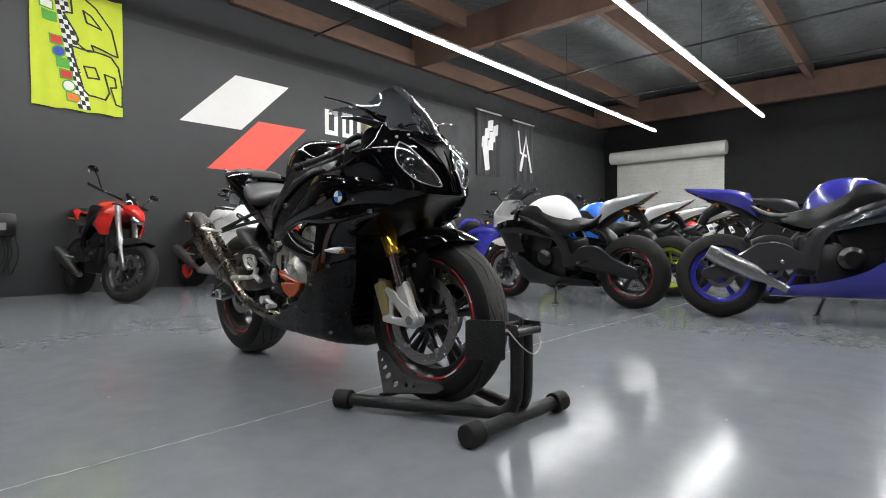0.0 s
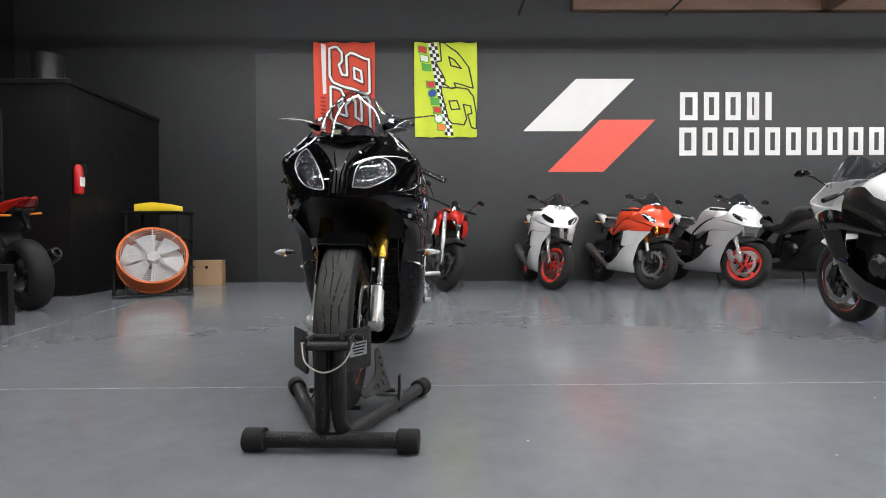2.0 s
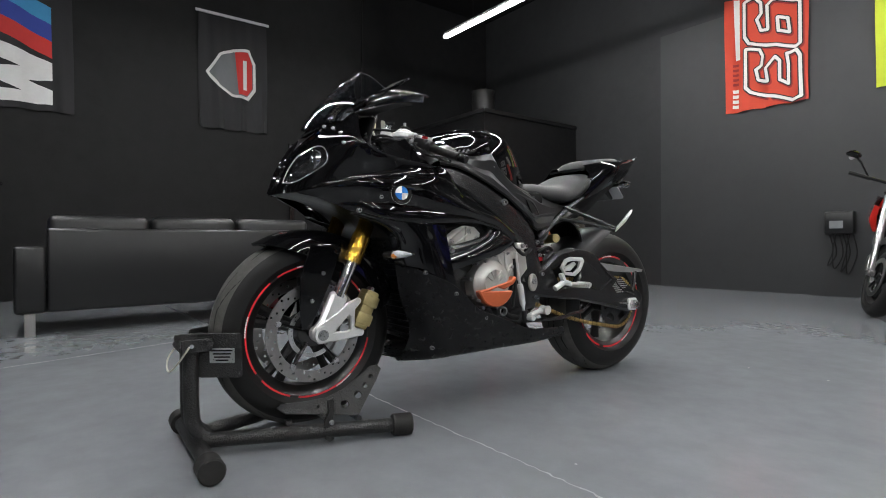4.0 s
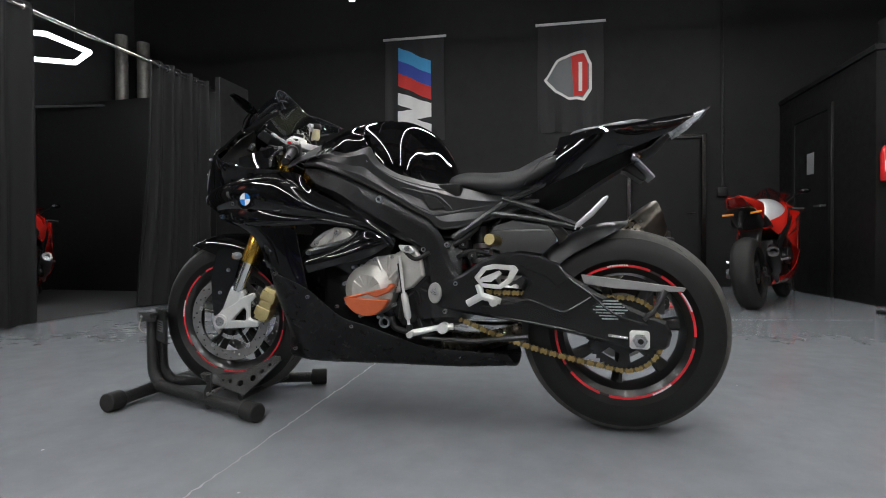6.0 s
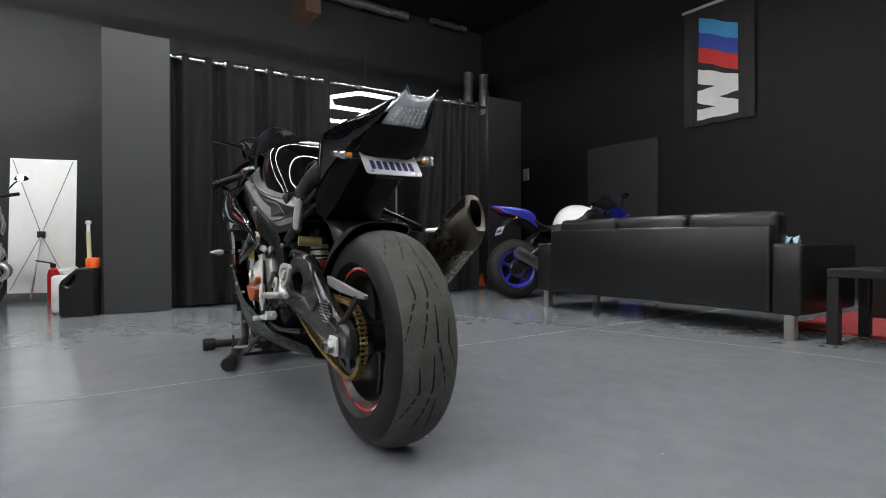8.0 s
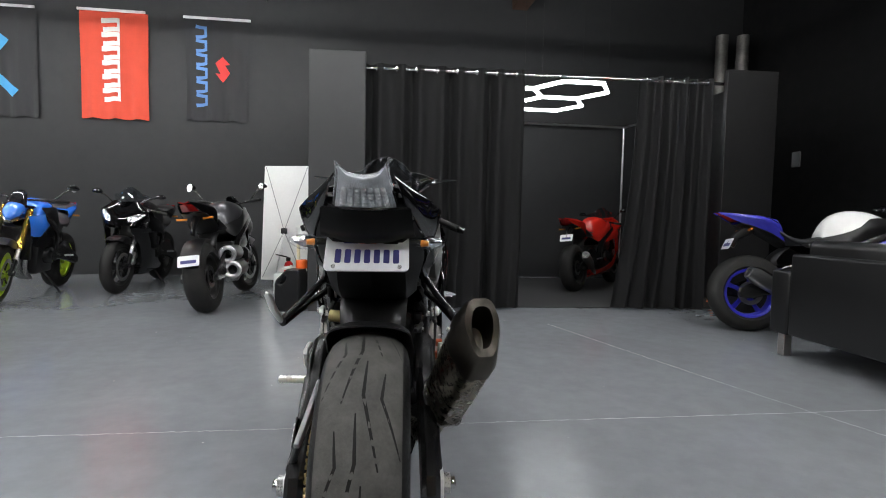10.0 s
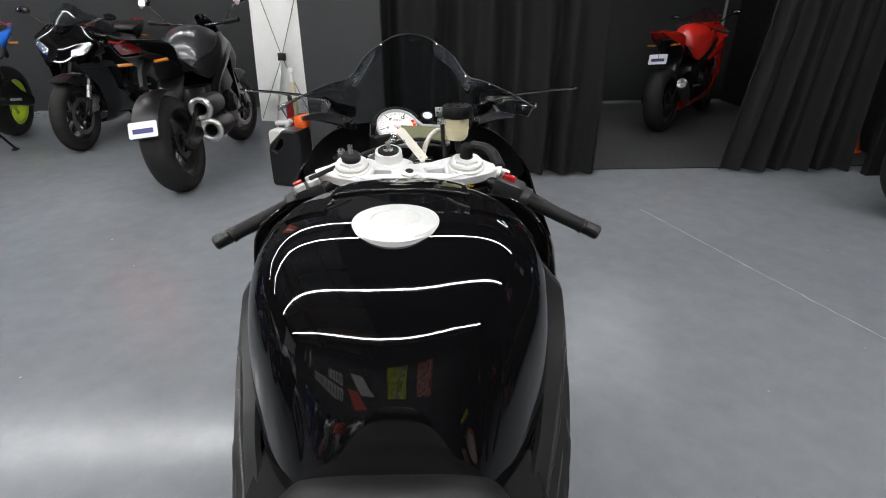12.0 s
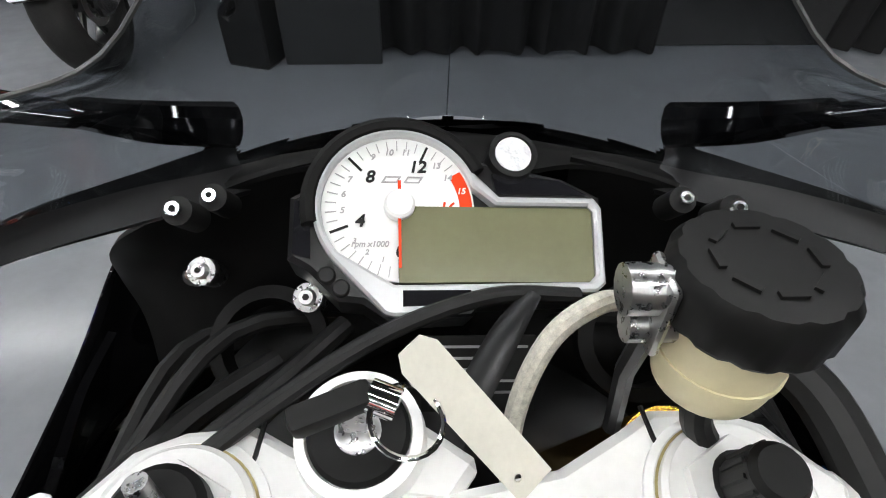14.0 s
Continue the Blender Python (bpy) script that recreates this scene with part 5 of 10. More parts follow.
# lower panels in satin black
side_panel(hero, skin([
    [(1.362, 0.198, 0.692), (1.33, 0.213, 0.690), (1.28, 0.233, 0.679), (1.20, 0.249, 0.665), (1.10, 0.251, 0.661), (1.045, 0.248, 0.66)],
    [(1.235, 0.190, 0.632), (1.212, 0.226, 0.625), (1.18, 0.24, 0.612), (1.14, 0.248, 0.598), (1.09, 0.25, 0.59), (1.03, 0.248, 0.59)],
    [(1.192, 0.172, 0.534), (1.168, 0.222, 0.526), (1.14, 0.24, 0.52), (1.11, 0.246, 0.508), (1.06, 0.248, 0.484), (1.0, 0.248, 0.456)],
], 30, 16), "front_side_panel", GLOSS, 0.004)
side_panel(hero, skin([
    [(1.191, 0.171, 0.532), (1.13, 0.241, 0.510), (1.0, 0.248, 0.454), (0.895, 0.236, 0.370), (0.80, 0.222, 0.336), (0.695, 0.205, 0.297), (0.60, 0.185, 0.268), (0.36, 0.125, 0.246)],
    [(1.168, 0.160, 0.425), (1.10, 0.230, 0.402), (0.99, 0.234, 0.365), (0.87, 0.223, 0.315), (0.77, 0.208, 0.292), (0.67, 0.192, 0.268), (0.55, 0.17, 0.247), (0.345, 0.118, 0.228)],
    [(1.125, 0.150, 0.305), (1.06, 0.206, 0.29), (0.97, 0.205, 0.27), (0.85, 0.196, 0.25), (0.75, 0.185, 0.242), (0.65, 0.172, 0.232), (0.52, 0.152, 0.220), (0.338, 0.11, 0.212)],
    [(1.14, 0.105, 0.203), (1.035, 0.158, 0.202), (0.92, 0.16, 0.202), (0.80, 0.156, 0.202), (0.72, 0.148, 0.202), (0.64, 0.14, 0.200), (0.50, 0.12, 0.198), (0.335, 0.09, 0.203)],
    [(1.10, 0.0, 0.186), (1.02, 0.0, 0.184), (0.92, 0.0, 0.183), (0.80, 0.0, 0.183), (0.72, 0.0, 0.183), (0.64, 0.0, 0.183), (0.50, 0.0, 0.184), (0.335, 0.0, 0.19)],
], 40, 26), "belly_fairing", LOWERBLK, 0.004)
# frame spar, tucked in under the cover
side_panel(hero, [[V(p.x, p.y * 0.94, p.z) for p in row] for row in creased([
    [(1.031, 0.205, 0.866), (0.971, 0.214, 0.860), (0.897, 0.220, 0.836), (0.823, 0.221, 0.802), (0.75, 0.219, 0.767), (0.695, 0.213, 0.735), (0.635, 0.199, 0.700), (0.592, 0.188, 0.668), (0.563, 0.178, 0.625), (0.546, 0.172, 0.575), (0.526, 0.168, 0.521), (0.497, 0.164, 0.472), (0.527, 0.164, 0.366)],
    [(1.029, 0.216, 0.857), (0.975, 0.225, 0.846), (0.897, 0.230, 0.820), (0.823, 0.231, 0.784), (0.752, 0.228, 0.748), (0.698, 0.221, 0.718), (0.645, 0.208, 0.686), (0.605, 0.196, 0.656), (0.578, 0.187, 0.616), (0.562, 0.18, 0.570), (0.545, 0.176, 0.518), (0.518, 0.172, 0.470), (0.542, 0.170, 0.366)],
    [(1.025, 0.218, 0.840), (0.985, 0.228, 0.806), (0.897, 0.232, 0.768), (0.816, 0.231, 0.714), (0.755, 0.228, 0.680), (0.71, 0.221, 0.652), (0.664, 0.208, 0.622), (0.632, 0.199, 0.598), (0.61, 0.192, 0.568), (0.602, 0.186, 0.535), (0.60, 0.182, 0.487), (0.60, 0.18, 0.44), (0.60, 0.174, 0.362)],
    [(1.023, 0.205, 0.832), (0.985, 0.214, 0.79), (0.897, 0.218, 0.742), (0.814, 0.216, 0.687), (0.755, 0.212, 0.652), (0.714, 0.206, 0.628), (0.668, 0.196, 0.604), (0.64, 0.188, 0.585), (0.623, 0.182, 0.56), (0.615, 0.178, 0.53), (0.613, 0.174, 0.486), (0.613, 0.172, 0.44), (0.613, 0.168, 0.36)],
], 60, 3)], "frame_spar", FRAMEBLK, 0.015, bev=0.003, sharp=30)
# tank side cover
COVER_TOP = [(1.02, 0.180, 0.912), (0.95, 0.196, 0.920), (0.895, 0.203, 0.908), (0.85, 0.208, 0.912), (0.803, 0.211, 0.924), (0.785, 0.212, 0.895), (0.766, 0.210, 0.870), (0.738, 0.206, 0.849), (0.70, 0.198, 0.830), (0.623, 0.178, 0.807), (0.57, 0.160, 0.797), (0.50, 0.148, 0.785), (0.42, 0.140, 0.764), (0.34, 0.134, 0.753), (0.258, 0.130, 0.746)]
COVER_LOW = [(1.031, 0.222, 0.874), (0.971, 0.233, 0.868), (0.92, 0.238, 0.852), (0.865, 0.240, 0.830), (0.823, 0.240, 0.811), (0.785, 0.239, 0.792), (0.75, 0.237, 0.776), (0.715, 0.233, 0.755), (0.68, 0.227, 0.735), (0.64, 0.218, 0.712), (0.60, 0.207, 0.690), (0.565, 0.193, 0.657), (0.47, 0.168, 0.670), (0.36, 0.151, 0.702), (0.258, 0.137, 0.736)]


def cover_row(f, dy):
    return [tuple(Vector(a).lerp(Vector(b), f) + V(0, dy * math.sin(math.pi * (i + 0.6) / 15.2), 0)) for i, (a, b) in enumerate(zip(COVER_TOP, COVER_LOW))]


COVER_TOP = [(x, y * 0.905, z) for x, y, z in COVER_TOP]
COVER_LOW = [(x, y * 0.93, z) for x, y, z in COVER_LOW]
grid_cover = creased([COVER_TOP, cover_row(0.26, 0.020), cover_row(0.62, -0.004), cover_row(0.86, 0.008), COVER_LOW], 64, 4)
side_panel(hero, grid_cover, "tank_side_cover", COVERSATIN, 0.008, bev=0.003, sharp=16)
cover_y = lookup(grid_cover, 0, 2, 1)
# gloss shroud between cover and tank, and the carbon piece outside it
side_panel(hero, [[V(p.x, p.y * 0.93, p.z) for p in row] for row in creased([
    [(1.022, 0.10, 0.935), (0.97, 0.125, 0.968), (0.92, 0.152, 0.985), (0.87, 0.178, 0.992), (0.82, 0.198, 0.985)],
    [(1.03, 0.150, 0.930), (0.97, 0.172, 0.952), (0.92, 0.190, 0.962), (0.87, 0.205, 0.965), (0.82, 0.212, 0.960)],
    [(0.985, 0.190, 0.928), (0.95, 0.198, 0.925), (0.895, 0.205, 0.910), (0.85, 0.210, 0.912), (0.806, 0.213, 0.922)],
], 20, 8, 0.005)], "tank_shroud", GLOSS, 0.004, sharp=14)
side_panel(hero, skin([
    [(1.085, 0.140, 0.905), (1.04, 0.152, 0.925), (0.985, 0.172, 0.942)],
    [(1.09, 0.185, 0.888), (1.04, 0.190, 0.910), (0.975, 0.196, 0.928)],
    [(1.088, 0.226, 0.858), (1.03, 0.218, 0.885), (0.96, 0.218, 0.902)],
], 12, 8), "carbon_cover", CARBON, 0.004)
for s in (1, -1):
    # added black tube under the cover, standing in for the shaded gap there
    bm = bmesh.new()
    sweep(bm, [V(p.x, s * (p.y - 0.004), p.z - 0.005) for p in grid_cover[-1][::2]], 0.0055, 6)
    part("cover_gap_shade", bm, PRINT, hero)
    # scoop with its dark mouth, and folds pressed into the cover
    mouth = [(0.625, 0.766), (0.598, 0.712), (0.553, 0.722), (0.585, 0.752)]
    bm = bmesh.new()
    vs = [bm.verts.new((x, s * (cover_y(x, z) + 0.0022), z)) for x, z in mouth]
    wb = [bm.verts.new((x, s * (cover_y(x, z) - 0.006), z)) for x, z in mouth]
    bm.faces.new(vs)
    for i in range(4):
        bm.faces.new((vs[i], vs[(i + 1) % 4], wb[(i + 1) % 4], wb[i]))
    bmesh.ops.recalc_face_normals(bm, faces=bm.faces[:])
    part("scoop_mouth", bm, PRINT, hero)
    for line, r in (([(0.715, 0.790), (0.66, 0.778), (0.625, 0.768), (0.58, 0.757), (0.545, 0.728), (0.53, 0.708)], 0.0055), ([(0.70, 0.765), (0.65, 0.726), (0.60, 0.700), (0.57, 0.697), (0.49, 0.712), (0.40, 0.728)], 0.006), ([(0.79, 0.868), (0.74, 0.832), (0.68, 0.806), (0.60, 0.785), (0.52, 0.772)], 0.004)):
        bm = bmesh.new()
        pts = [V(x, s * (cover_y(x, z) - r * 0.25), z) for x, z in [(p.x, p.y) for p in catmull([(*q, 0) for q in line], 20)]]
        sweep(bm, pts, [r * (0.25 + 0.75 * math.sin(math.pi * (k + 0.5) / 20)) for k in range(20)], 8)
        part("cover_fold", bm, COVERSATIN, hero)

# tank
rings = []
for x, top, wd, low, kk in ((1.045, 0.905, 0.07, 0.87, 2.2), (1.025, 0.945, 0.095, 0.86, 2.4), (0.985, 0.978, 0.125, 0.84, 2.8), (0.93, 1.006, 0.152, 0.80, 3.0), (0.85, 1.022, 0.178, 0.78, 3.8), (0.77, 1.026, 0.187, 0.76, 4.2),
                            (0.69, 1.021, 0.178, 0.74, 3.8), (0.62, 0.982, 0.152, 0.74, 2.9), (0.57, 0.914, 0.128, 0.74, 2.1), (0.545, 0.85, 0.112, 0.74, 2.2), (0.535, 0.80, 0.102, 0.74, 2.1)):
    rings.append([V(x, wd * (1 + 0.04 * abs(math.sin(a)) * (kk > 3)) * math.copysign(abs(math.cos(a)) ** (2 / kk), math.cos(a)), low + (top - low) * abs(math.sin(a)) ** (2 / kk)) for a in [math.pi * k / 35 for k in range(36)]])
cols = [catmull([r[k] for r in rings], 44) for k in range(36)]
bm = bmesh.new()
loft(bm, [[cols[k][j] for k in range(36)] for j in range(44)])
tank = part("fuel_tank", bm, GLOSS, hero, sharp=50)
# seams round the tank's front cover, its raised middle panel and the small plates of its bolts
tank_z = lookup([row for row in cols], 0, 1, 2)
for s in (1, -1):
    bm = bmesh.new()
    line = catmull([(0.775, s * 0.170, 0), (0.774, s * 0.140, 0), (0.764, s * 0.100, 0), (0.778, s * 0.074, 0), (0.800, s * 0.060, 0)], 26)
    sweep(bm, [V(p.x, p.y, tank_z(p.x, p.y) + 0.0005) for p in line], 0.0014, 6)
    part("tank_seam", bm, PRINT, tank)
    bm = bmesh.new()
    g = [[V(x, y, tank_z(x, y) + 0.004) for x, y in ((0.800, s * a), (0.785, s * (a + 0.002)), (0.755, s * (a + 0.004)))] for a in (0.082, 0.098, 0.114, 0.130)]
    bm = sheet(g, 0.004, False, (0, 0, 1))
    part("bolt_plate", bm, GLOSS, tank)
g = []
for k in range(13):
    y = -0.088 + 0.176 * k / 12
    x0, x1 = 0.812 + 0.018 * (1 - (y / 0.088) ** 2), 0.955 - 0.03 * (y / 0.088) ** 2
    g.append([V(x0 + (x1 - x0) * j / 10, y, tank_z(x0 + (x1 - x0) * j / 10, y) + 0.0045) for j in range(11)])
bm = sheet(g, 0.005, False, (0, 0, 1))
soft(part("tank_front_panel", bm, GLOSS, tank, "raised gloss panel before the fuel cap", sharp=40), 0.0015)
# rider seat with a raised back
rings = []
for x, top, wd, th in ((0.578, 0.806, 0.07, 0.02), (0.555, 0.832, 0.105, 0.05), (0.50, 0.846, 0.128, 0.07), (0.42, 0.842, 0.150, 0.076), (0.34, 0.846, 0.166, 0.080), (0.28, 0.874, 0.166, 0.085), (0.22, 0.902, 0.150, 0.08), (0.18, 0.908, 0.125, 0.06)):
    rings.append([V(x, wd * math.copysign(abs(math.cos(a)) ** 0.7, math.cos(a)), top - th / 2 + th / 2 * math.copysign(abs(math.sin(a)) ** 0.75, math.sin(a)) - 0.55 * (wd * math.cos(a)) ** 2) for a in [2 * math.pi * k / 28 for k in range(28)]])
cols = [catmull([r[k] for r in rings], 26) for k in range(28)]
bm = bmesh.new()
loft(bm, [[cols[k][j] for k in range(28)] for j in range(26)])
seat = part("seat", bm, SEATMAT, hero, "black vinyl rider seat", sharp=50)
for s in (1, -1):
    bm = bmesh.new()
    sweep(bm, [(0.20, s * 0.145, 0.876), (0.245, s * 0.157, 0.862), (0.285, s * 0.163, 0.812), (0.30, s * 0.162, 0.785)], 0.0025, 6, smooth=14)
    part("seat_seam", bm, SEATMAT, seat)
rings = []
for x, top, wd, th in ((0.178, 0.936, 0.05, 0.02), (0.165, 0.957, 0.084, 0.03), (0.14, 0.972, 0.093, 0.04), (0.06, 0.984, 0.101, 0.042), (-0.005, 0.992, 0.110, 0.042), (-0.036, 0.996, 0.096, 0.036), (-0.07, 0.999, 0.046, 0.03), (-0.086, 0.996, 0.016, 0.012)):
    rings.append([V(x, wd * math.copysign(abs(math.cos(a)) ** 0.7, math.cos(a)), top - th / 2 + th / 2 * math.copysign(abs(math.sin(a)) ** 0.8, math.sin(a)) - 0.6 * (wd * math.cos(a)) ** 2) for a in [2 * math.pi * k / 20 for k in range(20)]])
cols = [catmull([r[k] for r in rings], 18) for k in range(20)]
bm = bmesh.new()
loft(bm, [[cols[k][j] for k in range(20)] for j in range(18)])
part("pillion_seat", bm, SEATMAT, hero, sharp=50)
# tail: upper side, lower side, top and undertray
side_panel(hero, creased([
    [(0.195, 0.095, 0.94), (0.08, 0.108, 0.962), (0.02, 0.106, 0.969), (-0.05, 0.102, 0.976), (-0.12, 0.080, 0.990), (-0.205, 0.056, 1.003)],
    [(0.205, 0.135, 0.895), (0.10, 0.164, 0.928), (0.05, 0.166, 0.938), (-0.03, 0.134, 0.957), (-0.12, 0.098, 0.970), (-0.205, 0.062, 0.992)],
    [(0.285, 0.128, 0.762), (0.16, 0.138, 0.815), (0.08, 0.134, 0.850), (0.02, 0.128, 0.876), (-0.08, 0.102, 0.918), (-0.14, 0.082, 0.945)],
], 26, 8, 0.006), "tail_side", GLOSS, 0.004, sharp=14)
bm = sheet(skin([
    [(0.2, 0, 0.93), (0.10, 0, 0.955), (0.0, 0, 0.968), (-0.128, 0, 0.982)],
    [(0.2, 0.06, 0.928), (0.10, 0.07, 0.953), (0.0, 0.07, 0.967), (-0.128, 0.05, 0.981)],
    [(0.2, 0.105, 0.925), (0.10, 0.118, 0.955), (-0.02, 0.11, 0.970), (-0.125, 0.086, 0.978)],
], 10, 6), 0.01, True, (0, 0, 1))
part("tail_top", bm, GLOSS, hero)
bm = sheet(creased([
    [(0.28, 0.124, 0.762), (0.16, 0.132, 0.815), (0.02, 0.122, 0.874), (-0.075, 0.099, 0.914)],
    [(0.285, 0.118, 0.715), (0.17, 0.12, 0.785), (0.055, 0.112, 0.848), (-0.06, 0.094, 0.898)],
    [(0.275, 0.088, 0.690), (0.17, 0.088, 0.735), (0.07, 0.082, 0.80), (-0.05, 0.075, 0.872)],
    [(0.275, 0.0, 0.685), (0.17, 0.0, 0.728), (0.07, 0.0, 0.792), (-0.05, 0.0, 0.866)],
], 14, 4), 0.005, True, (0, 0, -1))
part("undertray", bm, TRAYBLK, hero)
bm = sheet(skin([
    [(0.27, 0, 0.70), (0.19, 0, 0.66), (0.155, 0, 0.60), (0.17, 0, 0.56)],
    [(0.275, 0.06, 0.70), (0.195, 0.06, 0.66), (0.16, 0.06, 0.60), (0.175, 0.06, 0.56)],
    [(0.30, 0.095, 0.71), (0.23, 0.09, 0.665), (0.195, 0.085, 0.605), (0.21, 0.08, 0.57)],
], 8, 6), 0.006, True, (-1, 0, 0))
part("inner_fender", bm, MATTE, hero)
front_fender(hero, GLOSS, True)
screen_grid = windscreen(hero, SMOKE, True)

# ---- the black sport motorcycle in the wheel chock ----
wheel(hero, "front_wheel", FX, FZ, FR, 0.12, 0.088, 10, BLKWHEEL, True, 0.158, (0.066, -0.066), 0.35, REDTAPE, True)
wheel(hero, "rear_wheel", 0, RZ, RR, 0.196, 0.15, 7, BLKWHEEL, True, 0.11, (-0.07,), 0.2, REDTAPE)
for s in (1, -1):
    fork_leg(hero, s, (GOLD, CHROME, PALE))
    caliper(hero, s, BRASS)
# side arms of the front fender, bolted to the fork
for s in (1, -1):
    bm = bmesh.new()
    plate(bm, [(1.452, 0.602), (1.478, 0.53), (1.488, 0.48), (1.487, 0.39), (1.481, 0.335), (1.455, 0.338), (1.428, 0.395), (1.385, 0.485), (1.352, 0.585)], 0.006, at_y(s * 0.09), 0.002)
    arm = part("fender_arm", bm, GLOSS, hero)
    for x, z in ((1.413, 0.51), (1.451, 0.425)):
        bolt(arm, (x, s * 0.093, z), 0.008, s)
# wheel speed ring
bm = bmesh.new()
plate(bm, ring_pts(0.082, 40, FX, FZ), 0.003, at_y(0.056), holes=[ring_pts(0.068, 40, FX, FZ)])
part("speed_ring", bm, ALU, hero)
# the wheel is held turned a little to the left
STEER_AXIS = (V(1.125, 0, 0.985) - V(1.408, 0, 0.345)).normalized()
STEER_M = Matrix.Translation((1.125, 0, 0.985)) @ Matrix.Rotation(radians(4), 4, STEER_AXIS) @ Matrix.Translation((-1.125, 0, -0.985))
for o in hero.children:
    if o.name.split(".")[0] in ("front_wheel", "fork_upper_tube", "fork_stanchion", "fork_foot", "brake_caliper", "front_fender", "fender_arm", "speed_ring"):
        o.matrix_basis = STEER_M @ o.matrix_basis
engine(hero, True, CASTALU, COPPER)
swingarm(hero, FRAMEBLK, True)

# cowl and fairing bolts
for y, z in ((0.095, 0.968), (0.14, 0.956), (0.185, 0.935), (0.215, 0.90)):
    for s in (1, -1):
        bm = bmesh.new()
        p = V(cowl_x(y, z), s * y, z)
        cyl(bm, p - V(0.005, 0, 0), p + V(0.0045, s * 0.002, 0.001), 0.0055, 0.0045, seg=10)
        part("bolt", bm, STEEL, hero)
for p, r in (((1.34, 0.222, 0.700), 0.008), ((1.278, 0.245, 0.742), 0.007), ((1.12, 0.247, 0.505), 0.007), ((0.855, 0.222, 0.335), 0.008), ((0.76, 0.218, 0.747), 0.013), ((0.80, 0.207, 0.876), 0.008), ((0.985, 0.200, 0.898), 0.006), ((0.555, 0.170, 0.385), 0.008), ((0.52, 0.165, 0.475), 0.008), ((0.622, 0.179, 0.585), 0.010), ((0.548, 0.165, 0.60), 0.010), ((1.0, 0.248, 0.43), 0.007), ((1.07, 0.205, 0.25), 0.007), ((0.51, 0.152, 0.238), 0.007), ((0.90, 0.24, 0.40), 0.006)):
    for s in (1, -1):
        b = bolt(hero, (p[0], s * p[1], p[2]), r, s)
        bm = bmesh.new()
        cyl(bm, (p[0], s * (p[1] + 0.004), p[2]), (p[0], s * (p[1] + 0.0068), p[2]), r * 0.45, seg=6)
        part("socket", bm, PRINT, b)
# round maker's badge as plain quarters
for s in (1, -1):
    m = Matrix.Translation((1.218, s * 0.264, 0.754)) @ Matrix.Rotation(radians(-8 * s), 4, "Z") @ SIDE
    bm = bmesh.new()
    plate(bm, ring_pts(0.034, 32), 0.006, m, 0.001)
    b = part("badge", bm, GLOSS, hero, "round blue and white badge")
    bm = bmesh.new()
    plate(bm, ring_pts(0.035, 32), 0.003, m, holes=[ring_pts(0.032, 32)])
    part("badge_rim", bm, CHROME, b)
    for k in range(4):
        a = [math.pi / 2 * k + math.pi / 2 * i / 8 for i in range(9)]
        bm = bmesh.new()
        plate(bm, [(0, 0)] + [(math.cos(t) * 0.021, math.sin(t) * 0.021) for t in a], 0.0085, m)
        part("badge_quarter", bm, BLUEBADGE if k % 2 == (1 if s > 0 else 0) else WHITE, b)
# front and rear turn signals
def blinker(p, s, fwd):
    p = Vector(p)
    bm = bmesh.new()
    cyl(bm, p, p + V(0, s * 0.045, 0), 0.007, 0.009, seg=10)
    b = part("turn_signal", bm, MATTE, hero, "clear turn signal with amber bulb")
    bm = bmesh.new()
    c = p + V(0, s * 0.05, 0)
    sweep(bm, [c + V(0.0, -0.012 * s, 0), c + V(0.004 * fwd, 0.004 * s, 0), c + V(0.002 * fwd, 0.026 * s, 0), c + V(-0.006 * fwd, 0.052 * s, 0.003)], [0.013, 0.022, 0.021, 0.007], 14, smooth=14, flat=0.8)
    part("signal_lens", bm, CLEAR, b).visible_shadow = False
    bm = bmesh.new()
    sweep(bm, [c + V(0, -0.005 * s, 0), c + V(0, 0.015 * s, 0), c + V(-0.006 * fwd, 0.04 * s, 0.002)], [0.010, 0.014, 0.005], 10)
    part("signal_bowl", bm, REFLECTOR, b)
    bm = bmesh.new()
    cyl(bm, c + V(0.004 * fwd, -0.004 * s, 0), c + V(0.010 * fwd, 0.012 * s, 0), 0.0085, 0.006, seg=12)
    part("bulb", bm, AMBER, b)


for s in (1, -1):
    # teardrop signals on short stems out of the side panels
    d = V(-0.45, s * 0.89, 0)
    c = V(1.25, s * 0.262, 0.566)
    bm = bmesh.new()
    cyl(bm, c - d * 0.03, c + d * 0.004, 0.008, 0.012, seg=12)
    b = part("turn_signal", bm, MATTE, hero, "clear teardrop turn signal with amber bulb")
    bm = bmesh.new()
    sweep(bm, [c + d * 0.006, c + d * 0.02, c + d * 0.046, c + d * 0.07], [0.012, 0.016, 0.011, 0.003], 14, smooth=12, flat=0.8)
    part("signal_bowl", bm, LAMPPALE, b)
    bm = bmesh.new()
    sweep(bm, [c + d * 0.004 + V(0.006, 0, -0.004), c + d * 0.018 + V(0.011, 0, -0.004), c + d * 0.034 + V(0.008, 0, -0.003)], [0.005, 0.0085, 0.004], 10)
    part("bulb", bm, AMBER, b)
    bm = bmesh.new()
    sweep(bm, [c, c + d * 0.006, c + d * 0.022, c + d * 0.05, c + d * 0.078], [0.013, 0.019, 0.0205, 0.014, 0.003], 16, smooth=18, flat=0.85)
    part("signal_lens", bm, CLEAR, b).visible_shadow = False
    blinker((-0.028, s * 0.072, 0.864), s, -1)

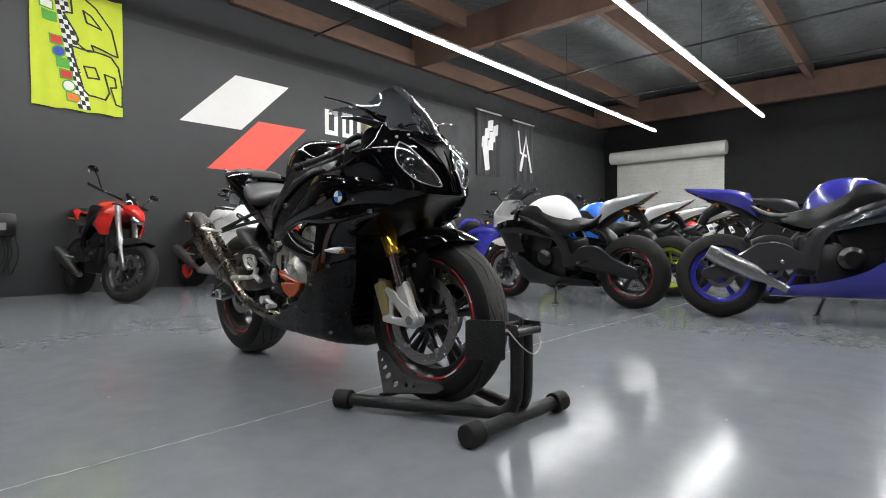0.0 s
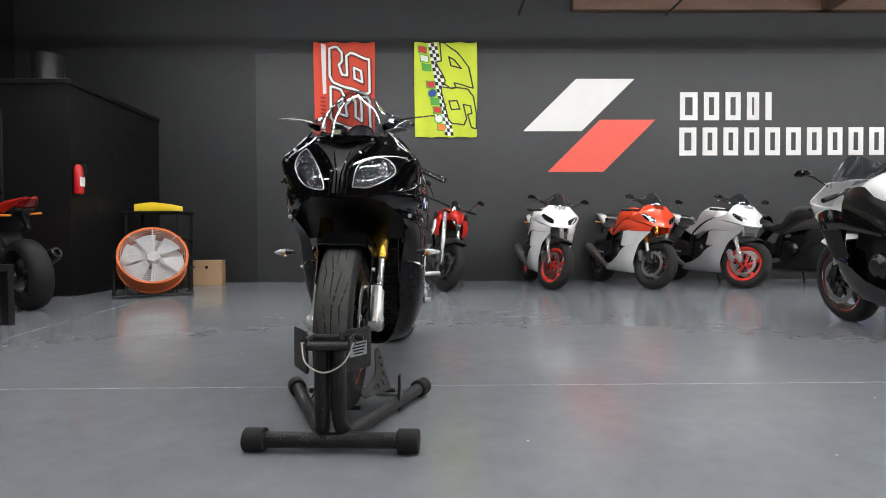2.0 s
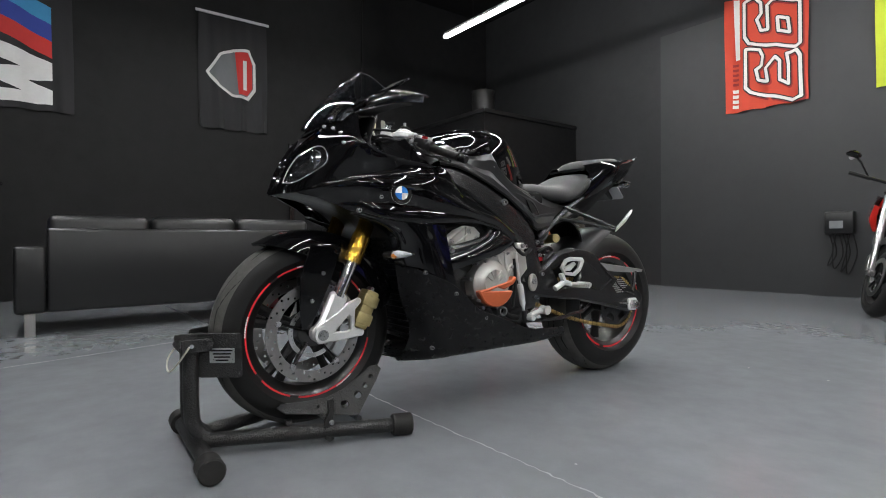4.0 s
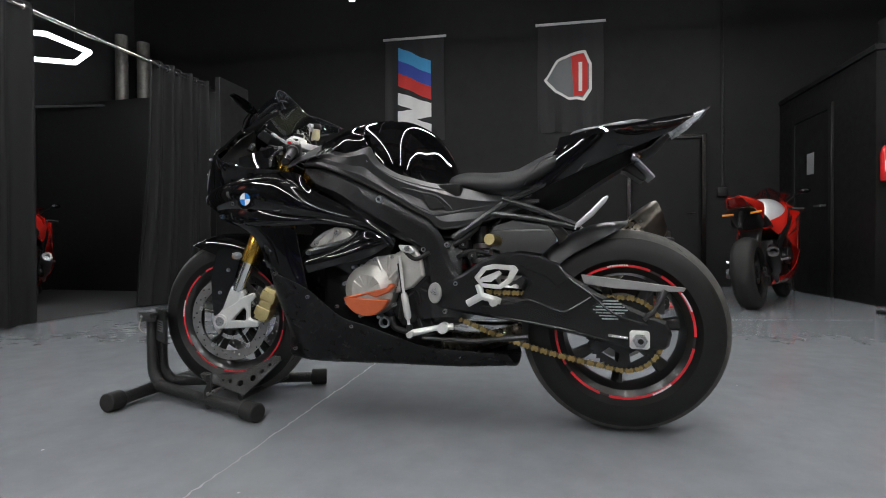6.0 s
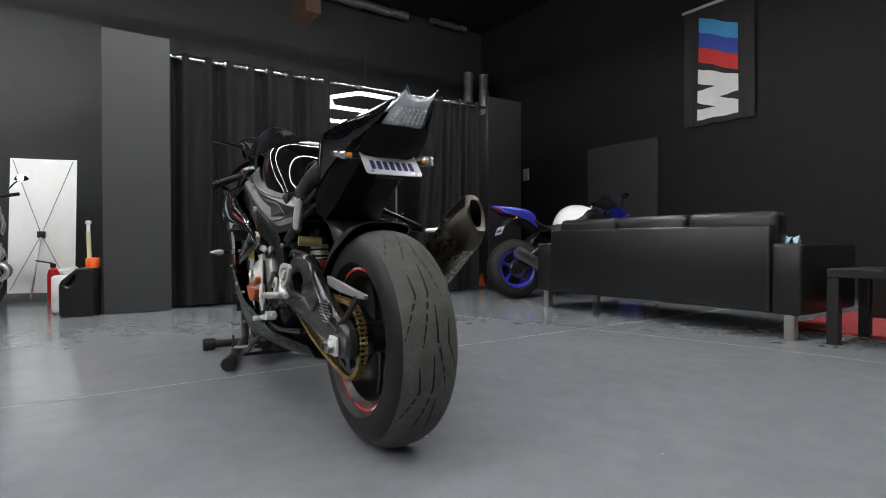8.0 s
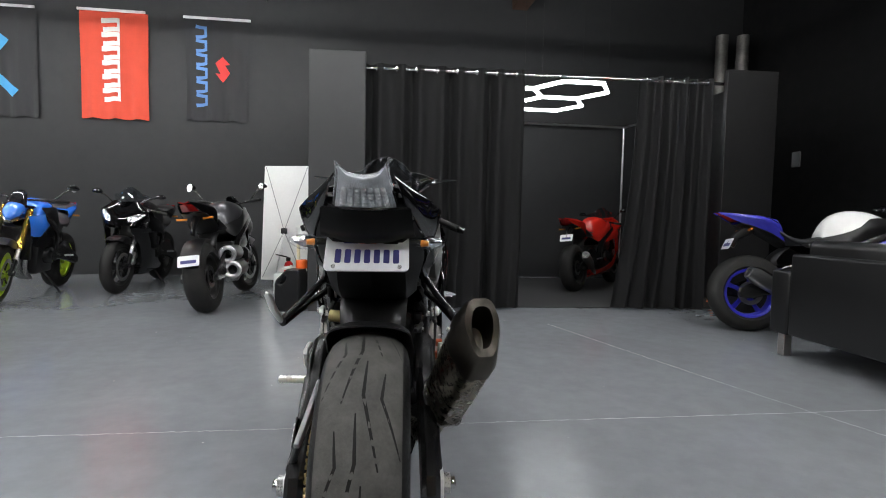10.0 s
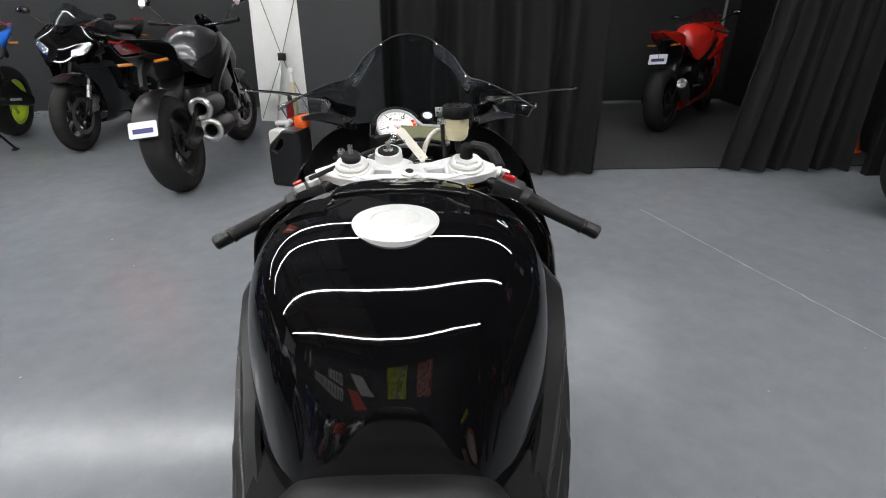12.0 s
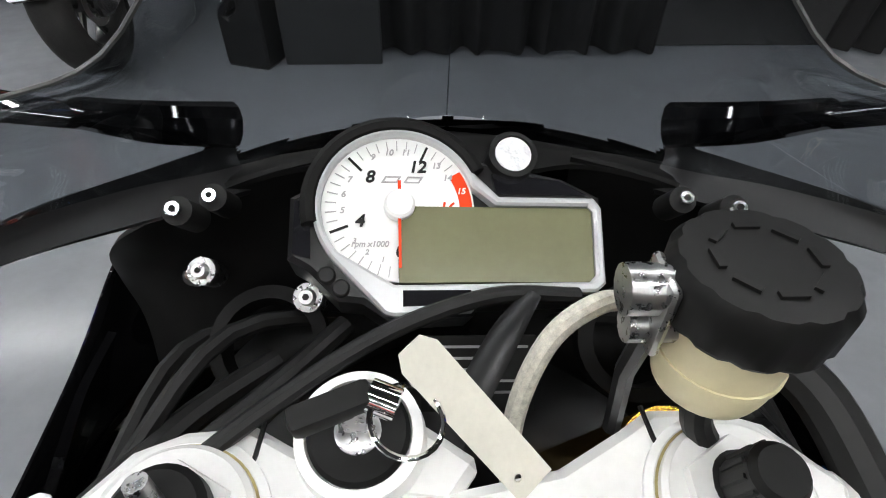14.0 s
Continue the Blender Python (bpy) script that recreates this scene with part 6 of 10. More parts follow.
# tail lamp with two raised ears
bm = bmesh.new()
tl = skin([
    [(-0.128, 0, 0.988), (-0.128, 0.035, 0.986), (-0.122, 0.062, 0.978)],
    [(-0.185, 0, 0.998), (-0.185, 0.032, 0.998), (-0.178, 0.053, 0.994)],
    [(-0.232, 0, 0.998), (-0.240, 0.028, 1.004), (-0.254, 0.046, 1.022)],
    [(-0.222, 0, 0.982), (-0.224, 0.032, 0.984), (-0.215, 0.052, 0.992)],
    [(-0.185, 0, 0.960), (-0.183, 0.036, 0.961), (-0.170, 0.060, 0.965)],
    [(-0.142, 0, 0.934), (-0.142, 0.038, 0.935), (-0.130, 0.067, 0.938)],
], 10, 22)
bm = sheet(tl, 0.004, True, (-1, 0, 0.5))
lamp = part("tail_lamp", bm, CLEAR, hero, "clear tail lamp with faceted bowl")
lamp.visible_shadow = False
bm = sheet([[V(p.x * 0.96 + 0.004, p.y * 0.93, 0.962 + (p.z - 0.962) * 0.84) for p in row] for row in tl], 0.004, True, (-1, 0, 0.5))
part("lamp_bowl", bm, LAMPPALE, lamp)
for j in range(5):
    for i in range(-3, 4):
        f = (j + 0.5) / 5
        bm = bmesh.new()
        lathe(bm, [(0.0, 0.004), (0.004, 0.003), (0.0055, 0.0), (0.0055, -0.004)], "x", (0, 0, 0), 8, close=False)
        bmesh.ops.transform(bm, matrix=Matrix.Translation((-0.205 + 0.05 * f, i * (0.012 + 0.003 * f), 0.976 - 0.032 * f)) @ Matrix.Rotation(radians(210), 4, "Y"), verts=bm.verts[:])
        part("led", bm, LAMPPALE, lamp)
bm = sheet(skin([
    [(-0.142, 0, 0.936), (-0.139, 0.05, 0.936), (-0.125, 0.092, 0.938)],
    [(-0.09, 0, 0.88), (-0.085, 0.05, 0.882), (-0.07, 0.10, 0.89)],
    [(-0.045, 0, 0.862), (-0.04, 0.05, 0.865), (-0.03, 0.105, 0.878)],
], 8, 6), 0.005, True, (-1, 0, 0))
part("tail_end", bm, TRAYBLK, hero)
# number plate with plain bars
PM = Matrix.Translation((-0.057, 0, 0.844)) @ Matrix.Rotation(radians(41.5), 4, "Y") @ Matrix(((0, 0, -1, 0), (-1, 0, 0, 0), (0, 1, 0, 0), (0, 0, 0, 1)))
PLATE = material("white licence plate", (0.72, 0.73, 0.76), 0.35, metal=0.1)
NAVY = material("navy plate ink", (0.03, 0.03, 0.16), 0.5)


def round_rect(w, h, r, n=5):
    out = []
    for cx, cy, a0 in ((w / 2 - r, h / 2 - r, 0), (-w / 2 + r, h / 2 - r, 90), (-w / 2 + r, -h / 2 + r, 180), (w / 2 - r, -h / 2 + r, 270)):
        out += [(cx + r * math.cos(radians(a0 + 90 * k / n)), cy + r * math.sin(radians(a0 + 90 * k / n))) for k in range(n + 1)]
    return out


bm = bmesh.new()
plate(bm, round_rect(0.18, 0.102, 0.012), 0.002, PM)
lp = part("number_plate", bm, PLATE, hero, "white number plate with dark bars")
bm = bmesh.new()
plate(bm, round_rect(0.18, 0.102, 0.012), 0.003, PM @ Matrix.Translation((0, 0, 0.001)), holes=[round_rect(0.172, 0.094, 0.010)])
part("plate_rim", bm, PLATE, lp)
for k in range(7):
    bm = bmesh.new()
    plate(bm, round_rect(0.013, 0.036, 0.003, 2), 0.0016, PM @ Matrix.Translation((-0.062 + k * 0.0207, -0.012, 0.0015)))
    part("bar", bm, NAVY, lp)
for cx, w, mt in ((-0.036, 0.032, NAVY), (0.0, 0.036, ORANGE), (0.05, 0.032, PRINT)):
    bm = bmesh.new()
    plate(bm, round_rect(w, 0.018, 0.002, 2), 0.0016, PM @ Matrix.Translation((cx, 0.032, 0.0015)))
    part("bar", bm, mt, lp)
for cx in (-0.07, 0.07):
    for cy in (-0.04, 0.04):
        bm = bmesh.new()
        plate(bm, ring_pts(0.0045, 10), 0.004, PM @ Matrix.Translation((cx, cy, 0.002)))
        part("plate_screw", bm, STEEL, lp)
bm = bmesh.new()
plate(bm, [(0.06, 0.905), (-0.01, 0.882), (-0.074, 0.808), (-0.06, 0.798), (-0.01, 0.832), (0.07, 0.85)], 0.09, at_y(0), 0.004)
part("plate_bracket", bm, MATTE, hero)
bm = bmesh.new()
cyl(bm, (-0.028, -0.09, 0.864), (-0.028, 0.09, 0.864), 0.008, seg=10)
part("signal_bar", bm, MATTE, hero)

# hugger over the rear wheel and chain guard
rows = []
for y, r, a0, a1 in ((0.0, 0.352, 22, 92), (0.06, 0.347, 22, 92), (0.098, 0.325, 22, 88), (0.112, 0.29, 24, 60)):
    rows.append([(r * math.cos(radians(a0 + (a1 - a0) * k / 5)), y, RZ + r * math.sin(radians(a0 + (a1 - a0) * k / 5))) for k in range(6)])
bm = sheet(skin(rows, 14, 9), 0.004, True, (0, 0.3, 1))
part("rear_hugger", bm, MATTE, hero)
bm = bmesh.new()
plate(bm, [(0.13, 0.508), (0.05, 0.498), (-0.172, 0.470), (-0.165, 0.458), (-0.10, 0.457), (0.03, 0.465), (0.12, 0.478)], 0.012, at_y(0.128), 0.002)
part("chain_guard", bm, material("grey anodised guard", (0.3, 0.3, 0.3), 0.4, metal=0.6, var=0.1, scale=30), hero)
bm = bmesh.new()
sweep(bm, [(-0.115, 0.13, 0.46), (-0.08, 0.15, 0.40), (-0.05, 0.16, 0.375)], [0.010, 0.008, 0.010], 8)
part("guard_stay", bm, MATTE, hero)

# chain and sprocket
CY = 0.112
SPR, SPF, FS = 0.112, 0.034, V(0.575, CY, 0.415)
bm = bmesh.new()
ring = []
for k in range(84):
    r = SPR - 0.006 if k % 2 else SPR + 0.004
    ring.append((math.cos(2 * math.pi * k / 84) * r, RZ + math.sin(2 * math.pi * k / 84) * r))
holes = []
for k in range(6):
    a = 2 * math.pi * k / 6
    pts = [(math.cos(a + d) * r, RZ + math.sin(a + d) * r) for r, d in ((0.062, -0.3), (0.09, -0.32), (0.09, 0.32), (0.062, 0.3))]
    holes.append(pts)
plate(bm, ring, 0.006, at_y(CY), holes=holes)
part("rear_sprocket", bm, FRAMEBLK, hero)
path = []
d = math.hypot(FS.x, FS.z - RZ)
base = math.atan2(FS.z - RZ, FS.x)
off = math.acos((SPR - SPF) / d)
a_top, a_bot = base + off, base - off
for k in range(30):
    a = a_top + (2 * math.pi - (a_top - a_bot)) * k / 29
    path.append(V(math.cos(a) * SPR, CY, RZ + math.sin(a) * SPR))
p_end = V(FS.x + math.cos(a_bot) * SPF, CY, FS.z + math.sin(a_bot) * SPF)
for k in range(1, 16):
    q0 = path[29].lerp(p_end, k / 16)
    path.append(q0 + V(0, 0, -0.022 * math.sin(math.pi * k / 16)))
for k in range(8):
    a = a_bot + (a_top - a_bot) * k / 7
    path.append(FS + V(math.cos(a) * SPF, 0, math.sin(a) * SPF))
for k in range(1, 16):
    path.append(path[52].lerp(path[0], k / 16))
lens = [0.0]
for i in range(len(path)):
    lens.append(lens[-1] + (path[(i + 1) % len(path)] - path[i]).length)
total, n_links = lens[-1], 112


def on_chain(s):
    s %= total
    for i in range(len(path)):
        if lens[i + 1] >= s:
            return path[i].lerp(path[(i + 1) % len(path)], (s - lens[i]) / max(lens[i + 1] - lens[i], 1e-6))
    return path[0]


pitch = total / n_links
link_meshes = {}
for kind, yy in (("outer", 0.0095), ("inner", 0.0065)):
    bm = bmesh.new()
    shape = [(-pitch * 0.72, -0.004), (-pitch * 0.5, -0.0085), (0, -0.0042), (pitch * 0.5, -0.0085), (pitch * 0.72, -0.004), (pitch * 0.72, 0.004), (pitch * 0.5, 0.0085), (0, 0.0042), (-pitch * 0.5, 0.0085), (-pitch * 0.72, 0.004)]
    for s in (1, -1):
        plate(bm, shape, 0.0025, at_y(s * yy))
    for x in (-pitch * 0.5, pitch * 0.5):
        cyl(bm, (x, -yy - 0.003, 0), (x, yy + 0.003, 0), 0.0042, seg=8)
    link_meshes[kind] = finish("chain_link", bm, CHAINM if kind == "outer" else CHAINDARK)
chain = new("drive_chain")
chain.parent = hero
bm = bmesh.new()
cyl(bm, FS - V(0, 0.005, 0), FS + V(0, 0.005, 0), SPF - 0.003, seg=18)
chain_front = part("front_sprocket", bm, STEEL, hero)
for k in range(n_links):
    a, b = on_chain(k * pitch - pitch / 2), on_chain(k * pitch + pitch / 2)
    t = (b - a).normalized()
    ob = new("chain_link", link_meshes["outer" if k % 2 else "inner"])
    ob.parent = chain
    ob.matrix_basis = Matrix.Translation((a + b) / 2) @ Matrix.Rotation(-math.atan2(t.z, t.x), 4, "Y")

# silencer and pipe on the right
def oval_ring(c, axis, rx, ry, n=24, up=V(0, 0, 1)):
    axis = axis.normalized()
    a = axis.cross(up).normalized()
    b = a.cross(axis).normalized()
    out = []
    for k in range(n):
        th = 2 * math.pi * k / n
        cc, ss = math.cos(th), math.sin(th)
        out.append(c + a * math.copysign(abs(cc) ** 0.8, cc) * rx + b * math.copysign(abs(ss) ** 0.8, ss) * ry)
    return out


def hex_ring(c, axis, rx, ry, slant=0.0, cut_off=0.22):
    """Six flat sides with clipped corners, wider at the top; slant leans the ring's plane along the axis."""
    axis = axis.normalized()
    a = axis.cross(V(0, 0, 1)).normalized()
    b = a.cross(axis).normalized()
    corners = [(1.0, 0.18), (0.62, 1.0), (-0.62, 1.0), (-1.0, 0.18), (-0.55, -1.0), (0.55, -1.0)]
    out = []
    for k in range(6):
        p, q, r = corners[k - 1], corners[k], corners[(k + 1) % 6]
        for m, f in ((p, cut_off), (p, cut_off * 0.45), (r, cut_off * 0.45), (r, cut_off)):
            soft = 0.0 if f == cut_off else 0.035
            u = (q[0] + (m[0] - q[0]) * f) * (1 - soft)
            v = (q[1] + (m[1] - q[1]) * f) * (1 - soft)
            out.append(c + a * u * rx + b * v * ry + axis * slant * v)
    return out


TITANDARK = material("dark bronzed titanium", (0.075, 0.068, 0.058), 0.34, metal=1.0, var=0.2, scale=9, rvar=0.06)
E0, E1 = V(0.165, -0.175, 0.400), V(-0.165, -0.245, 0.715)
ax = E1 - E0
bm = bmesh.new()
loft(bm, [hex_ring(E0 + ax * t, ax, rx, ry, sl, c) for t, rx, ry, sl, c in ((-0.02, 0.03, 0.03, 0, 0.4), (0.08, 0.042, 0.048, 0, 0.34), (0.18, 0.053, 0.064, 0, 0.22), (0.5, 0.055, 0.068, 0, 0.2), (0.76, 0.055, 0.068, 0.006, 0.2))])
sil = part("silencer", bm, TITAN, hero, "bronzed titanium silencer with a slanted dark end cap")
bm = bmesh.new()
loft(bm, [hex_ring(E0 + ax * t, ax, rx, ry, sl, c) for t, rx, ry, sl, c in ((0.755, 0.0565, 0.0695, 0.006, 0.2), (0.83, 0.0565, 0.0695, 0.008, 0.2), (0.935, 0.045, 0.060, 0.020, 0.24), (0.955, 0.040, 0.055, 0.023, 0.26), (0.952, 0.026, 0.037, 0.022, 0.34), (0.80, 0.023, 0.034, 0.012, 0.4), (0.79, 0.004, 0.004, 0.0, 0.4))])
part("end_cap", bm, TITANDARK, sil)
bm = bmesh.new()
rg = hex_ring(E0 + ax * 0.19, ax, 0.0545, 0.066, 0, 0.22)
sweep(bm, rg + rg[:1], 0.003, 6, caps=False)
part("band", bm, STEEL, sil)
side_u = ax.normalized().cross(V(0, 0, 1)).normalized()
side_v = side_u.cross(ax.normalized()).normalized()
for u, v in ((-0.84, 0.62), (-0.8, -0.35), (0.84, 0.62), (0.0, 1.0)):
    bm = bmesh.new()
    p = E0 + ax * 0.79 + side_u * u * 0.0585 + side_v * v * 0.071
    o = (side_u * u + side_v * v * 0.5).normalized() if v < 1 else side_v
    cyl(bm, tuple(p - o * 0.004), tuple(p + o * 0.002), 0.005, seg=10)
    part("rivet", bm, STEEL, sil)
bm = bmesh.new()
sweep(bm, [(0.62, -0.05, 0.24), (0.48, -0.10, 0.245), (0.35, -0.14, 0.28), (0.25, -0.165, 0.33), (0.16, -0.175, 0.405)], [0.045, 0.036, 0.03, 0.029, 0.031], 16, smooth=22)
part("exhaust_pipe", bm, TITAN, hero)

# footrests, levers and hangers
for s in (1, -1):
    bm = bmesh.new()
    plate(bm, [(0.452, 0.498), (0.425, 0.532), (0.395, 0.54), (0.325, 0.536), (0.315, 0.522), (0.335, 0.485), (0.37, 0.462), (0.43, 0.468)], 0.012, at_y(s * 0.197), 0.002,
          holes=[[(0.435, 0.497), (0.415, 0.52), (0.385, 0.525), (0.34, 0.521), (0.35, 0.495), (0.375, 0.476), (0.425, 0.48)]])
    plate(bm, [(0.43, 0.497), (0.375, 0.52), (0.365, 0.51), (0.40, 0.484), (0.43, 0.485)], 0.010, at_y(s * 0.197))
    h = part("heel_guard", bm, PALE, hero, "pale machined heel guard")
    bm = bmesh.new()
    sweep(bm, [(0.44, s * 0.19, 0.475), (0.43, s * 0.195, 0.44), (0.475, s * 0.19, 0.415)], [0.012, 0.014, 0.012], 8)
    sweep(bm, [(0.43, s * 0.195, 0.44), (0.37, s * 0.197, 0.425)], [0.012, 0.010], 8)
    part("footrest_bracket", bm, PALE, hero)
    bm = bmesh.new()
    sweep(bm, [(0.385, s * 0.20, 0.428), (0.38, s * 0.24, 0.43), (0.375, s * 0.285, 0.432)], [0.011, 0.010, 0.008], 10)
    peg = part("footrest", bm, PALE, hero)
    for k in range(6):
        bm = bmesh.new()
        lathe(bm, [(0.0125, s * (0.222 + 0.011 * k)), (0.0125, s * (0.226 + 0.011 * k)), (0.009, s * (0.226 + 0.011 * k)), (0.009, s * (0.222 + 0.011 * k))], centre=(0.38, 0, 0.43), seg=12)
        part("grip_ring", bm, PALE, peg)
    bm = bmesh.new()
    sweep(bm, [(0.52, s * 0.20, 0.342), (0.58, s * 0.205, 0.335), (0.655, s * 0.215, 0.318)], [0.011, 0.009, 0.011], 10)
    cyl(bm, (0.65, s * 0.205, 0.318), (0.65, s * 0.25, 0.318), 0.010, seg=10)
    cyl(bm, (0.55, s * 0.19, 0.338), (0.55, s * 0.225, 0.338), 0.017, seg=14)
    part("shift_lever" if s > 0 else "brake_pedal", bm, PALE, hero)
    bm = bmesh.new()
    sweep(bm, [(0.625, s * 0.19, 0.30), (0.45, s * 0.19, 0.296), (0.29, s * 0.165, 0.312)], [0.007, 0.008, 0.010], 8)
    part("stand_rod", bm, FRAMEBLK, hero)
    # pillion hanger
    bm = bmesh.new()
    sweep(bm, [(0.37, s * 0.142, 0.745), (0.24, s * 0.18, 0.70), (0.135, s * 0.222, 0.655)], [0.010, 0.009, 0.011], 8)
    sweep(bm, [(0.41, s * 0.142, 0.70), (0.27, s * 0.18, 0.68), (0.135, s * 0.222, 0.65)], [0.010, 0.008, 0.010], 8)
    hg = part("pillion_hanger", bm, FRAMEBLK, hero)
    bm = bmesh.new()
    tip = [(0.145, s * 0.222, 0.645), (0.138, s * 0.228, 0.658), (0.10, s * 0.235, 0.69), (0.065, s * 0.24, 0.728), (0.055, s * 0.241, 0.738)] if s > 0 else [(0.145, s * 0.215, 0.65), (0.14, s * 0.23, 0.652), (0.135, s * 0.27, 0.655), (0.13, s * 0.315, 0.662), (0.129, s * 0.325, 0.664)]
    sweep(bm, tip, [0.005, 0.010, 0.0115, 0.010, 0.004], 10, flat=0.7)
    part("pillion_footrest", bm, PALE, hg)
    # subframe tube and shock region
    bm = bmesh.new()
    sweep(bm, [(0.53, s * 0.15, 0.62), (0.36, s * 0.14, 0.735), (0.22, s * 0.12, 0.80)], [0.014, 0.012, 0.012], 8)
    part("subframe_rail", bm, FRAMEBLK, hero)
    bm = bmesh.new()
    plate(bm, ring_pts(0.022, 16, 0.585, 0.445, 0.034), 0.014, at_y(s * 0.178), 0.003)
    pv = part("pivot_plate", bm, CASTALU, hero)
    bm = bmesh.new()
    cyl(bm, (0.585, s * 0.18, 0.45), (0.585, s * 0.192, 0.45), 0.012, seg=6)
    part("bolt", bm, STEEL, pv)
bm = bmesh.new()
sweep(bm, [(0.46, 0.05, 0.66), (0.44, 0.05, 0.40)], 0.03, 14)
shock = part("shock_absorber", bm, FRAMEBLK, hero)
bm = bmesh.new()
coil = [V(0.45 + 0.030 * math.cos(k * 0.7), 0.05 + 0.030 * math.sin(k * 0.7), 0.47 + k * 0.0025) for k in range(40)]
sweep(bm, coil, 0.005, 6)
part("spring", bm, FRAMEBLK, shock)
for z, r, mt in ((0.53, 0.036, REDTAPE), (0.548, 0.034, ALU), (0.572, 0.034, ALU), (0.596, 0.032, ALU)):
    bm = bmesh.new()
    cyl(bm, (0.452, 0.05, z - 0.008), (0.453, 0.05, z + 0.008), r, seg=20)
    part("collar", bm, mt, shock)
bm = bmesh.new()
cyl(bm, (0.40, 0.06, 0.612), (0.415, 0.14, 0.617), 0.018, seg=18)
part("shock_reservoir", bm, BRASS, hero)
bm = bmesh.new()
sweep(bm, [(0.696, 0.205, 0.565), (0.684, 0.208, 0.47), (0.656, 0.212, 0.305)], [0.005, 0.005, 0.005], 8)
rod = part("shift_rod", bm, PALE, hero)
bm = bmesh.new()
sweep(bm, [(0.6805, 0.209, 0.445), (0.678, 0.209, 0.435), (0.667, 0.210, 0.372), (0.665, 0.210, 0.362)], [0.009, 0.0115, 0.0115, 0.008], 14)
part("quick_shifter", bm, PALE, rod)
bm = bmesh.new()
sweep(bm, [(0.662, 0.211, 0.345), (0.656, 0.212, 0.30)], [0.010, 0.011], 10)
part("rod_joint", bm, TYREWALL, rod)
for s in (1, -1):
    # silver cases beside the round cover, each with its ribs and bolts
    bm = bmesh.new()
    plate(bm, [(0.845, 0.515), (0.815, 0.545), (0.775, 0.562), (0.705, 0.572), (0.692, 0.555), (0.698, 0.50), (0.715, 0.47), (0.725, 0.42), (0.76, 0.40), (0.83, 0.42)], 0.05, at_y(s * 0.168), 0.006)
    cs = part("engine_case", bm, CASTALU, hero, "ribbed cast aluminium engine case")
    for a, b in (((0.84, 0.512), (0.79, 0.49)), ((0.78, 0.56), (0.755, 0.505)), ((0.74, 0.565), (0.735, 0.50)), ((0.70, 0.53), (0.75, 0.47))):
        bm = bmesh.new()
        sweep(bm, [(a[0], s * 0.192, a[1]), (b[0], s * 0.198, b[1])], [0.005, 0.006], 6)
        part("rib", bm, CASTALU, cs)
    for x, z in ((0.83, 0.53), (0.785, 0.553), (0.725, 0.56), (0.705, 0.51), (0.72, 0.45)):
        bolt(cs, (x, s * 0.194, z), 0.007, s)
    for k in range(5):
        a = radians(35 + 28 * k)
        bm = bmesh.new()
        sweep(bm, [(0.805 + 0.02 * math.cos(a), s * 0.2215, 0.452 + 0.02 * math.sin(a)), (0.805 + 0.052 * math.cos(a), s * 0.2215, 0.452 + 0.052 * math.sin(a))], [0.004, 0.006], 6, flat=0.6)
        part("rib", bm, CASTALU, cs)
    # cylinder head seen through the opening in the fairing
    bm = bmesh.new()
    plate(bm, [(1.02, 0.595), (1.0, 0.62), (0.965, 0.645), (0.925, 0.66), (0.885, 0.655), (0.86, 0.635), (0.865, 0.60), (0.93, 0.585)], 0.03, at_y(s * 0.188), 0.006)
    hd = part("cylinder_head", bm, CASTALU, hero, "cast cylinder head with bolts")
    for a, b in (((1.0, 0.605), (0.94, 0.65)), ((0.97, 0.595), (0.90, 0.645)), ((0.93, 0.595), (0.925, 0.655))):
        bm = bmesh.new()
        sweep(bm, [(a[0], s * 0.204, a[1]), (b[0], s * 0.204, b[1])], 0.004, 6)
        part("rib", bm, CASTALU, hd)
    for x, z in ((0.99, 0.607), (0.915, 0.64), (0.88, 0.615)):
        bolt(hd, (x, s * 0.204, z), 0.010, s)
    bm = bmesh.new()
    sweep(bm, [(1.03, s * 0.215, 0.572), (0.95, s * 0.222, 0.588), (0.865, s * 0.222, 0.612), (0.83, s * 0.216, 0.64)], [0.013, 0.014, 0.013, 0.012], 8, smooth=16)
    st = part("head_strut", bm, FRAMEBLK, hero)
    bolt(st, (1.005, s * 0.232, 0.575), 0.009, s)
    bm = bmesh.new()
    plate(bm, [(0.70, 0.60), (0.66, 0.598), (0.645, 0.58), (0.66, 0.572), (0.69, 0.58)], 0.014, at_y(s * 0.203), 0.003)
    lv = part("clutch_arm" if s > 0 else "cable_arm", bm, PALE, hero)
    bolt(lv, (0.668, s * 0.212, 0.588), 0.010, s)
    # dark gearbox side with ribs
    bm = bmesh.new()
    plate(bm, [(0.70, 0.54), (0.615, 0.555), (0.60, 0.50), (0.60, 0.36), (0.70, 0.33), (0.735, 0.38), (0.70, 0.46)], 0.02, at_y(s * 0.155), 0.004)
    gb = part("gearbox_side", bm, FRAMEBLK, hero)
    for k in range(6):
        a = radians(60 * k + 15)
        bm = bmesh.new()
        sweep(bm, [(0.65 + 0.016 * math.cos(a), s * 0.168, 0.46 + 0.016 * math.sin(a)), (0.65 + 0.05 * math.cos(a), s * 0.168, 0.46 + 0.05 * math.sin(a))], [0.004, 0.005], 6)
        part("rib", bm, FRAMEBLK, gb)
    bm = bmesh.new()
    lathe(bm, [(0.018, s * 0.20), (0.018, s * 0.18), (0.013, s * 0.18), (0.013, s * 0.20)], centre=(0.752, 0, 0.347), seg=20)
    part("hose_ring", bm, STEEL, hero)
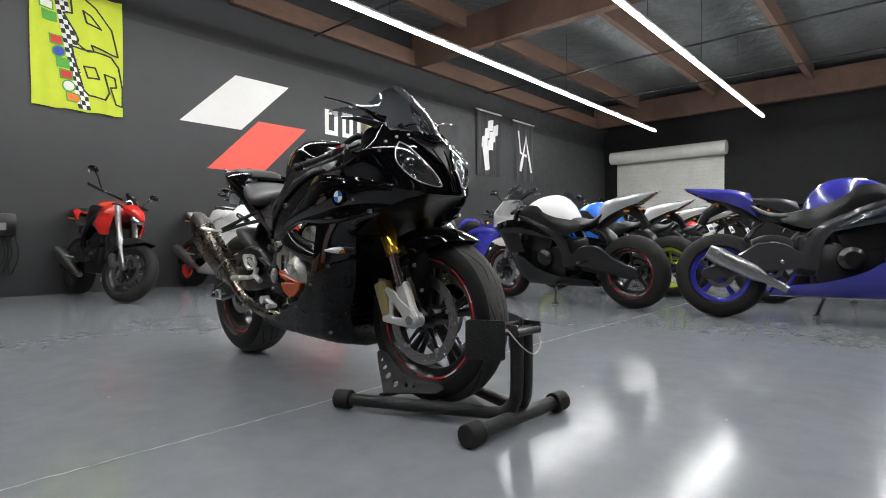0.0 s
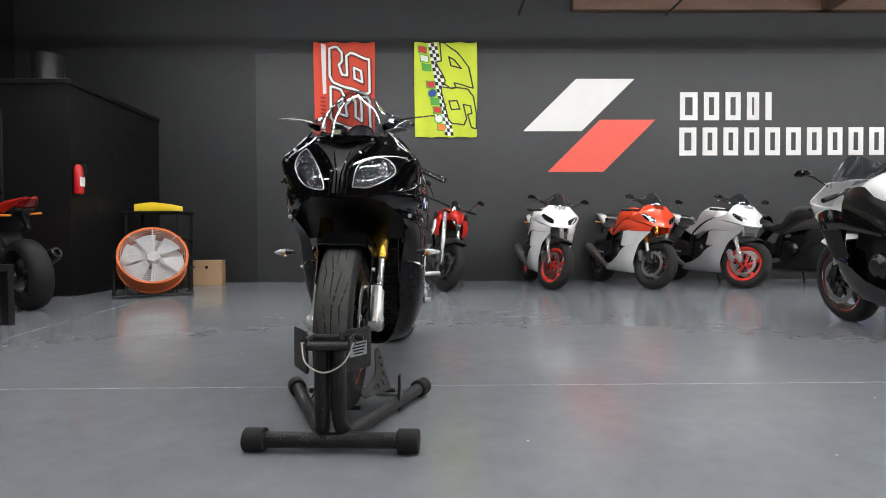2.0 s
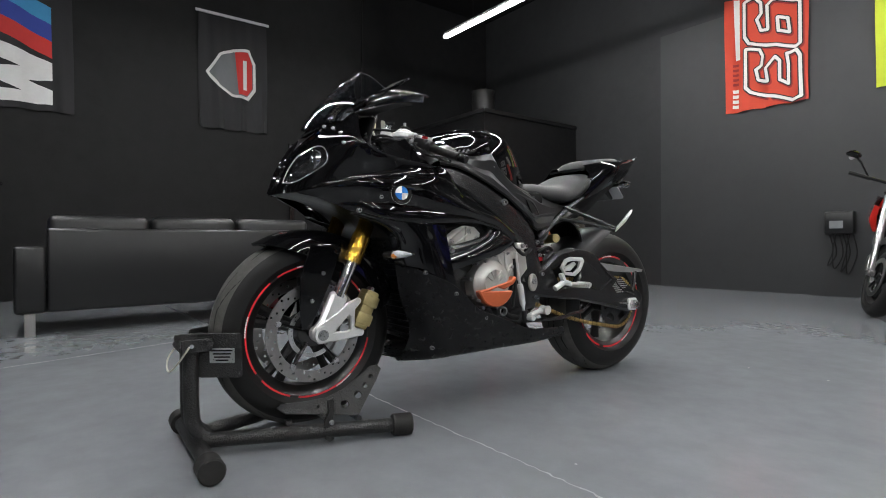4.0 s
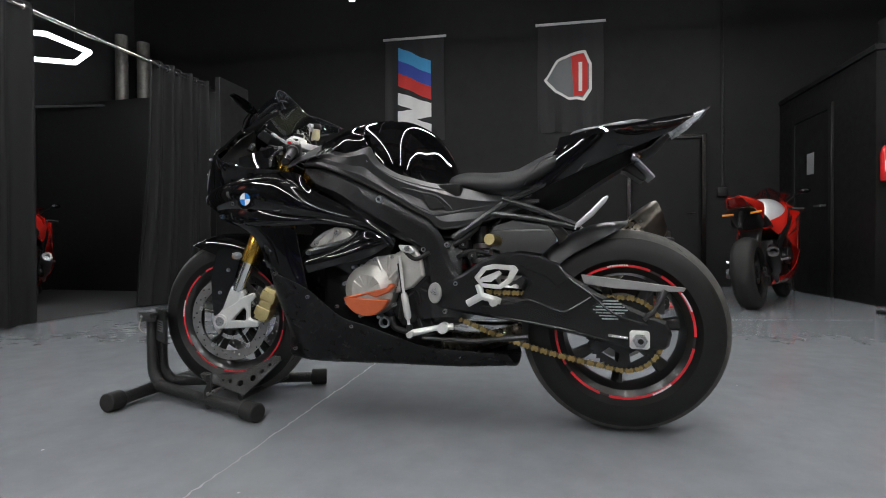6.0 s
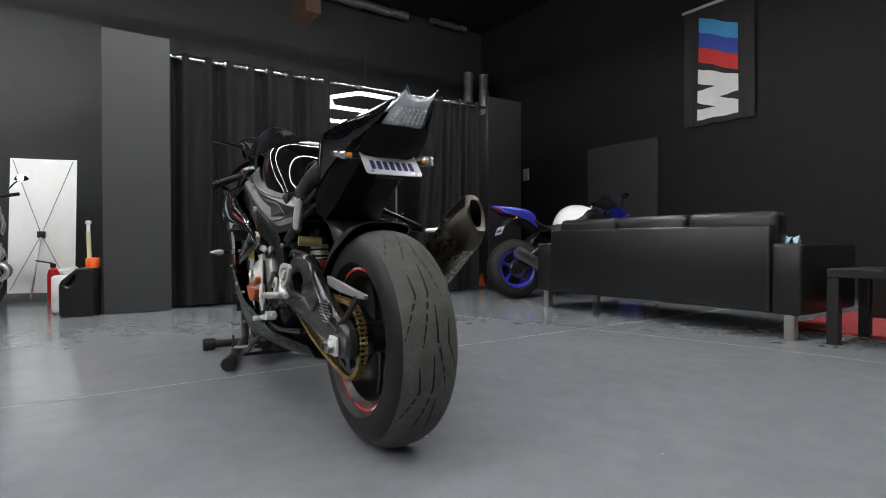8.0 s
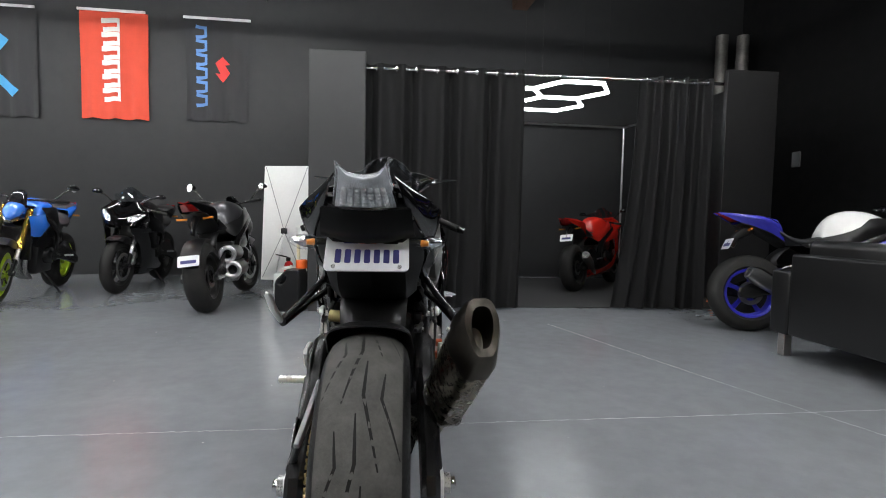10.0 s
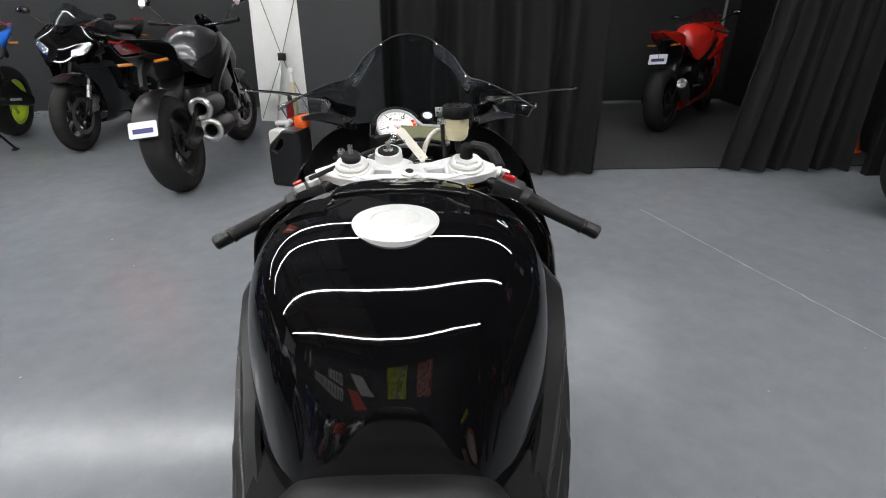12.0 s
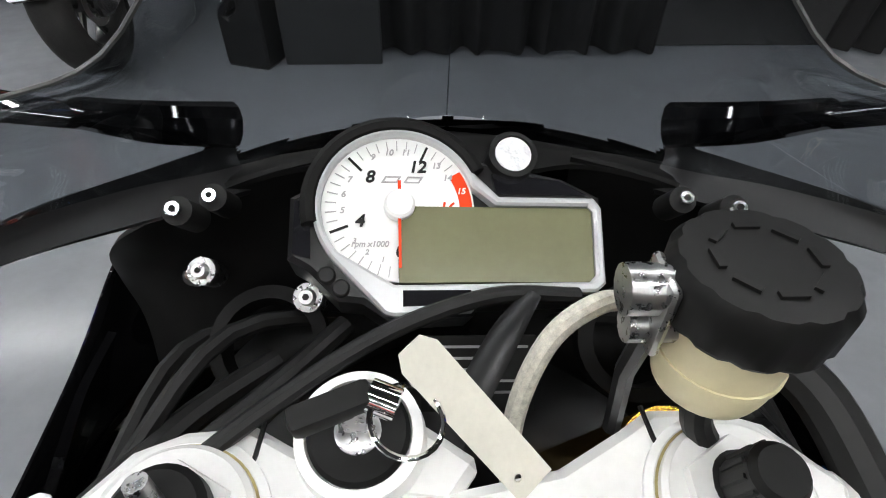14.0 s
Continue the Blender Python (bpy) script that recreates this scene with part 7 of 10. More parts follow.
    for pts, r in (([(0.70, 0.19, 0.60), (0.65, 0.195, 0.555), (0.60, 0.185, 0.575)], 0.007), ([(0.735, 0.17, 0.36), (0.72, 0.185, 0.33), (0.67, 0.18, 0.315)], 0.010), ([(0.70, 0.20, 0.54), (0.69, 0.195, 0.45), (0.70, 0.19, 0.36)], 0.006), ([(0.64, 0.185, 0.36), (0.62, 0.19, 0.33), (0.57, 0.185, 0.33)], 0.005), ([(0.53, 0.15, 0.60), (0.49, 0.15, 0.62), (0.45, 0.13, 0.66)], 0.008), ([(0.52, 0.14, 0.56), (0.47, 0.14, 0.58), (0.42, 0.12, 0.57)], 0.007)):
        bm = bmesh.new()
        sweep(bm, [(x, s * y, z) for x, y, z in pts], r, 8, smooth=12)
        part("hose", bm, TYREWALL, hero)
    for x, z in ((0.50, 0.60), (0.47, 0.565), (0.49, 0.635)):
        bm = bmesh.new()
        box(bm, (x - 0.014, s * 0.13 - 0.012, z - 0.012), (x + 0.014, s * 0.13 + 0.012, z + 0.012), bevel=0.004)
        part("connector", bm, MATTE, hero)
        bolt(hero, (x, s * 0.142, z), 0.005, s)
# radiator and inner nose
bm = bmesh.new()
box(bm, (1.085, -0.15, 0.27), (1.115, 0.15, 0.64), bevel=0.006)
rad = part("radiator", bm, LOWERBLK, hero)
for k in range(16):
    bm = bmesh.new()
    box(bm, (1.115, -0.145, 0.285 + k * 0.0215), (1.123, 0.145, 0.292 + k * 0.0215))
    part("fin", bm, LOWERBLK, rad)
bm = sheet(skin([
    [(1.535, 0, 0.752), (1.42, 0, 0.738), (1.30, 0, 0.70), (1.22, 0, 0.62)],
    [(1.49, 0.09, 0.758), (1.40, 0.09, 0.738), (1.29, 0.12, 0.70), (1.21, 0.13, 0.62)],
    [(1.415, 0.176, 0.772), (1.36, 0.19, 0.745), (1.27, 0.225, 0.70), (1.20, 0.225, 0.62)],
], 14, 8), 0.004, True, (1, 0, -1))
part("nose_underside", bm, MATTE, hero)

# ---- cockpit ----
# top clamp: one plate with cut-outs, split round the fork tops
bm = bmesh.new()
half = [(1.068, 0.0), (1.0695, 0.03), (1.080, 0.095), (1.090, 0.126), (1.100, 0.150), (1.105, 0.161), (1.124, 0.158), (1.134, 0.146), (1.150, 0.130), (1.157, 0.110), (1.158, 0.082), (1.150, 0.068), (1.136, 0.040), (1.130, 0.0)]
outline = half + [(x, -y) for x, y in reversed(half[1:-1])]
holes = []
for s in (1, -1):
    holes.append([(1.078, s * 0.026), (1.080, s * 0.046), (1.088, s * 0.062), (1.089, s * 0.027)])
    holes.append([(1.100, s * 0.034), (1.097, s * 0.066), (1.117, s * 0.064), (1.111, s * 0.030)])
CL = Matrix.Translation((1.091, 0, 0.953)) @ Matrix.Rotation(radians(2.2), 4, "Z") @ Matrix.Rotation(radians(-15), 4, "Y") @ Matrix.Translation((-1.091, 0, 0))
plate(bm, outline, 0.022, CL, 0.004, holes=holes)
clamp = part("top_clamp", bm, ALUWHITE, hero, "pale machined triple clamp")


def cl(x, y, z):
    return CL @ V(x, y, z)


def stack(pts, mat, name, parent, seg=20, label=""):
    """Turned piece standing on the clamp: centre, then (radius, height) steps."""
    (x, y), steps = pts
    bm = bmesh.new()
    rings = []
    for r, h in steps:
        rings.append([cl(x + math.cos(2 * math.pi * k / seg) * r, y + math.sin(2 * math.pi * k / seg) * r, h) for k in range(seg)])
    loft(bm, rings)
    return part(name, bm, mat, parent, label)


FX0, FY0 = 1.120, 0.104
for s in (1, -1):
    stack(((FX0, s * FY0), [(0.034, 0.008), (0.034, 0.013), (0.031, 0.015)]), ALUWHITE, "fork_collar", clamp, 44)
    stack(((FX0, s * FY0), [(0.0305, 0.014), (0.0305, 0.0155)]), BRASS, "fork_shim", clamp, 44)
    stack(((FX0, s * FY0), [(0.0295, 0.015), (0.0295, 0.019), (0.0275, 0.021), (0.0275, 0.0215)]), ALUWHITE, "fork_ring", clamp, 44)
    cap = stack(((FX0, s * FY0), [(0.023, 0.021), (0.0225, 0.026), (0.012, 0.0265)]), ALUWHITE, "fork_cap", clamp, 6)
    if s > 0:
        hat = stack(((FX0 + 0.002, s * FY0), [(0.017, 0.022), (0.0175, 0.034), (0.015, 0.037), (0.006, 0.0375)]), PRINT, "adjuster", cap, 28, "black damping adjuster with a cable")
        bm = bmesh.new()
        p = cl(FX0 + 0.004, s * FY0, 0.036)
        cyl(bm, p, p + V(0.002, 0.001, 0.016), 0.005, 0.004, seg=14)
        part("adjuster_tip", bm, STEEL, hat)
    else:
        hat = stack(((FX0 + 0.004, s * FY0), [(0.0135, 0.022), (0.0135, 0.026), (0.0105, 0.027), (0.0105, 0.048), (0.0085, 0.051), (0.004, 0.051)]), PRINT, "adjuster", cap, 24, "tall black preload adjuster")
        for k in range(12):
            a = 2 * math.pi * k / 12
            bm = bmesh.new()
            p = V(FX0 + 0.004 + 0.0104 * math.cos(a), s * FY0 + 0.0104 * math.sin(a), 0)
            sweep(bm, [cl(p.x, p.y, 0.029), cl(p.x, p.y, 0.046)], 0.0012, 5)
            part("rib", bm, PRINT, hat)
    # split in the clamp, its lug and pinch bolt
    bm = bmesh.new()
    sweep(bm, [cl(1.159, s * 0.078, 0.0112), cl(1.146, s * 0.080, 0.0115), cl(1.140, s * 0.082, 0.0115)], 0.0011, 5)
    part("clamp_split", bm, PRINT, clamp)
    bm = bmesh.new()
    sweep(bm, [cl(1.120, s * 0.148, 0.0), cl(1.114, s * 0.168, -0.003)], [0.013, 0.012], 16)
    lug = part("clamp_lug", bm, ALUWHITE, clamp)
    bm = bmesh.new()
    sweep(bm, [cl(1.116, s * 0.164, -0.004), cl(1.112, s * 0.176, -0.006)], [0.008, 0.007], 12)
    part("bolt", bm, STEEL, lug)
    # ridge along the rear edge
    bm = bmesh.new()
    sweep(bm, [cl(1.0725, s * 0.016, 0.0112), cl(1.077, s * 0.06, 0.0112), cl(1.088, s * 0.095, 0.0112)], [0.003, 0.0035, 0.003], 8, smooth=14)
    part("clamp_ridge", bm, ALUWHITE, clamp)
stack(((1.091, 0.0), [(0.021, 0.006), (0.021, 0.0125), (0.0165, 0.0145)]), ALUWHITE, "stem_boss", clamp, 36)
stack(((1.091, 0.0), [(0.0165, 0.012), (0.0165, 0.0175), (0.0125, 0.019)]), ALUWHITE, "stem_nut", clamp, 6)
stack(((1.091, 0.0), [(0.0075, 0.0180), (0.0075, 0.0195)]), PRINT, "stem_bore", clamp, 18)
# ignition barrel on its own arm of the clamp, with key, ring and paper tag
bm = bmesh.new()
plate(bm, [(1.120, 0.006), (1.128, 0.062), (1.150, 0.066), (1.168, 0.058), (1.176, 0.042), (1.172, 0.026), (1.158, 0.016), (1.150, 0.004), (1.140, -0.010)], 0.018, CL @ Matrix.Translation((0, 0, 0.001)), 0.004)
part("ignition_arm", bm, ALUWHITE, clamp)
IG = (1.149, 0.038)
stack((IG, [(0.0262, -0.02), (0.0258, 0.016), (0.0250, 0.022), (0.0245, 0.0262), (0.0205, 0.0275), (0.0200, 0.025)]), ALUWHITE, "ignition_ring", clamp, 48)
ign = stack((IG, [(0.0198, 0.022), (0.0196, 0.0272), (0.018, 0.0288), (0.0085, 0.0288)]), PRINT, "ignition_lock", clamp, 40)
stack((IG, [(0.0088, 0.028), (0.0088, 0.0302), (0.0075, 0.0308)]), STEEL, "lock_core", ign, 24)
bm = bmesh.new()
box(bm, (-0.001, -0.0045, 0.0), (0.001, 0.0045, 0.020), CL @ Matrix.Translation((IG[0], IG[1], 0.030)))
part("key_blade", bm, STEEL, ign)
bm = bmesh.new()
box(bm, (-0.005, -0.008, 0.016), (0.005, 0.022, 0.028), CL @ Matrix.Translation((IG[0] + 0.004, IG[1], 0.030)) @ Matrix.Rotation(radians(20), 4, "Z"), bevel=0.003)
part("key_head", bm, PRINT, ign)
bm = bmesh.new()
cyl(bm, cl(IG[0] + 0.006, IG[1] - 0.006, 0.052), cl(IG[0] + 0.002, IG[1] - 0.016, 0.051), 0.006, seg=14)
part("ring_ferrule", bm, CHROME, ign)
bm = bmesh.new()
rp = [cl(IG[0] - 0.003 + 0.0125 * math.cos(a), IG[1] - 0.019 + 0.0125 * math.sin(a), 0.050 + 0.004 * math.sin(a)) for a in [2 * math.pi * k / 24 for k in range(25)]]
sweep(bm, rp, 0.0011, 6, caps=False)
part("key_ring", bm, CHROME, ign)
TAG = material("paper tag", (0.66, 0.64, 0.56), 0.7, var=0.08, scale=60)
bm = bmesh.new()
t0, t1 = V(1.150, 0.020, 1.032), V(1.124, -0.027, 0.980)
dv = (t1 - t0).normalized()
dw = dv.cross(V(-0.52, 0.0, 0.85))
dw = (dw - dv * dw.dot(dv)).normalized()
m = Matrix.Translation((t0 + t1) / 2) @ Matrix((dv, dw, dv.cross(dw))).transposed().to_4x4()
hl = (t1 - t0).length / 2
plate(bm, [(-hl, -0.005), (-hl + 0.006, -0.0085), (hl, -0.0085), (hl, 0.0085), (-hl + 0.006, 0.0085), (-hl, 0.005)], 0.0008, m, holes=[ring_pts(0.0016, 8, hl - 0.008, 0.003)])
part("key_tag", bm, TAG, ign)
# black guide strip and outer cables lying over the ignition
bm = bmesh.new()
sweep(bm, [(1.207, -0.036, 0.998), (1.190, -0.022, 0.990), (1.165, -0.004, 0.972), (1.150, 0.006, 0.958)], [0.004, 0.0075, 0.0085, 0.006], 8, smooth=12, flat=0.35)
part("cable_guide", bm, MATTE, hero)
bm = bmesh.new()
sweep(bm, [(1.075, 0.175, 0.962), (1.115, 0.125, 0.975), (1.150, 0.085, 0.985), (1.185, 0.035, 0.994), (1.205, -0.015, 0.998), (1.215, -0.06, 0.988)], 0.0042, 10, smooth=36)
part("cable", bm, TYREWALL, hero)

# handlebars, switches, levers
SWGREY = material("pale grey switch plastic", (0.5, 0.5, 0.48), 0.45, var=0.08, scale=60)
for s in (1, -1):
    a, b = V(1.112 - 0.0045 * s, s * 0.125, 0.951), V(1.036 - 0.013 * s, s * 0.3405, 0.862)
    bm = bmesh.new()
    cyl(bm, a, a.lerp(b, 0.98), 0.011, seg=14)
    lathe(bm, [(0.038, 0.905), (0.038, 0.935), (0.028, 0.935), (0.028, 0.905)], "z", (1.118, s * 0.104, 0.0), 20)
    hb = part("handlebar", bm, FRAMEBLK, hero)
    bm = bmesh.new()
    steps = [(0.40, 0.0135), (0.42, 0.016), (0.44, 0.0135), (0.84, 0.0130), (0.85, 0.0145), (0.87, 0.0145)]
    sweep(bm, [a.lerp(b, t) for t, _ in steps], [r for _, r in steps], 18)
    part("grip", bm, TYREWALL, hb, "black rubber grip")
    bm = bmesh.new()
    sweep(bm, [a.lerp(b, t) for t in (0.875, 0.885, 0.99, 1.0)], [0.010, 0.013, 0.013, 0.010], 16)
    part("bar_end", bm, FRAMEBLK, hb)
    bm = bmesh.new()
    c = a.lerp(b, 0.25)
    ang = math.atan2(b.y - a.y, b.x - a.x)
    m = Matrix.Translation(c) @ Matrix.Rotation(ang, 4, "Z") @ Matrix.Rotation(radians(17), 4, "Y")
    box(bm, (-0.026, -0.023, -0.024), (0.028, 0.024, 0.021), m, bevel=0.008)
    sw = part("switch_pod", bm, MATTE, hb)
    for k, (dx, dy, mt, sz) in enumerate(((-0.013, 0.013, SWGREY, 0.010), (0.012, 0.013, SWGREY, 0.009), (-0.013, -0.009, SWGREY, 0.010), (0.012, -0.011, REDLENS, 0.008)) if s > 0 else ((-0.005, 0.0, REDLENS, 0.012), (-0.018, 0.016, SWGREY, 0.009))):
        bm = bmesh.new()
        box(bm, (dx - sz, dy - sz * 0.8, 0.019), (dx + sz, dy + sz * 0.8, 0.029), m, bevel=0.002)
        part("switch", bm, mt, sw)
    bm = bmesh.new()
    lathe(bm, [(0.015, -0.011), (0.021, -0.009), (0.021, 0.009), (0.015, 0.011)], "z", (0, 0, 0), 20)
    bmesh.ops.transform(bm, matrix=Matrix.Translation(a.lerp(b, 0.38)) @ (b - a).to_track_quat("Z", "Y").to_matrix().to_4x4(), verts=bm.verts[:])
    part("grip_flange", bm, MATTE, hb)
    bm = bmesh.new()
    l0 = a.lerp(b, 0.28) + V(0.05, 0, 0)
    l1 = a.lerp(b, 0.55) + V(0.07, 0, -0.008)
    l2 = a.lerp(b, 0.97) + V(0.055, 0, -0.012)
    sweep(bm, [l0 + V(-0.02, 0, 0), l0, l1, l2], [0.012, 0.010, 0.008, 0.006], 10, smooth=14, flat=0.7)
    lev = part("lever", bm, FRAMEBLK, hb)
    bm = bmesh.new()
    cyl(bm, l0 + V(0, 0, -0.012), l0 + V(0, 0, 0.014), 0.008, seg=10)
    part("lever_pivot", bm, STEEL, lev)
    # cables from the bars into the nose
    for j in range(2):
        bm = bmesh.new()
        sweep(bm, [l0 + V(0, -0.02 * s, 0.005), V(1.22, s * (0.15 - 0.03 * j), 0.94 + 0.015 * j), V(1.26, s * (0.10 - 0.05 * j), 0.915), V(1.27, s * 0.03, 0.88)], 0.005, 8, smooth=16)
        part("cable", bm, TYREWALL, hero)
# brake fluid pot on the right
bm = bmesh.new()
RC = V(1.147, -0.087, 1.012)
lathe(bm, [(0.0, 0.0), (0.014, 0.0), (0.019, 0.006), (0.0205, 0.012), (0.0215, 0.042), (0.0, 0.042)], "z", RC, 28, close=False)
pot = part("fluid_reservoir", bm, RESIN, hero, "yellowed brake fluid pot with black cap")
bm = bmesh.new()
ringp = []
for h, r in ((0.041, 0.0255), (0.044, 0.0275), (0.058, 0.0275), (0.062, 0.025), (0.0625, 0.012)):
    ringp.append([RC + V(math.cos(2 * math.pi * k / 48) * r * (1.0 if k % 4 else 0.955), math.sin(2 * math.pi * k / 48) * r * (1.0 if k % 4 else 0.955), h) for k in range(48)])
loft(bm, ringp)
lid = part("cap", bm, PRINT, pot, "ribbed black cap with raised writing")
for k in range(8):
    a = 2 * math.pi * k / 8
    bm = bmesh.new()
    box(bm, (-0.004, -0.0012, 0.0), (0.004, 0.0012, 0.0012), Matrix.Translation(RC + V(math.cos(a) * 0.015, math.sin(a) * 0.015, 0.0623)) @ Matrix.Rotation(a + math.pi / 2, 4, "Z"))
    part("bar", bm, PRINT, lid)
bm = bmesh.new()
lathe(bm, [(0.0210, 0.020), (0.0218, 0.020), (0.0218, 0.0225), (0.0210, 0.0225)], "z", RC, 28)
part("level_mark", bm, RESIN, pot)
bm = bmesh.new()
box(bm, (-0.010, 0.026, 0.028), (0.010, 0.030, 0.058), Matrix.Translation(RC), bevel=0.002)
cyl(bm, RC + V(0, 0.018, 0.050), RC + V(0, 0.040, 0.050), 0.0085, seg=14)
cyl(bm, RC + V(0, 0.018, 0.034), RC + V(0, 0.036, 0.034), 0.0065, seg=12)
part("pot_bracket", bm, STEEL, pot)
bm = bmesh.new()
sweep(bm, [RC + V(0.0, 0.027, 0.03), RC + V(0.006, 0.026, 0.0), V(1.155, -0.066, 0.968)], 0.004, 8)
part("bracket_foot", bm, MATTE, pot)
bm = bmesh.new()
sweep(bm, [RC + V(0, 0, 0.004), RC + V(-0.004, -0.004, -0.02), V(1.14, -0.105, 0.975), V(1.16, -0.14, 0.955)], 0.006, 10, smooth=14)
part("pot_hose", bm, TYREWALL, hero)
HOSE = material("braided steel hose", (0.55, 0.53, 0.46), 0.5, metal=0.3, var=0.4, scale=300)
bm = bmesh.new()
sweep(bm, [(1.190, -0.075, 1.010), (1.178, -0.055, 1.022), (1.170, -0.036, 1.010), (1.158, -0.024, 0.980), (1.145, -0.022, 0.945), (1.135, -0.030, 0.90)], 0.0046, 10, smooth=32)
part("brake_hose", bm, HOSE, hero)
# black trunking and bolts filling the space right of the clamp
for pts, r in (([(1.20, -0.12, 0.985), (1.165, -0.150, 0.985), (1.12, -0.165, 0.965)], 0.011), ([(1.21, -0.10, 0.965), (1.18, -0.13, 0.955), (1.13, -0.155, 0.945)], 0.008), ([(1.22, 0.10, 0.93), (1.18, 0.135, 0.935), (1.12, 0.165, 0.945)], 0.008), ([(1.23, 0.06, 0.95), (1.19, 0.095, 0.945), (1.13, 0.15, 0.940)], 0.006)):
    bm = bmesh.new()
    sweep(bm, pts, r, 10, smooth=16)
    part("cable_trunk", bm, TYREWALL, hero)

INNER = material("rough black inner plastic", (0.003, 0.003, 0.003), 0.6, spec=0.15, var=0.2, scale=30, bump=0.1, bscale=400, dist=0.0006)
# instruments, tilted towards the rider
DM = Matrix.Translation((1.2494, -0.0172, 1.0063)) @ Matrix(((0.080, 0.846, -0.527), (-0.994, 0.026, -0.109), (-0.079, 0.532, 0.843))).to_4x4() @ Matrix.Diagonal((0.923, 0.923, 0.923, 1))
bm = bmesh.new()
case = [(-0.110, -0.0195), (-0.110, 0.016), (-0.101, 0.0215), (-0.095, 0.036), (-0.077, 0.0565), (-0.05, 0.0645), (-0.024, 0.057), (-0.0073, 0.042), (0.048, 0.0305), (0.070, 0.019), (0.068, -0.032), (0.060, -0.0415), (-0.006, -0.0435), (-0.010, -0.0515), (-0.056, -0.0535), (-0.070, -0.044), (-0.083, -0.0425), (-0.099, -0.026)]
plate(bm, case, 0.04, DM @ Matrix.Translation((0, 0, -0.024)), 0.003)
dash = part("instrument_panel", bm, MATTE, hero, "dial and grey lcd instrument panel")
bm = bmesh.new()
D0 = (-0.05, 0.009)
bez_out = [(D0[0] + 0.0472 * math.cos(radians(a)), D0[1] + 0.0472 * math.sin(radians(a))) for a in range(24, 228, 6)] + [(-0.058, -0.0515), (-0.053, -0.0525), (-0.0118, -0.0505), (-0.0083, -0.0418), (0.0580, -0.0405), (0.0635, -0.036), (0.0660, 0.0085), (0.0620, 0.0145), (0.0061, 0.0145)]
bez_in = [(D0[0] + 0.0425 * math.cos(radians(a)), D0[1] + 0.0425 * math.sin(radians(a))) for a in range(16, 226, 6)] + [(-0.0530, -0.0362), (0.0545, -0.0350), (0.0585, -0.031), (0.0610, 0.006), (0.0580, 0.0095), (0.004, 0.0095)]
plate(bm, bez_out, 0.010, DM @ Matrix.Translation((0, 0, 0.0)), 0.0015, holes=[bez_in])
part("bezel", bm, SILVER, dash)
bm = bmesh.new()
plate(bm, [(D0[0] + 0.0425 * math.cos(2 * math.pi * k / 48), D0[1] + 0.0425 * math.sin(2 * math.pi * k / 48)) for k in range(48)], 0.002, DM @ Matrix.Translation((0, 0, -0.0015)))
dial = part("dial", bm, DIALWHITE, dash, "white rev counter dial")
bm = bmesh.new()
plate(bm, [(-0.0505, -0.0345), (0.0580, -0.0345), (0.0605, 0.0088), (-0.0505, 0.0088)], 0.003, DM @ Matrix.Translation((0, 0, 0.0005)))
part("lcd", bm, BLUEGREY, dash, "blank olive grey display")
bm = bmesh.new()
plate(bm, [(-0.0488, -0.0480), (-0.0130, -0.0470), (-0.0130, -0.0395), (-0.0488, -0.0395)], 0.003, DM @ Matrix.Translation((0, 0, 0.0045)))
part("lamp_strip", bm, DARKGLASS, dash)
bm = bmesh.new()
plate(bm, [(0.006, 0.0185), (0.060, 0.0185), (0.044, 0.0275), (0.004, 0.0310)], 0.003, DM @ Matrix.Translation((0, 0, -0.003)))
part("warning_strip", bm, DARKGLASS, dash)
bm = bmesh.new()
plate(bm, [(-0.107, -0.0175), (-0.0975, -0.0205), (-0.0985, 0.013), (-0.107, 0.0125)], 0.003, DM @ Matrix.Translation((0, 0, -0.003)))
part("warning_strip", bm, DARKGLASS, dash)


def on_dial(a, r, z=0.0008):
    return DM @ V(D0[0] + math.cos(a) * r, D0[1] + math.sin(a) * r, z)


bm = bmesh.new()
hood = [DM @ V(D0[0] + 0.049 * math.cos(radians(a)), D0[1] + 0.049 * math.sin(radians(a)), 0.002) for a in range(25, 200, 7)]
sweep(bm, hood, 0.0048, 8)
part("dial_hood", bm, INNER, dash)
REV0, REVSTEP = radians(270), radians(-17.0)
for k in range(33):
    a = REV0 + REVSTEP * k / 2
    big = k % 8 == 0
    bm = bmesh.new()
    w = 0.0007 if big else 0.00025
    r0 = 0.030 if big else 0.0345
    m = DM @ Matrix.Translation((D0[0], D0[1], 0)) @ Matrix.Rotation(a, 4, "Z")
    plate(bm, [(r0, -w), (0.0405, -w), (0.0405, w), (r0, w)], 0.0006, m)
    part("tick", bm, PRINT if big else PRINTGREY if k < 28 else ORANGERED, dial)
bm = bmesh.new()
arc = [(0.0405, radians(270 - 17 * 14) + 0 * k) for k in range(1)]
a0, a1 = REV0 + REVSTEP * 14, REV0 + REVSTEP * 16.0
ring = [(D0[0] + math.cos(a0 + (a1 - a0) * k / 10) * 0.0412, D0[1] + math.sin(a0 + (a1 - a0) * k / 10) * 0.0412) for k in range(11)]
ring += [(D0[0] + math.cos(a1 + (a0 - a1) * k / 10) * 0.034, D0[1] + math.sin(a1 + (a0 - a1) * k / 10) * 0.034) for k in range(11)]
plate(bm, ring, 0.0005, DM)
part("red_zone", bm, ORANGERED, dial)


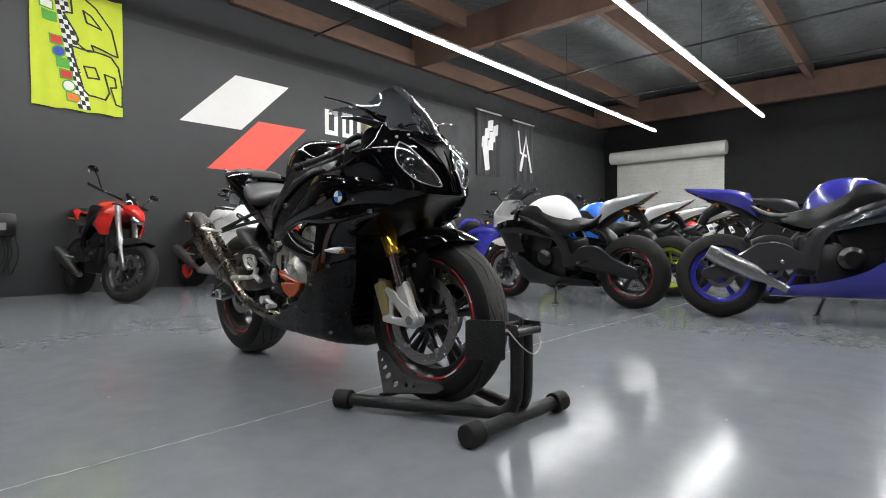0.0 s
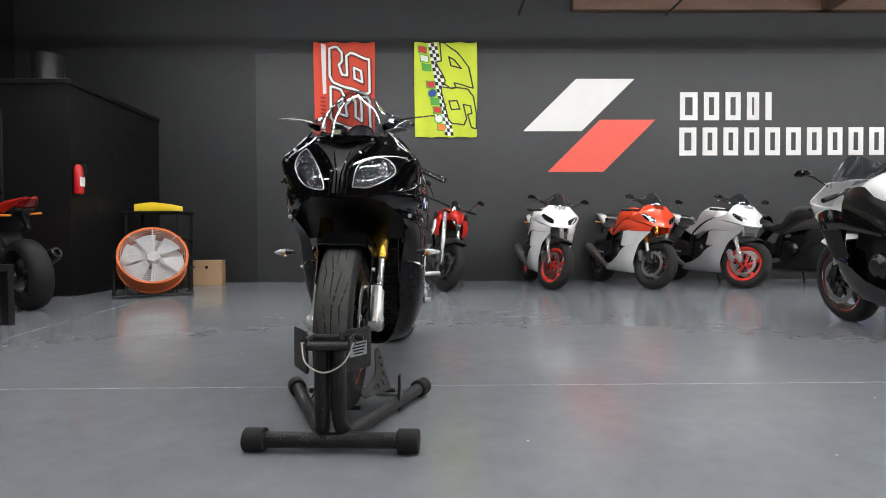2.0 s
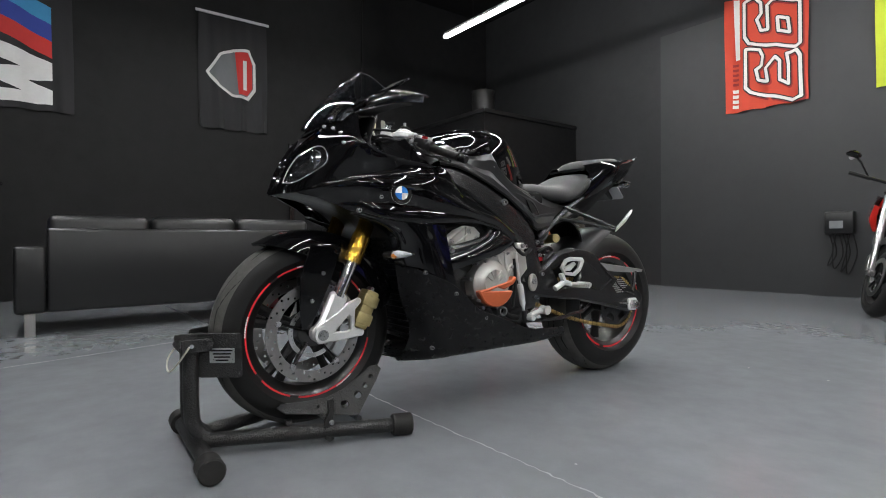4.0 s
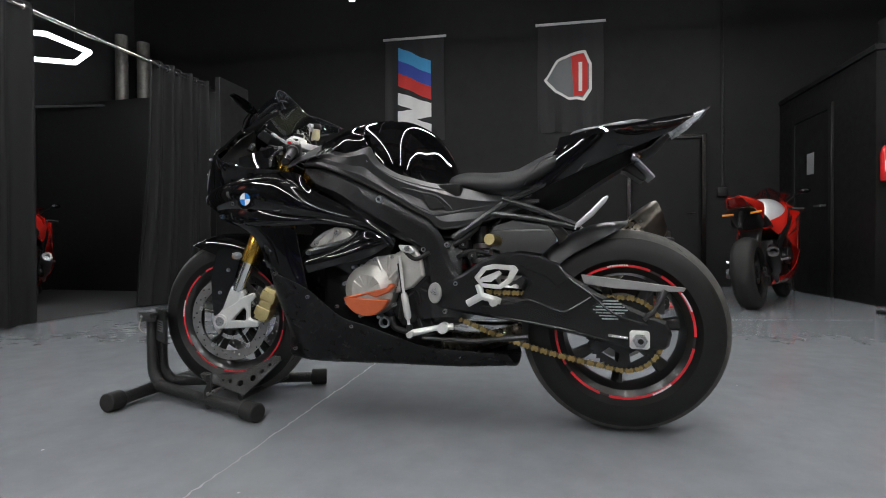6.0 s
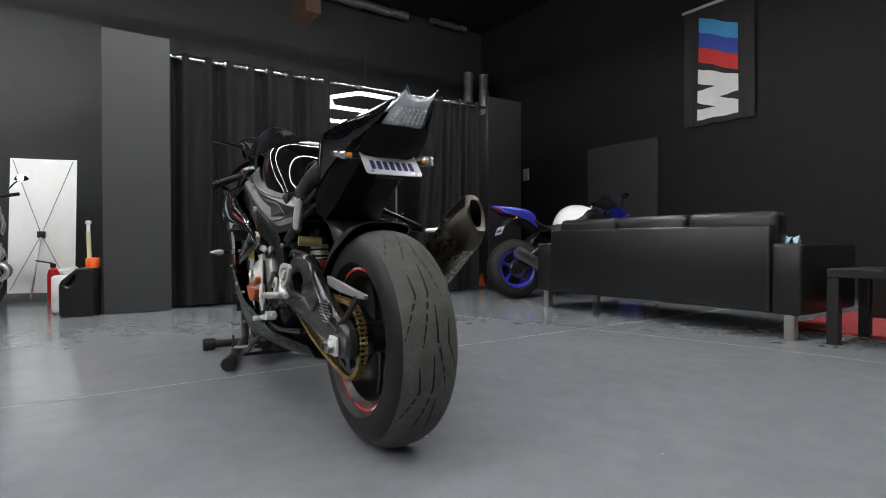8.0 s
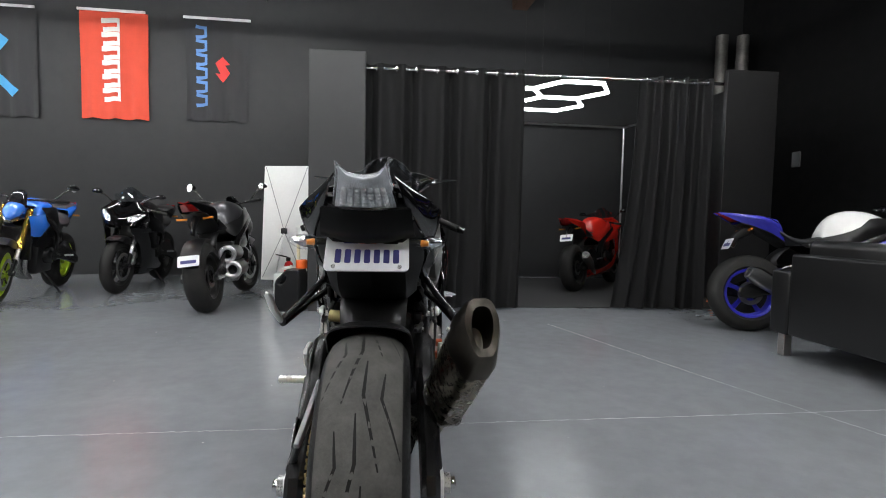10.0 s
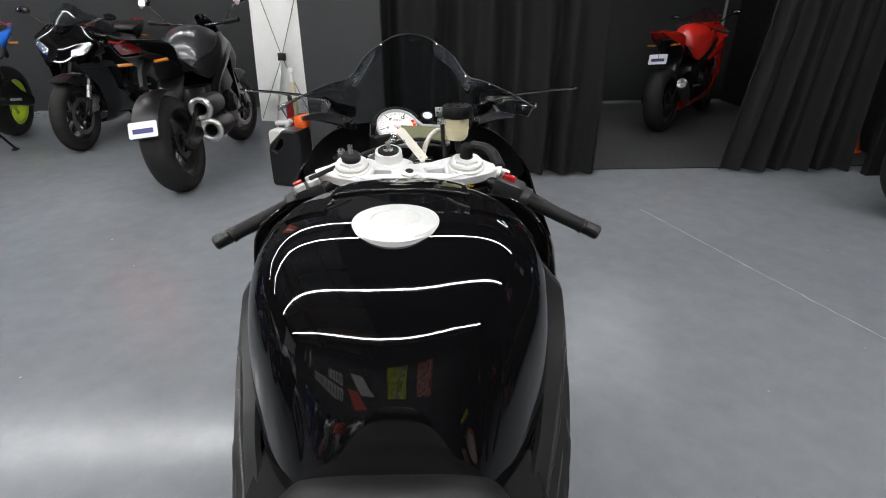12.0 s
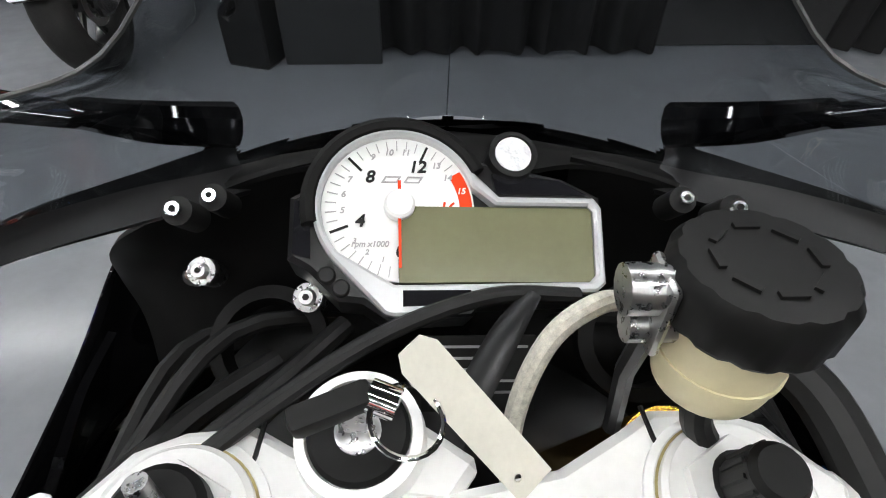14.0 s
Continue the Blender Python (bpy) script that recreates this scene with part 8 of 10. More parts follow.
def lettering(text, size, m, mat, parent, shear=0.0):
    cu = bpy.data.curves.new("lettering", "FONT")
    cu.body, cu.size, cu.align_x, cu.align_y, cu.shear, cu.extrude = text, size, "CENTER", "CENTER", shear, 0.0002
    cu.offset = size * 0.028
    tmp = bpy.data.objects.new("lettering", cu)
    me = bpy.data.meshes.new_from_object(tmp)
    bpy.data.objects.remove(tmp)
    bpy.data.curves.remove(cu)
    me.transform(m)
    me.materials.append(mat)
    ob = new("lettering", me)
    ob.parent = parent
    return ob


for n, r, sz, mt in ((0, 0.026, 0.010, PRINT), (4, 0.024, 0.010, PRINT), (8, 0.024, 0.010, PRINT), (12, 0.026, 0.010, PRINT), (16, 0.027, 0.009, ORANGERED), (1, 0.032, 0.004, PRINTGREY), (2, 0.032, 0.004, PRINTGREY), (3, 0.032, 0.004, PRINTGREY), (5, 0.032, 0.005, PRINTGREY), (6, 0.032, 0.005, PRINTGREY), (7, 0.032, 0.005, PRINTGREY), (9, 0.033, 0.005, PRINTGREY), (10, 0.033, 0.005, PRINTGREY), (11, 0.033, 0.005, PRINTGREY), (13, 0.033, 0.005, PRINTGREY), (14, 0.033, 0.005, PRINTGREY), (15, 0.037, 0.005, WHITE)):
    a = REV0 + REVSTEP * n
    lettering(str(n), sz, DM @ Matrix.Translation((D0[0] + math.cos(a) * r * (0.98), D0[1] + math.sin(a) * r, 0.0012)), mt, dial, 0.2)
lettering("rpm x1000", 0.0045, DM @ Matrix.Translation((D0[0] - 0.016, D0[1] - 0.022, 0.0012)), PRINTGREY, dial, 0.2)
bm = bmesh.new()
plate(bm, [(D0[0] - 0.0007, D0[1] - 0.036), (D0[0] + 0.0007, D0[1] - 0.036), (D0[0] + 0.0009, D0[1] + 0.014), (D0[0] - 0.0009, D0[1] + 0.014)], 0.001, DM @ Matrix.Translation((0, 0, 0.0045)))
needle = part("needle", bm, ORANGERED, dial)
bm = bmesh.new()
loft(bm, [[on_dial(2 * math.pi * k / 24, r, z) for k in range(24)] for r, z in ((0.0085, 0.0), (0.0085, 0.006), (0.007, 0.0075))])
part("needle_hub", bm, DIALWHITE, dial)
bm = bmesh.new()
loft(bm, [[DM @ V(0.0165 + math.cos(2 * math.pi * k / 24) * r, 0.0415 + math.sin(2 * math.pi * k / 24) * r, z) for k in range(24)] for r, z in ((0.014, -0.02), (0.0145, 0.004), (0.0115, 0.005), (0.011, 0.002))])
shift = part("shift_light", bm, PRINT, dash)
bm = bmesh.new()
plate(bm, ring_pts(0.0108, 20, 0.0165, 0.0415), 0.001, DM @ Matrix.Translation((0, 0, 0.0035)))
part("light_lens", bm, LAMPPALE, shift)
# two round buttons, and a pale slanted emblem printed on the dial
for u, v in ((-0.0888, -0.0292), (-0.0811, -0.0362)):
    bm = bmesh.new()
    loft(bm, [[DM @ V(u + math.cos(2 * math.pi * k / 20) * r, v + math.sin(2 * math.pi * k / 20) * r, z) for k in range(20)] for r, z in ((0.0048, -0.006), (0.0048, -0.002), (0.0038, -0.001))])
    part("button", bm, TYREWALL, dash)
for u in (-0.060, -0.0475):
    bm = bmesh.new()
    plate(bm, [(u, 0.0235), (u + 0.009, 0.0235), (u + 0.0115, 0.0275), (u + 0.0025, 0.0275)], 0.0004, DM @ Matrix.Translation((0, 0, 0.0002)), holes=[[(u + 0.0018, 0.0243), (u + 0.0085, 0.0243), (u + 0.0098, 0.0267), (u + 0.003, 0.0267)]])
    part("emblem", bm, PRINTGREY, dial)
# inner cowl: dark walls left and right of the instruments, wings under the screen, bolts
for s in (1, -1):
    bm = sheet(skin([
        [(1.305, 0.070 * s, 1.012), (1.280, 0.115 * s, 1.012), (1.256, 0.165 * s, 1.000), (1.285, 0.214 * s, 0.955), (1.325, 0.248 * s, 0.895)],
        [(1.305, 0.070 * s, 0.965), (1.290, 0.110 * s, 0.965), (1.276, 0.150 * s, 0.955), (1.285, 0.190 * s, 0.925), (1.300, 0.226 * s, 0.870)],
        [(1.290, 0.050 * s, 0.895), (1.280, 0.090 * s, 0.895), (1.268, 0.130 * s, 0.890), (1.256, 0.170 * s, 0.872), (1.245, 0.200 * s, 0.835)],
    ], 18, 12), 0.004, False, (-1, 0, 1))
    part("inner_cowl", bm, INNER, hero)
    bm = sheet(skin([
        [(1.412, 0.0, 0.970), (1.395, 0.05 * s, 0.974), (1.366, 0.10 * s, 0.980), (1.335, 0.142 * s, 0.990), (1.312, 0.162 * s, 0.998)],
        [(1.350, 0.0, 0.996), (1.345, 0.04 * s, 0.998), (1.325, 0.08 * s, 1.004), (1.295, 0.120 * s, 1.010), (1.262, 0.160 * s, 1.004)],
        [(1.305, 0.0, 1.000), (1.305, 0.04 * s, 1.002), (1.300, 0.075 * s, 1.010), (1.280, 0.115 * s, 1.012), (1.256, 0.165 * s, 1.000)],
    ], 16, 8), 0.003, False, (0, 0, 1))
    part("dash_shelf", bm, INNER, hero)
    bm = sheet(skin([
        [(1.318, 0.130 * s, 1.016), (1.262, 0.147 * s, 1.034), (1.198, 0.170 * s, 1.052), (1.135, 0.188 * s, 1.058)],
        [(1.305, 0.126 * s, 1.010), (1.247, 0.147 * s, 1.028), (1.190, 0.171 * s, 1.047), (1.134, 0.188 * s, 1.056)],
        [(1.285, 0.112 * s, 1.004), (1.235, 0.142 * s, 1.022), (1.182, 0.170 * s, 1.042), (1.133, 0.186 * s, 1.054)],
    ], 18, 8), 0.004, False, (-1, 0, 1))
    part("screen_wing", bm, MATTE, hero)
    bm = sheet(skin([
        [(1.268, 0.229 * s, 0.900), (1.21, 0.212 * s, 0.920), (1.159, 0.190 * s, 0.939)],
        [(1.262, 0.240 * s, 0.875), (1.20, 0.226 * s, 0.890), (1.140, 0.206 * s, 0.905)],
        [(1.255, 0.250 * s, 0.845), (1.19, 0.240 * s, 0.855), (1.120, 0.222 * s, 0.868)],
    ], 12, 8), 0.005, False, (0, s, 0.3))
    part("inner_side_panel", bm, GLOSS, hero)
    # round intake seen under the instruments, with its collar
    bm = bmesh.new()
    lathe(bm, [(0.030, 0.0), (0.034, 0.004), (0.034, 0.016), (0.026, 0.018), (0.024, 0.004)], "z", (0, 0, 0), 28)
    bmesh.ops.transform(bm, matrix=Matrix.Translation((1.235, 0.105 * s, 0.925)) @ Matrix.Rotation(radians(-35), 4, "Y"), verts=bm.verts[:])
    part("intake_collar", bm, INNER, hero)
for p in ((1.263, 0.149, 0.960), (1.243, 0.083, 0.958), (1.226, 0.127, 1.033), (1.246, 0.119, 1.026), (1.226, -0.127, 1.033), (1.246, -0.113, 1.024), (1.275, 0.162, 0.945)):
    q0 = Vector(p)
    n = V(-0.66, 0, 0.75)
    r = 0.0068 if p[1] in (0.149, 0.083) else 0.0055
    bm = bmesh.new()
    cyl(bm, q0 - n * 0.022, q0 - n * 0.001, r * 1.25, seg=16)
    bt = part("bolt", bm, STEEL if r > 0.006 else PRINT, hero)
    bm = bmesh.new()
    cyl(bm, q0 - n * 0.001, q0 + n * 0.004, r * 0.75, r * 0.6, seg=14)
    hd = part("bolt_head", bm, CHROME if r < 0.006 else ALU, bt)
    bm = bmesh.new()
    cyl(bm, q0 + n * 0.0035, q0 + n * 0.0045, r * 0.3, seg=6)
    part("bolt_socket", bm, PRINT, bt)
bm = bmesh.new()
m = Matrix.Translation((1.200, -0.012, 0.945)) @ Matrix.Rotation(radians(-50), 4, "Y") @ Matrix(((0, 1, 0, 0), (-1, 0, 0, 0), (0, 0, 1, 0), (0, 0, 0, 1)))
plate(bm, [(-0.03, -0.02), (0.03, -0.02), (0.03, 0.02), (-0.03, 0.02)], 0.0015, m)
nt_plate = part("notice_plate", bm, PRINT, hero, "small black notice plate with pale lines")
for k in range(6):
    bm = bmesh.new()
    box(bm, (-0.026, 0.0135 - k * 0.006, 0.0006), (0.026 - 0.009 * (k % 3), 0.0148 - k * 0.006, 0.0014), m)
    part("bar", bm, PRINTGREY, nt_plate)
for s in (1, -1):
    bm = bmesh.new()
    sweep(bm, [(1.28, s * 0.02, 0.915), (1.25, s * 0.10, 0.90), (1.21, s * 0.15, 0.87)], [0.022, 0.026, 0.02], 12, smooth=10)
    part("air_duct", bm, INNER, hero)
# tank cap, air vents and carbon covers
bm = bmesh.new()
TC = V(0.728, 0.0, 1.0195)
lathe(bm, [(0.0, 0.0085), (0.026, 0.0085), (0.0265, 0.0075), (0.028, 0.0075), (0.0285, 0.0085), (0.044, 0.0085), (0.0485, 0.0072), (0.0512, 0.003), (0.0512, -0.016)], "z", TC, 64, close=False)
capo = part("fuel_cap", bm, ALUWHITE, hero, "pale aluminium fuel cap")
for s in (1, -1):
    for k in range(4):
        bm = bmesh.new()
        sweep(bm, [(0.985 - k * 0.018, s * 0.213, 0.903 + 0.002 * k), (0.968 - k * 0.018, s * 0.205, 0.918 + 0.003 * k)], [0.006, 0.004], 6, flat=0.5)
        part("vent_slat", bm, MATTE, hero)
for s in (1, -1):
    b = bolt(hero, (1.04, s * 0.192, 0.908), 0.008, s)
# slim mirrors, turned out like blades
for s in (1, -1):
    bm = bmesh.new()
    sweep(bm, [(1.31, s * 0.125, 1.03), (1.285, s * 0.155, 1.045), (1.255, s * 0.172, 1.066)], [0.013, 0.011, 0.007], 10, smooth=10)
    st = part("mirror_stalk", bm, GLOSS, hero)
    bm = bmesh.new()
    loft(bm, [[V(x + c * ch, s * y, z - c * ch * 0.20 + th) for c, th in ((0.5, 0), (0.2, 0.0025), (-0.3, 0.0025), (-0.5, 0), (-0.3, -0.0025), (0.2, -0.0025))] for x, y, z, ch in ((1.25, 0.165, 1.066, 0.03), (1.244, 0.21, 1.077, 0.042), (1.235, 0.27, 1.085, 0.040), (1.227, 0.320, 1.090, 0.022))])
    mirror = part("mirror", bm, GLOSS, st, "slim black winglet mirror")
# seat strap and tail emblem
bm = bmesh.new()
plate(bm, ring_pts(0.02, 20, 0.0, 0.0, 0.012), 0.002, Matrix.Translation((-0.03, 0, 0.9975)) @ Matrix.Rotation(radians(6), 4, "Y"))
part("seat_emblem", bm, TYREWALL, hero)

# ---- wheel chock ----
chock = thing("wheel_chock", BIKE_AT, "black steel motorcycle wheel chock gripping the front tyre", "wheel chock")
ZT = 0.036
bm = bmesh.new()
sweep(bm, [(1.775, -0.19, ZT), (1.770, 0.262, ZT)], 0.0235, 16)
part("cross_tube", bm, CHOCKM, chock)
for y0, y1 in ((-0.218, -0.155), (0.228, 0.290)):
    bm = bmesh.new()
    sweep(bm, [(1.775, y0, ZT), (1.775, y0 + 0.004, ZT), (1.775, y1 - 0.004, ZT), (1.775, y1, ZT)], [0.030, 0.034, 0.034, 0.030], 20)
    part("end_cap", bm, RUBBER, chock)
for s in (1, -1):
    bm = bmesh.new()
    sweep(bm, [(1.785, 0.037 + s * 0.0245, 0.315), (1.785, 0.037 + s * 0.0245, 0.145), (1.776, 0.037 + s * 0.026, 0.088), (1.745, 0.036 + s * 0.036, 0.052), (1.70, 0.034 + s * 0.056, 0.046), (1.20, 0.002 + s * 0.250, 0.036)], 0.0215, 16, smooth=40)
    rail = part("bent_rail", bm, CHOCKM, chock)
    bm = bmesh.new()
    d = (V(1.20, 0.002 + s * 0.250, 0.036) - V(1.70, 0.034 + s * 0.056, 0.046)).normalized()
    e = V(1.215, 0.002 + s * 0.244, 0.036)
    sweep(bm, [e - d * 0.03, e - d * 0.026, e + d * 0.03, e + d * 0.034], [0.029, 0.033, 0.033, 0.028], 20)
    part("end_cap", bm, RUBBER, rail)
    # cradle side plate with lightening holes
    # its foot stands out beside the rail, its top leans in to the tyre
    bm = bmesh.new()
    c0, fr, tp = V(1.312, s * 0.143, 0.054), V(1.543, s * 0.086, 0.090), V(1.200, s * 0.074, 0.188)
    ex = (fr - c0).normalized()
    ez = ((tp - c0) - ex * (tp - c0).dot(ex)).normalized()
    ey = ez.cross(ex)
    m = Matrix.Translation(c0) @ Matrix((ex, ey, ez)).transposed().to_4x4() @ SIDE
    plate(bm, [(0.0, 0.0), (0.225, -0.004), (0.252, 0.012), (0.240, 0.026), (0.175, 0.036), (0.105, 0.052), (0.050, 0.084), (0.0, 0.130), (-0.036, 0.166), (-0.062, 0.172), (-0.076, 0.160), (-0.060, 0.120), (-0.010, 0.020)], 0.006, m, 0.001,
          holes=[ring_pts(r, 12, x, z) for x, z, r in ((0.045, 0.034, 0.0125), (0.003, 0.066, 0.012), (-0.021, 0.099, 0.009), (-0.040, 0.130, 0.007), (0.094, 0.027, 0.008), (0.128, 0.022, 0.005))])
    part("cradle_plate", bm, CHOCKM, chock)
    # tyre clamp plate
    bm = bmesh.new()
    m = Matrix.Translation((1.715 if s > 0 else 1.722, 0.096 if s > 0 else -0.066, 0.287)) @ Matrix.Rotation(radians(-34 * s), 4, "Z") @ SIDE
    plate(bm, round_rect(0.125, 0.125, 0.01), 0.006, m, 0.001)
    cp = part("clamp_plate", bm, CHOCKM, chock)
    if s > 0:
        bm = bmesh.new()
        m2 = m @ Matrix.Translation((-0.008, 0.0, -0.004))
        plate(bm, round_rect(0.07, 0.042, 0.002, 2), 0.0015, m2)
        lb = part("maker_label", bm, ALU, cp, "small metal maker label with bars")
        for k in range(4):
            bm = bmesh.new()
            box(bm, (-0.03 + 0.004 * k, 0.012 - 0.009 * k, -0.0016), (0.03 - 0.004 * k, 0.016 - 0.009 * k, -0.0010), m2)
            part("bar", bm, PRINT, lb)
bm = bmesh.new()
cyl(bm, (1.318, -0.16, 0.050), (1.318, 0.16, 0.050), 0.010, seg=12)
part("cradle_bar", bm, CHOCKM, chock)
bm = bmesh.new()
box(bm, (1.50, -0.07, 0.04), (1.52, 0.07, 0.055), bevel=0.003)
part("cradle_floor", bm, CHOCKM, chock)
bm = bmesh.new()
for y in (-0.024, 0.098):
    box(bm, (1.735, y - 0.004, 0.302), (1.815, y + 0.004, 0.338), bevel=0.002, seg=1)
box(bm, (1.745, -0.02, 0.308), (1.80, 0.094, 0.318), bevel=0.003, seg=1)
cyl(bm, (1.808, -0.022, 0.312), (1.808, 0.096, 0.312), 0.012, seg=12)
cyl(bm, (1.745, -0.05, 0.327), (1.745, 0.125, 0.327), 0.009, seg=12)
part("head_bracket", bm, CHOCKM, chock)
bm = bmesh.new()
cyl(bm, (1.790, -0.045, 0.322), (1.790, 0.112, 0.322), 0.006, seg=10)
part("lock_pin", bm, CHROME, chock)
bm = bmesh.new()
sweep(bm, [(1.795, 0.108, 0.320), (1.825, 0.085, 0.270), (1.838, 0.032, 0.246), (1.832, -0.020, 0.272), (1.795, -0.042, 0.320)], 0.0025, 6, smooth=30)
part("safety_wire", bm, HOSE, chock)
bm = bmesh.new()
plate(bm, [(1.415, 0.140), (1.436, 0.134), (1.432, 0.100), (1.446, 0.072), (1.442, 0.02), (1.428, 0.008), (1.416, 0.016), (1.420, 0.065), (1.412, 0.100)], 0.010, at_y(0.190), 0.002)
part("release_lever", bm, CHOCKM, chock)
bm = bmesh.new()
cyl(bm, (1.424, 0.09, 0.068), (1.424, 0.200, 0.068), 0.007, seg=10)
part("lever_pin", bm, STEEL, chock)
# pale bolts on the tank's front shroud
for s in (1, -1):
    bm = bmesh.new()
    cyl(bm, (0.769, s * 0.098, 0.99), (0.769, s * 0.099, 1.018), 0.0075, 0.0065, seg=16)
    part("tank_bolt", bm, ALUWHITE, hero)
# air box filling the space under the tank
bm = bmesh.new()
box(bm, (0.50, -0.158, 0.71), (0.86, 0.158, 0.80), bevel=0.02)
part("air_box", bm, INNER, hero)

# ---- the parked motorcycles ----
STEERED = ("front_wheel", "fork_upper_tube", "fork_stanchion", "fork_foot", "brake_caliper", "front_fender", "handlebar", "mirror_arm", "head_lamp", "top_yoke")


def parked(name_label, at, heading, c, wheels=BLKWHEEL, fork=None, naked=False, lean=6.0, steer=0.0, anchor="rear", tape=None, group="parked motorcycles", scale=1.0, exhaust=STEEL, twin=False, plate_on=True, screen=True):
    """A parked bike; at is where its front or rear tyre meets the floor, heading the way it points."""
    h = Vector(heading).normalized()
    p = Vector((*at, 0)) - V(h.x, h.y, 0) * (FX * scale if anchor == "front" else 0)
    m = Matrix.Translation(p) @ Matrix.Rotation(math.atan2(h.y, h.x), 4, "Z") @ Matrix.Rotation(radians(-lean), 4, "X") @ Matrix.Scale(scale, 4)
    bike = thing("motorcycle", m, name_label, "motorcycle", group)
    col = dict(cowl=GLOSS, side=GLOSS, side2=GLOSS, belly=MATTE, frame=FRAMEBLK, cover=MATTE, tank=GLOSS, tail=GLOSS)
    col.update(c)
    g = body_panels(bike, col, False, not naked)
    front_fender(bike, col.get("fender", MATTE), False)
    wheel(bike, "front_wheel", FX, FR, FR, 0.12, 0.09, 5, wheels, False, 0.155, (0.062, -0.062), 0.3, tape)
    wheel(bike, "rear_wheel", 0, RR, RR, 0.185, 0.14, 5, wheels, False, 0.10, (-0.065,), 0.1, tape)
    for s in (1, -1):
        fork_leg(bike, s, fork or (FRAMEBLK, STEEL, FRAMEBLK), False)
        caliper(bike, s, STEEL)
    engine(bike, False)
    swingarm(bike, col["frame"], False)
    for s in (1, -1):
        a, b = (V(1.12, s * 0.11, 0.95), V(1.04, s * 0.34, 0.90)) if not naked else (V(1.12, s * 0.05, 1.02), V(1.03, s * 0.39, 1.06))
        bm = bmesh.new()
        sweep(bm, [a, a.lerp(b, 0.5), b], [0.011, 0.012, 0.015], 8)
        hb = part("handlebar", bm, FRAMEBLK, bike)
        bm = bmesh.new()
        sweep(bm, [a.lerp(b, 0.55), b], 0.017, 8)
        part("grip", bm, TYREWALL, hb)
        bm = bmesh.new()
        if naked:
            q0, q1 = a.lerp(b, 0.6), V(1.06, s * 0.40, 1.20)
        else:
            q0, q1 = V(1.33, s * 0.13, 1.0), V(1.26, s * 0.32, 1.10)
        sweep(bm, [q0, q0.lerp(q1, 0.6) + V(0, 0, 0.015), q1], 0.007, 6)
        st = part("mirror_arm", bm, FRAMEBLK, bike)
        bm = bmesh.new()
        sweep(bm, [q1 + V(0, -0.045 * s, -0.003), q1 + V(0, -0.02 * s, 0.006), q1 + V(0, 0.03 * s, 0.008), q1 + V(0, 0.06 * s, 0)], [0.01, 0.03, 0.032, 0.012], 10, flat=0.9, smooth=8)
        mr = part("mirror", bm, GLOSS, st)
        if naked:
            bm = bmesh.new()
            plate(bm, ring_pts(0.042, 18, 0, 0, 0.026), 0.002, Matrix.Translation(q1 + V(-0.031, 0.008 * s, 0.004)) @ Matrix.Rotation(radians(-72), 4, "Y"))
            part("mirror_glass", bm, CHROME, mr)
        if not naked:
            lens_patch(bike, g, s, [(0.22, 0.12), (0.42, 0.16), (0.60, 0.36), (0.56, 0.48), (0.38, 0.40), (0.22, 0.28)], col.get("lamp", DARKGLASS), CLEAR, rings=3)
        bm = bmesh.new()
        cyl(bm, (0.40, s * 0.19, 0.42), (0.39, s * 0.27, 0.43), 0.011, seg=8)
        part("footrest", bm, STEEL, bike)
        bm = bmesh.new()
        cyl(bm, (-0.02, s * 0.07, 0.86), (-0.03, s * 0.16, 0.865), 0.010, seg=8)
        part("turn_signal", bm, AMBER if s > 0 else AMBER, bike)
    if naked:
        bm = bmesh.new()
        sweep(bm, [(1.16, 0, 0.95), (1.24, 0, 0.93), (1.33, 0, 0.88), (1.40, 0, 0.825)], [0.05, 0.085, 0.075, 0.022], 14, flat=0.8, smooth=12)
        hl = part("head_lamp", bm, col["cowl"], bike)
        bm = bmesh.new()
        sweep(bm, [(1.33, 0, 0.835), (1.385, 0, 0.80)], [0.07, 0.03], 14, flat=0.6)
        part("lens", bm, REFLECTOR, hl)
        bm = sheet(skin([[(1.28, 0, 0.985), (1.27, 0.05, 0.98), (1.24, 0.09, 0.96)], [(1.22, 0, 1.06), (1.215, 0.045, 1.055), (1.20, 0.075, 1.03)], [(1.15, 0, 1.11), (1.15, 0.03, 1.105), (1.145, 0.055, 1.085)]], 8, 8), 0.004, True, (1, 0, 1))
        part("fly_screen", bm, DARKGLASS, hl)
        for s in (1, -1):
            bm = sheet(skin([
                [(1.24, s * 0.13, 0.86), (1.10, s * 0.20, 0.88), (0.95, s * 0.21, 0.87)],
                [(1.22, s * 0.15, 0.76), (1.10, s * 0.225, 0.76), (0.97, s * 0.22, 0.76)],
                [(1.17, s * 0.14, 0.66), (1.10, s * 0.19, 0.66), (1.02, s * 0.19, 0.68)],
            ], 8, 6), 0.005, False, (0, s, 0))
            part("radiator_shroud", bm, col["side"], bike)
        bm = bmesh.new()
        box(bm, (1.13, -0.15, 0.42), (1.17, 0.15, 0.74), bevel=0.008, seg=1)
        part("radiator", bm, FRAMEBLK, bike)
        bm = bmesh.new()
        for k in range(4):
            y = (k - 1.5) * 0.06
            sweep(bm, [(1.02, y, 0.58), (1.10, y, 0.48), (1.05, y * 0.8, 0.30), (0.85, y * 0.5, 0.20)], 0.021, 8, smooth=10)
        part("exhaust_header", bm, col.get("header", STEEL), bike)
    elif screen:
        windscreen(bike, SMOKE, False)
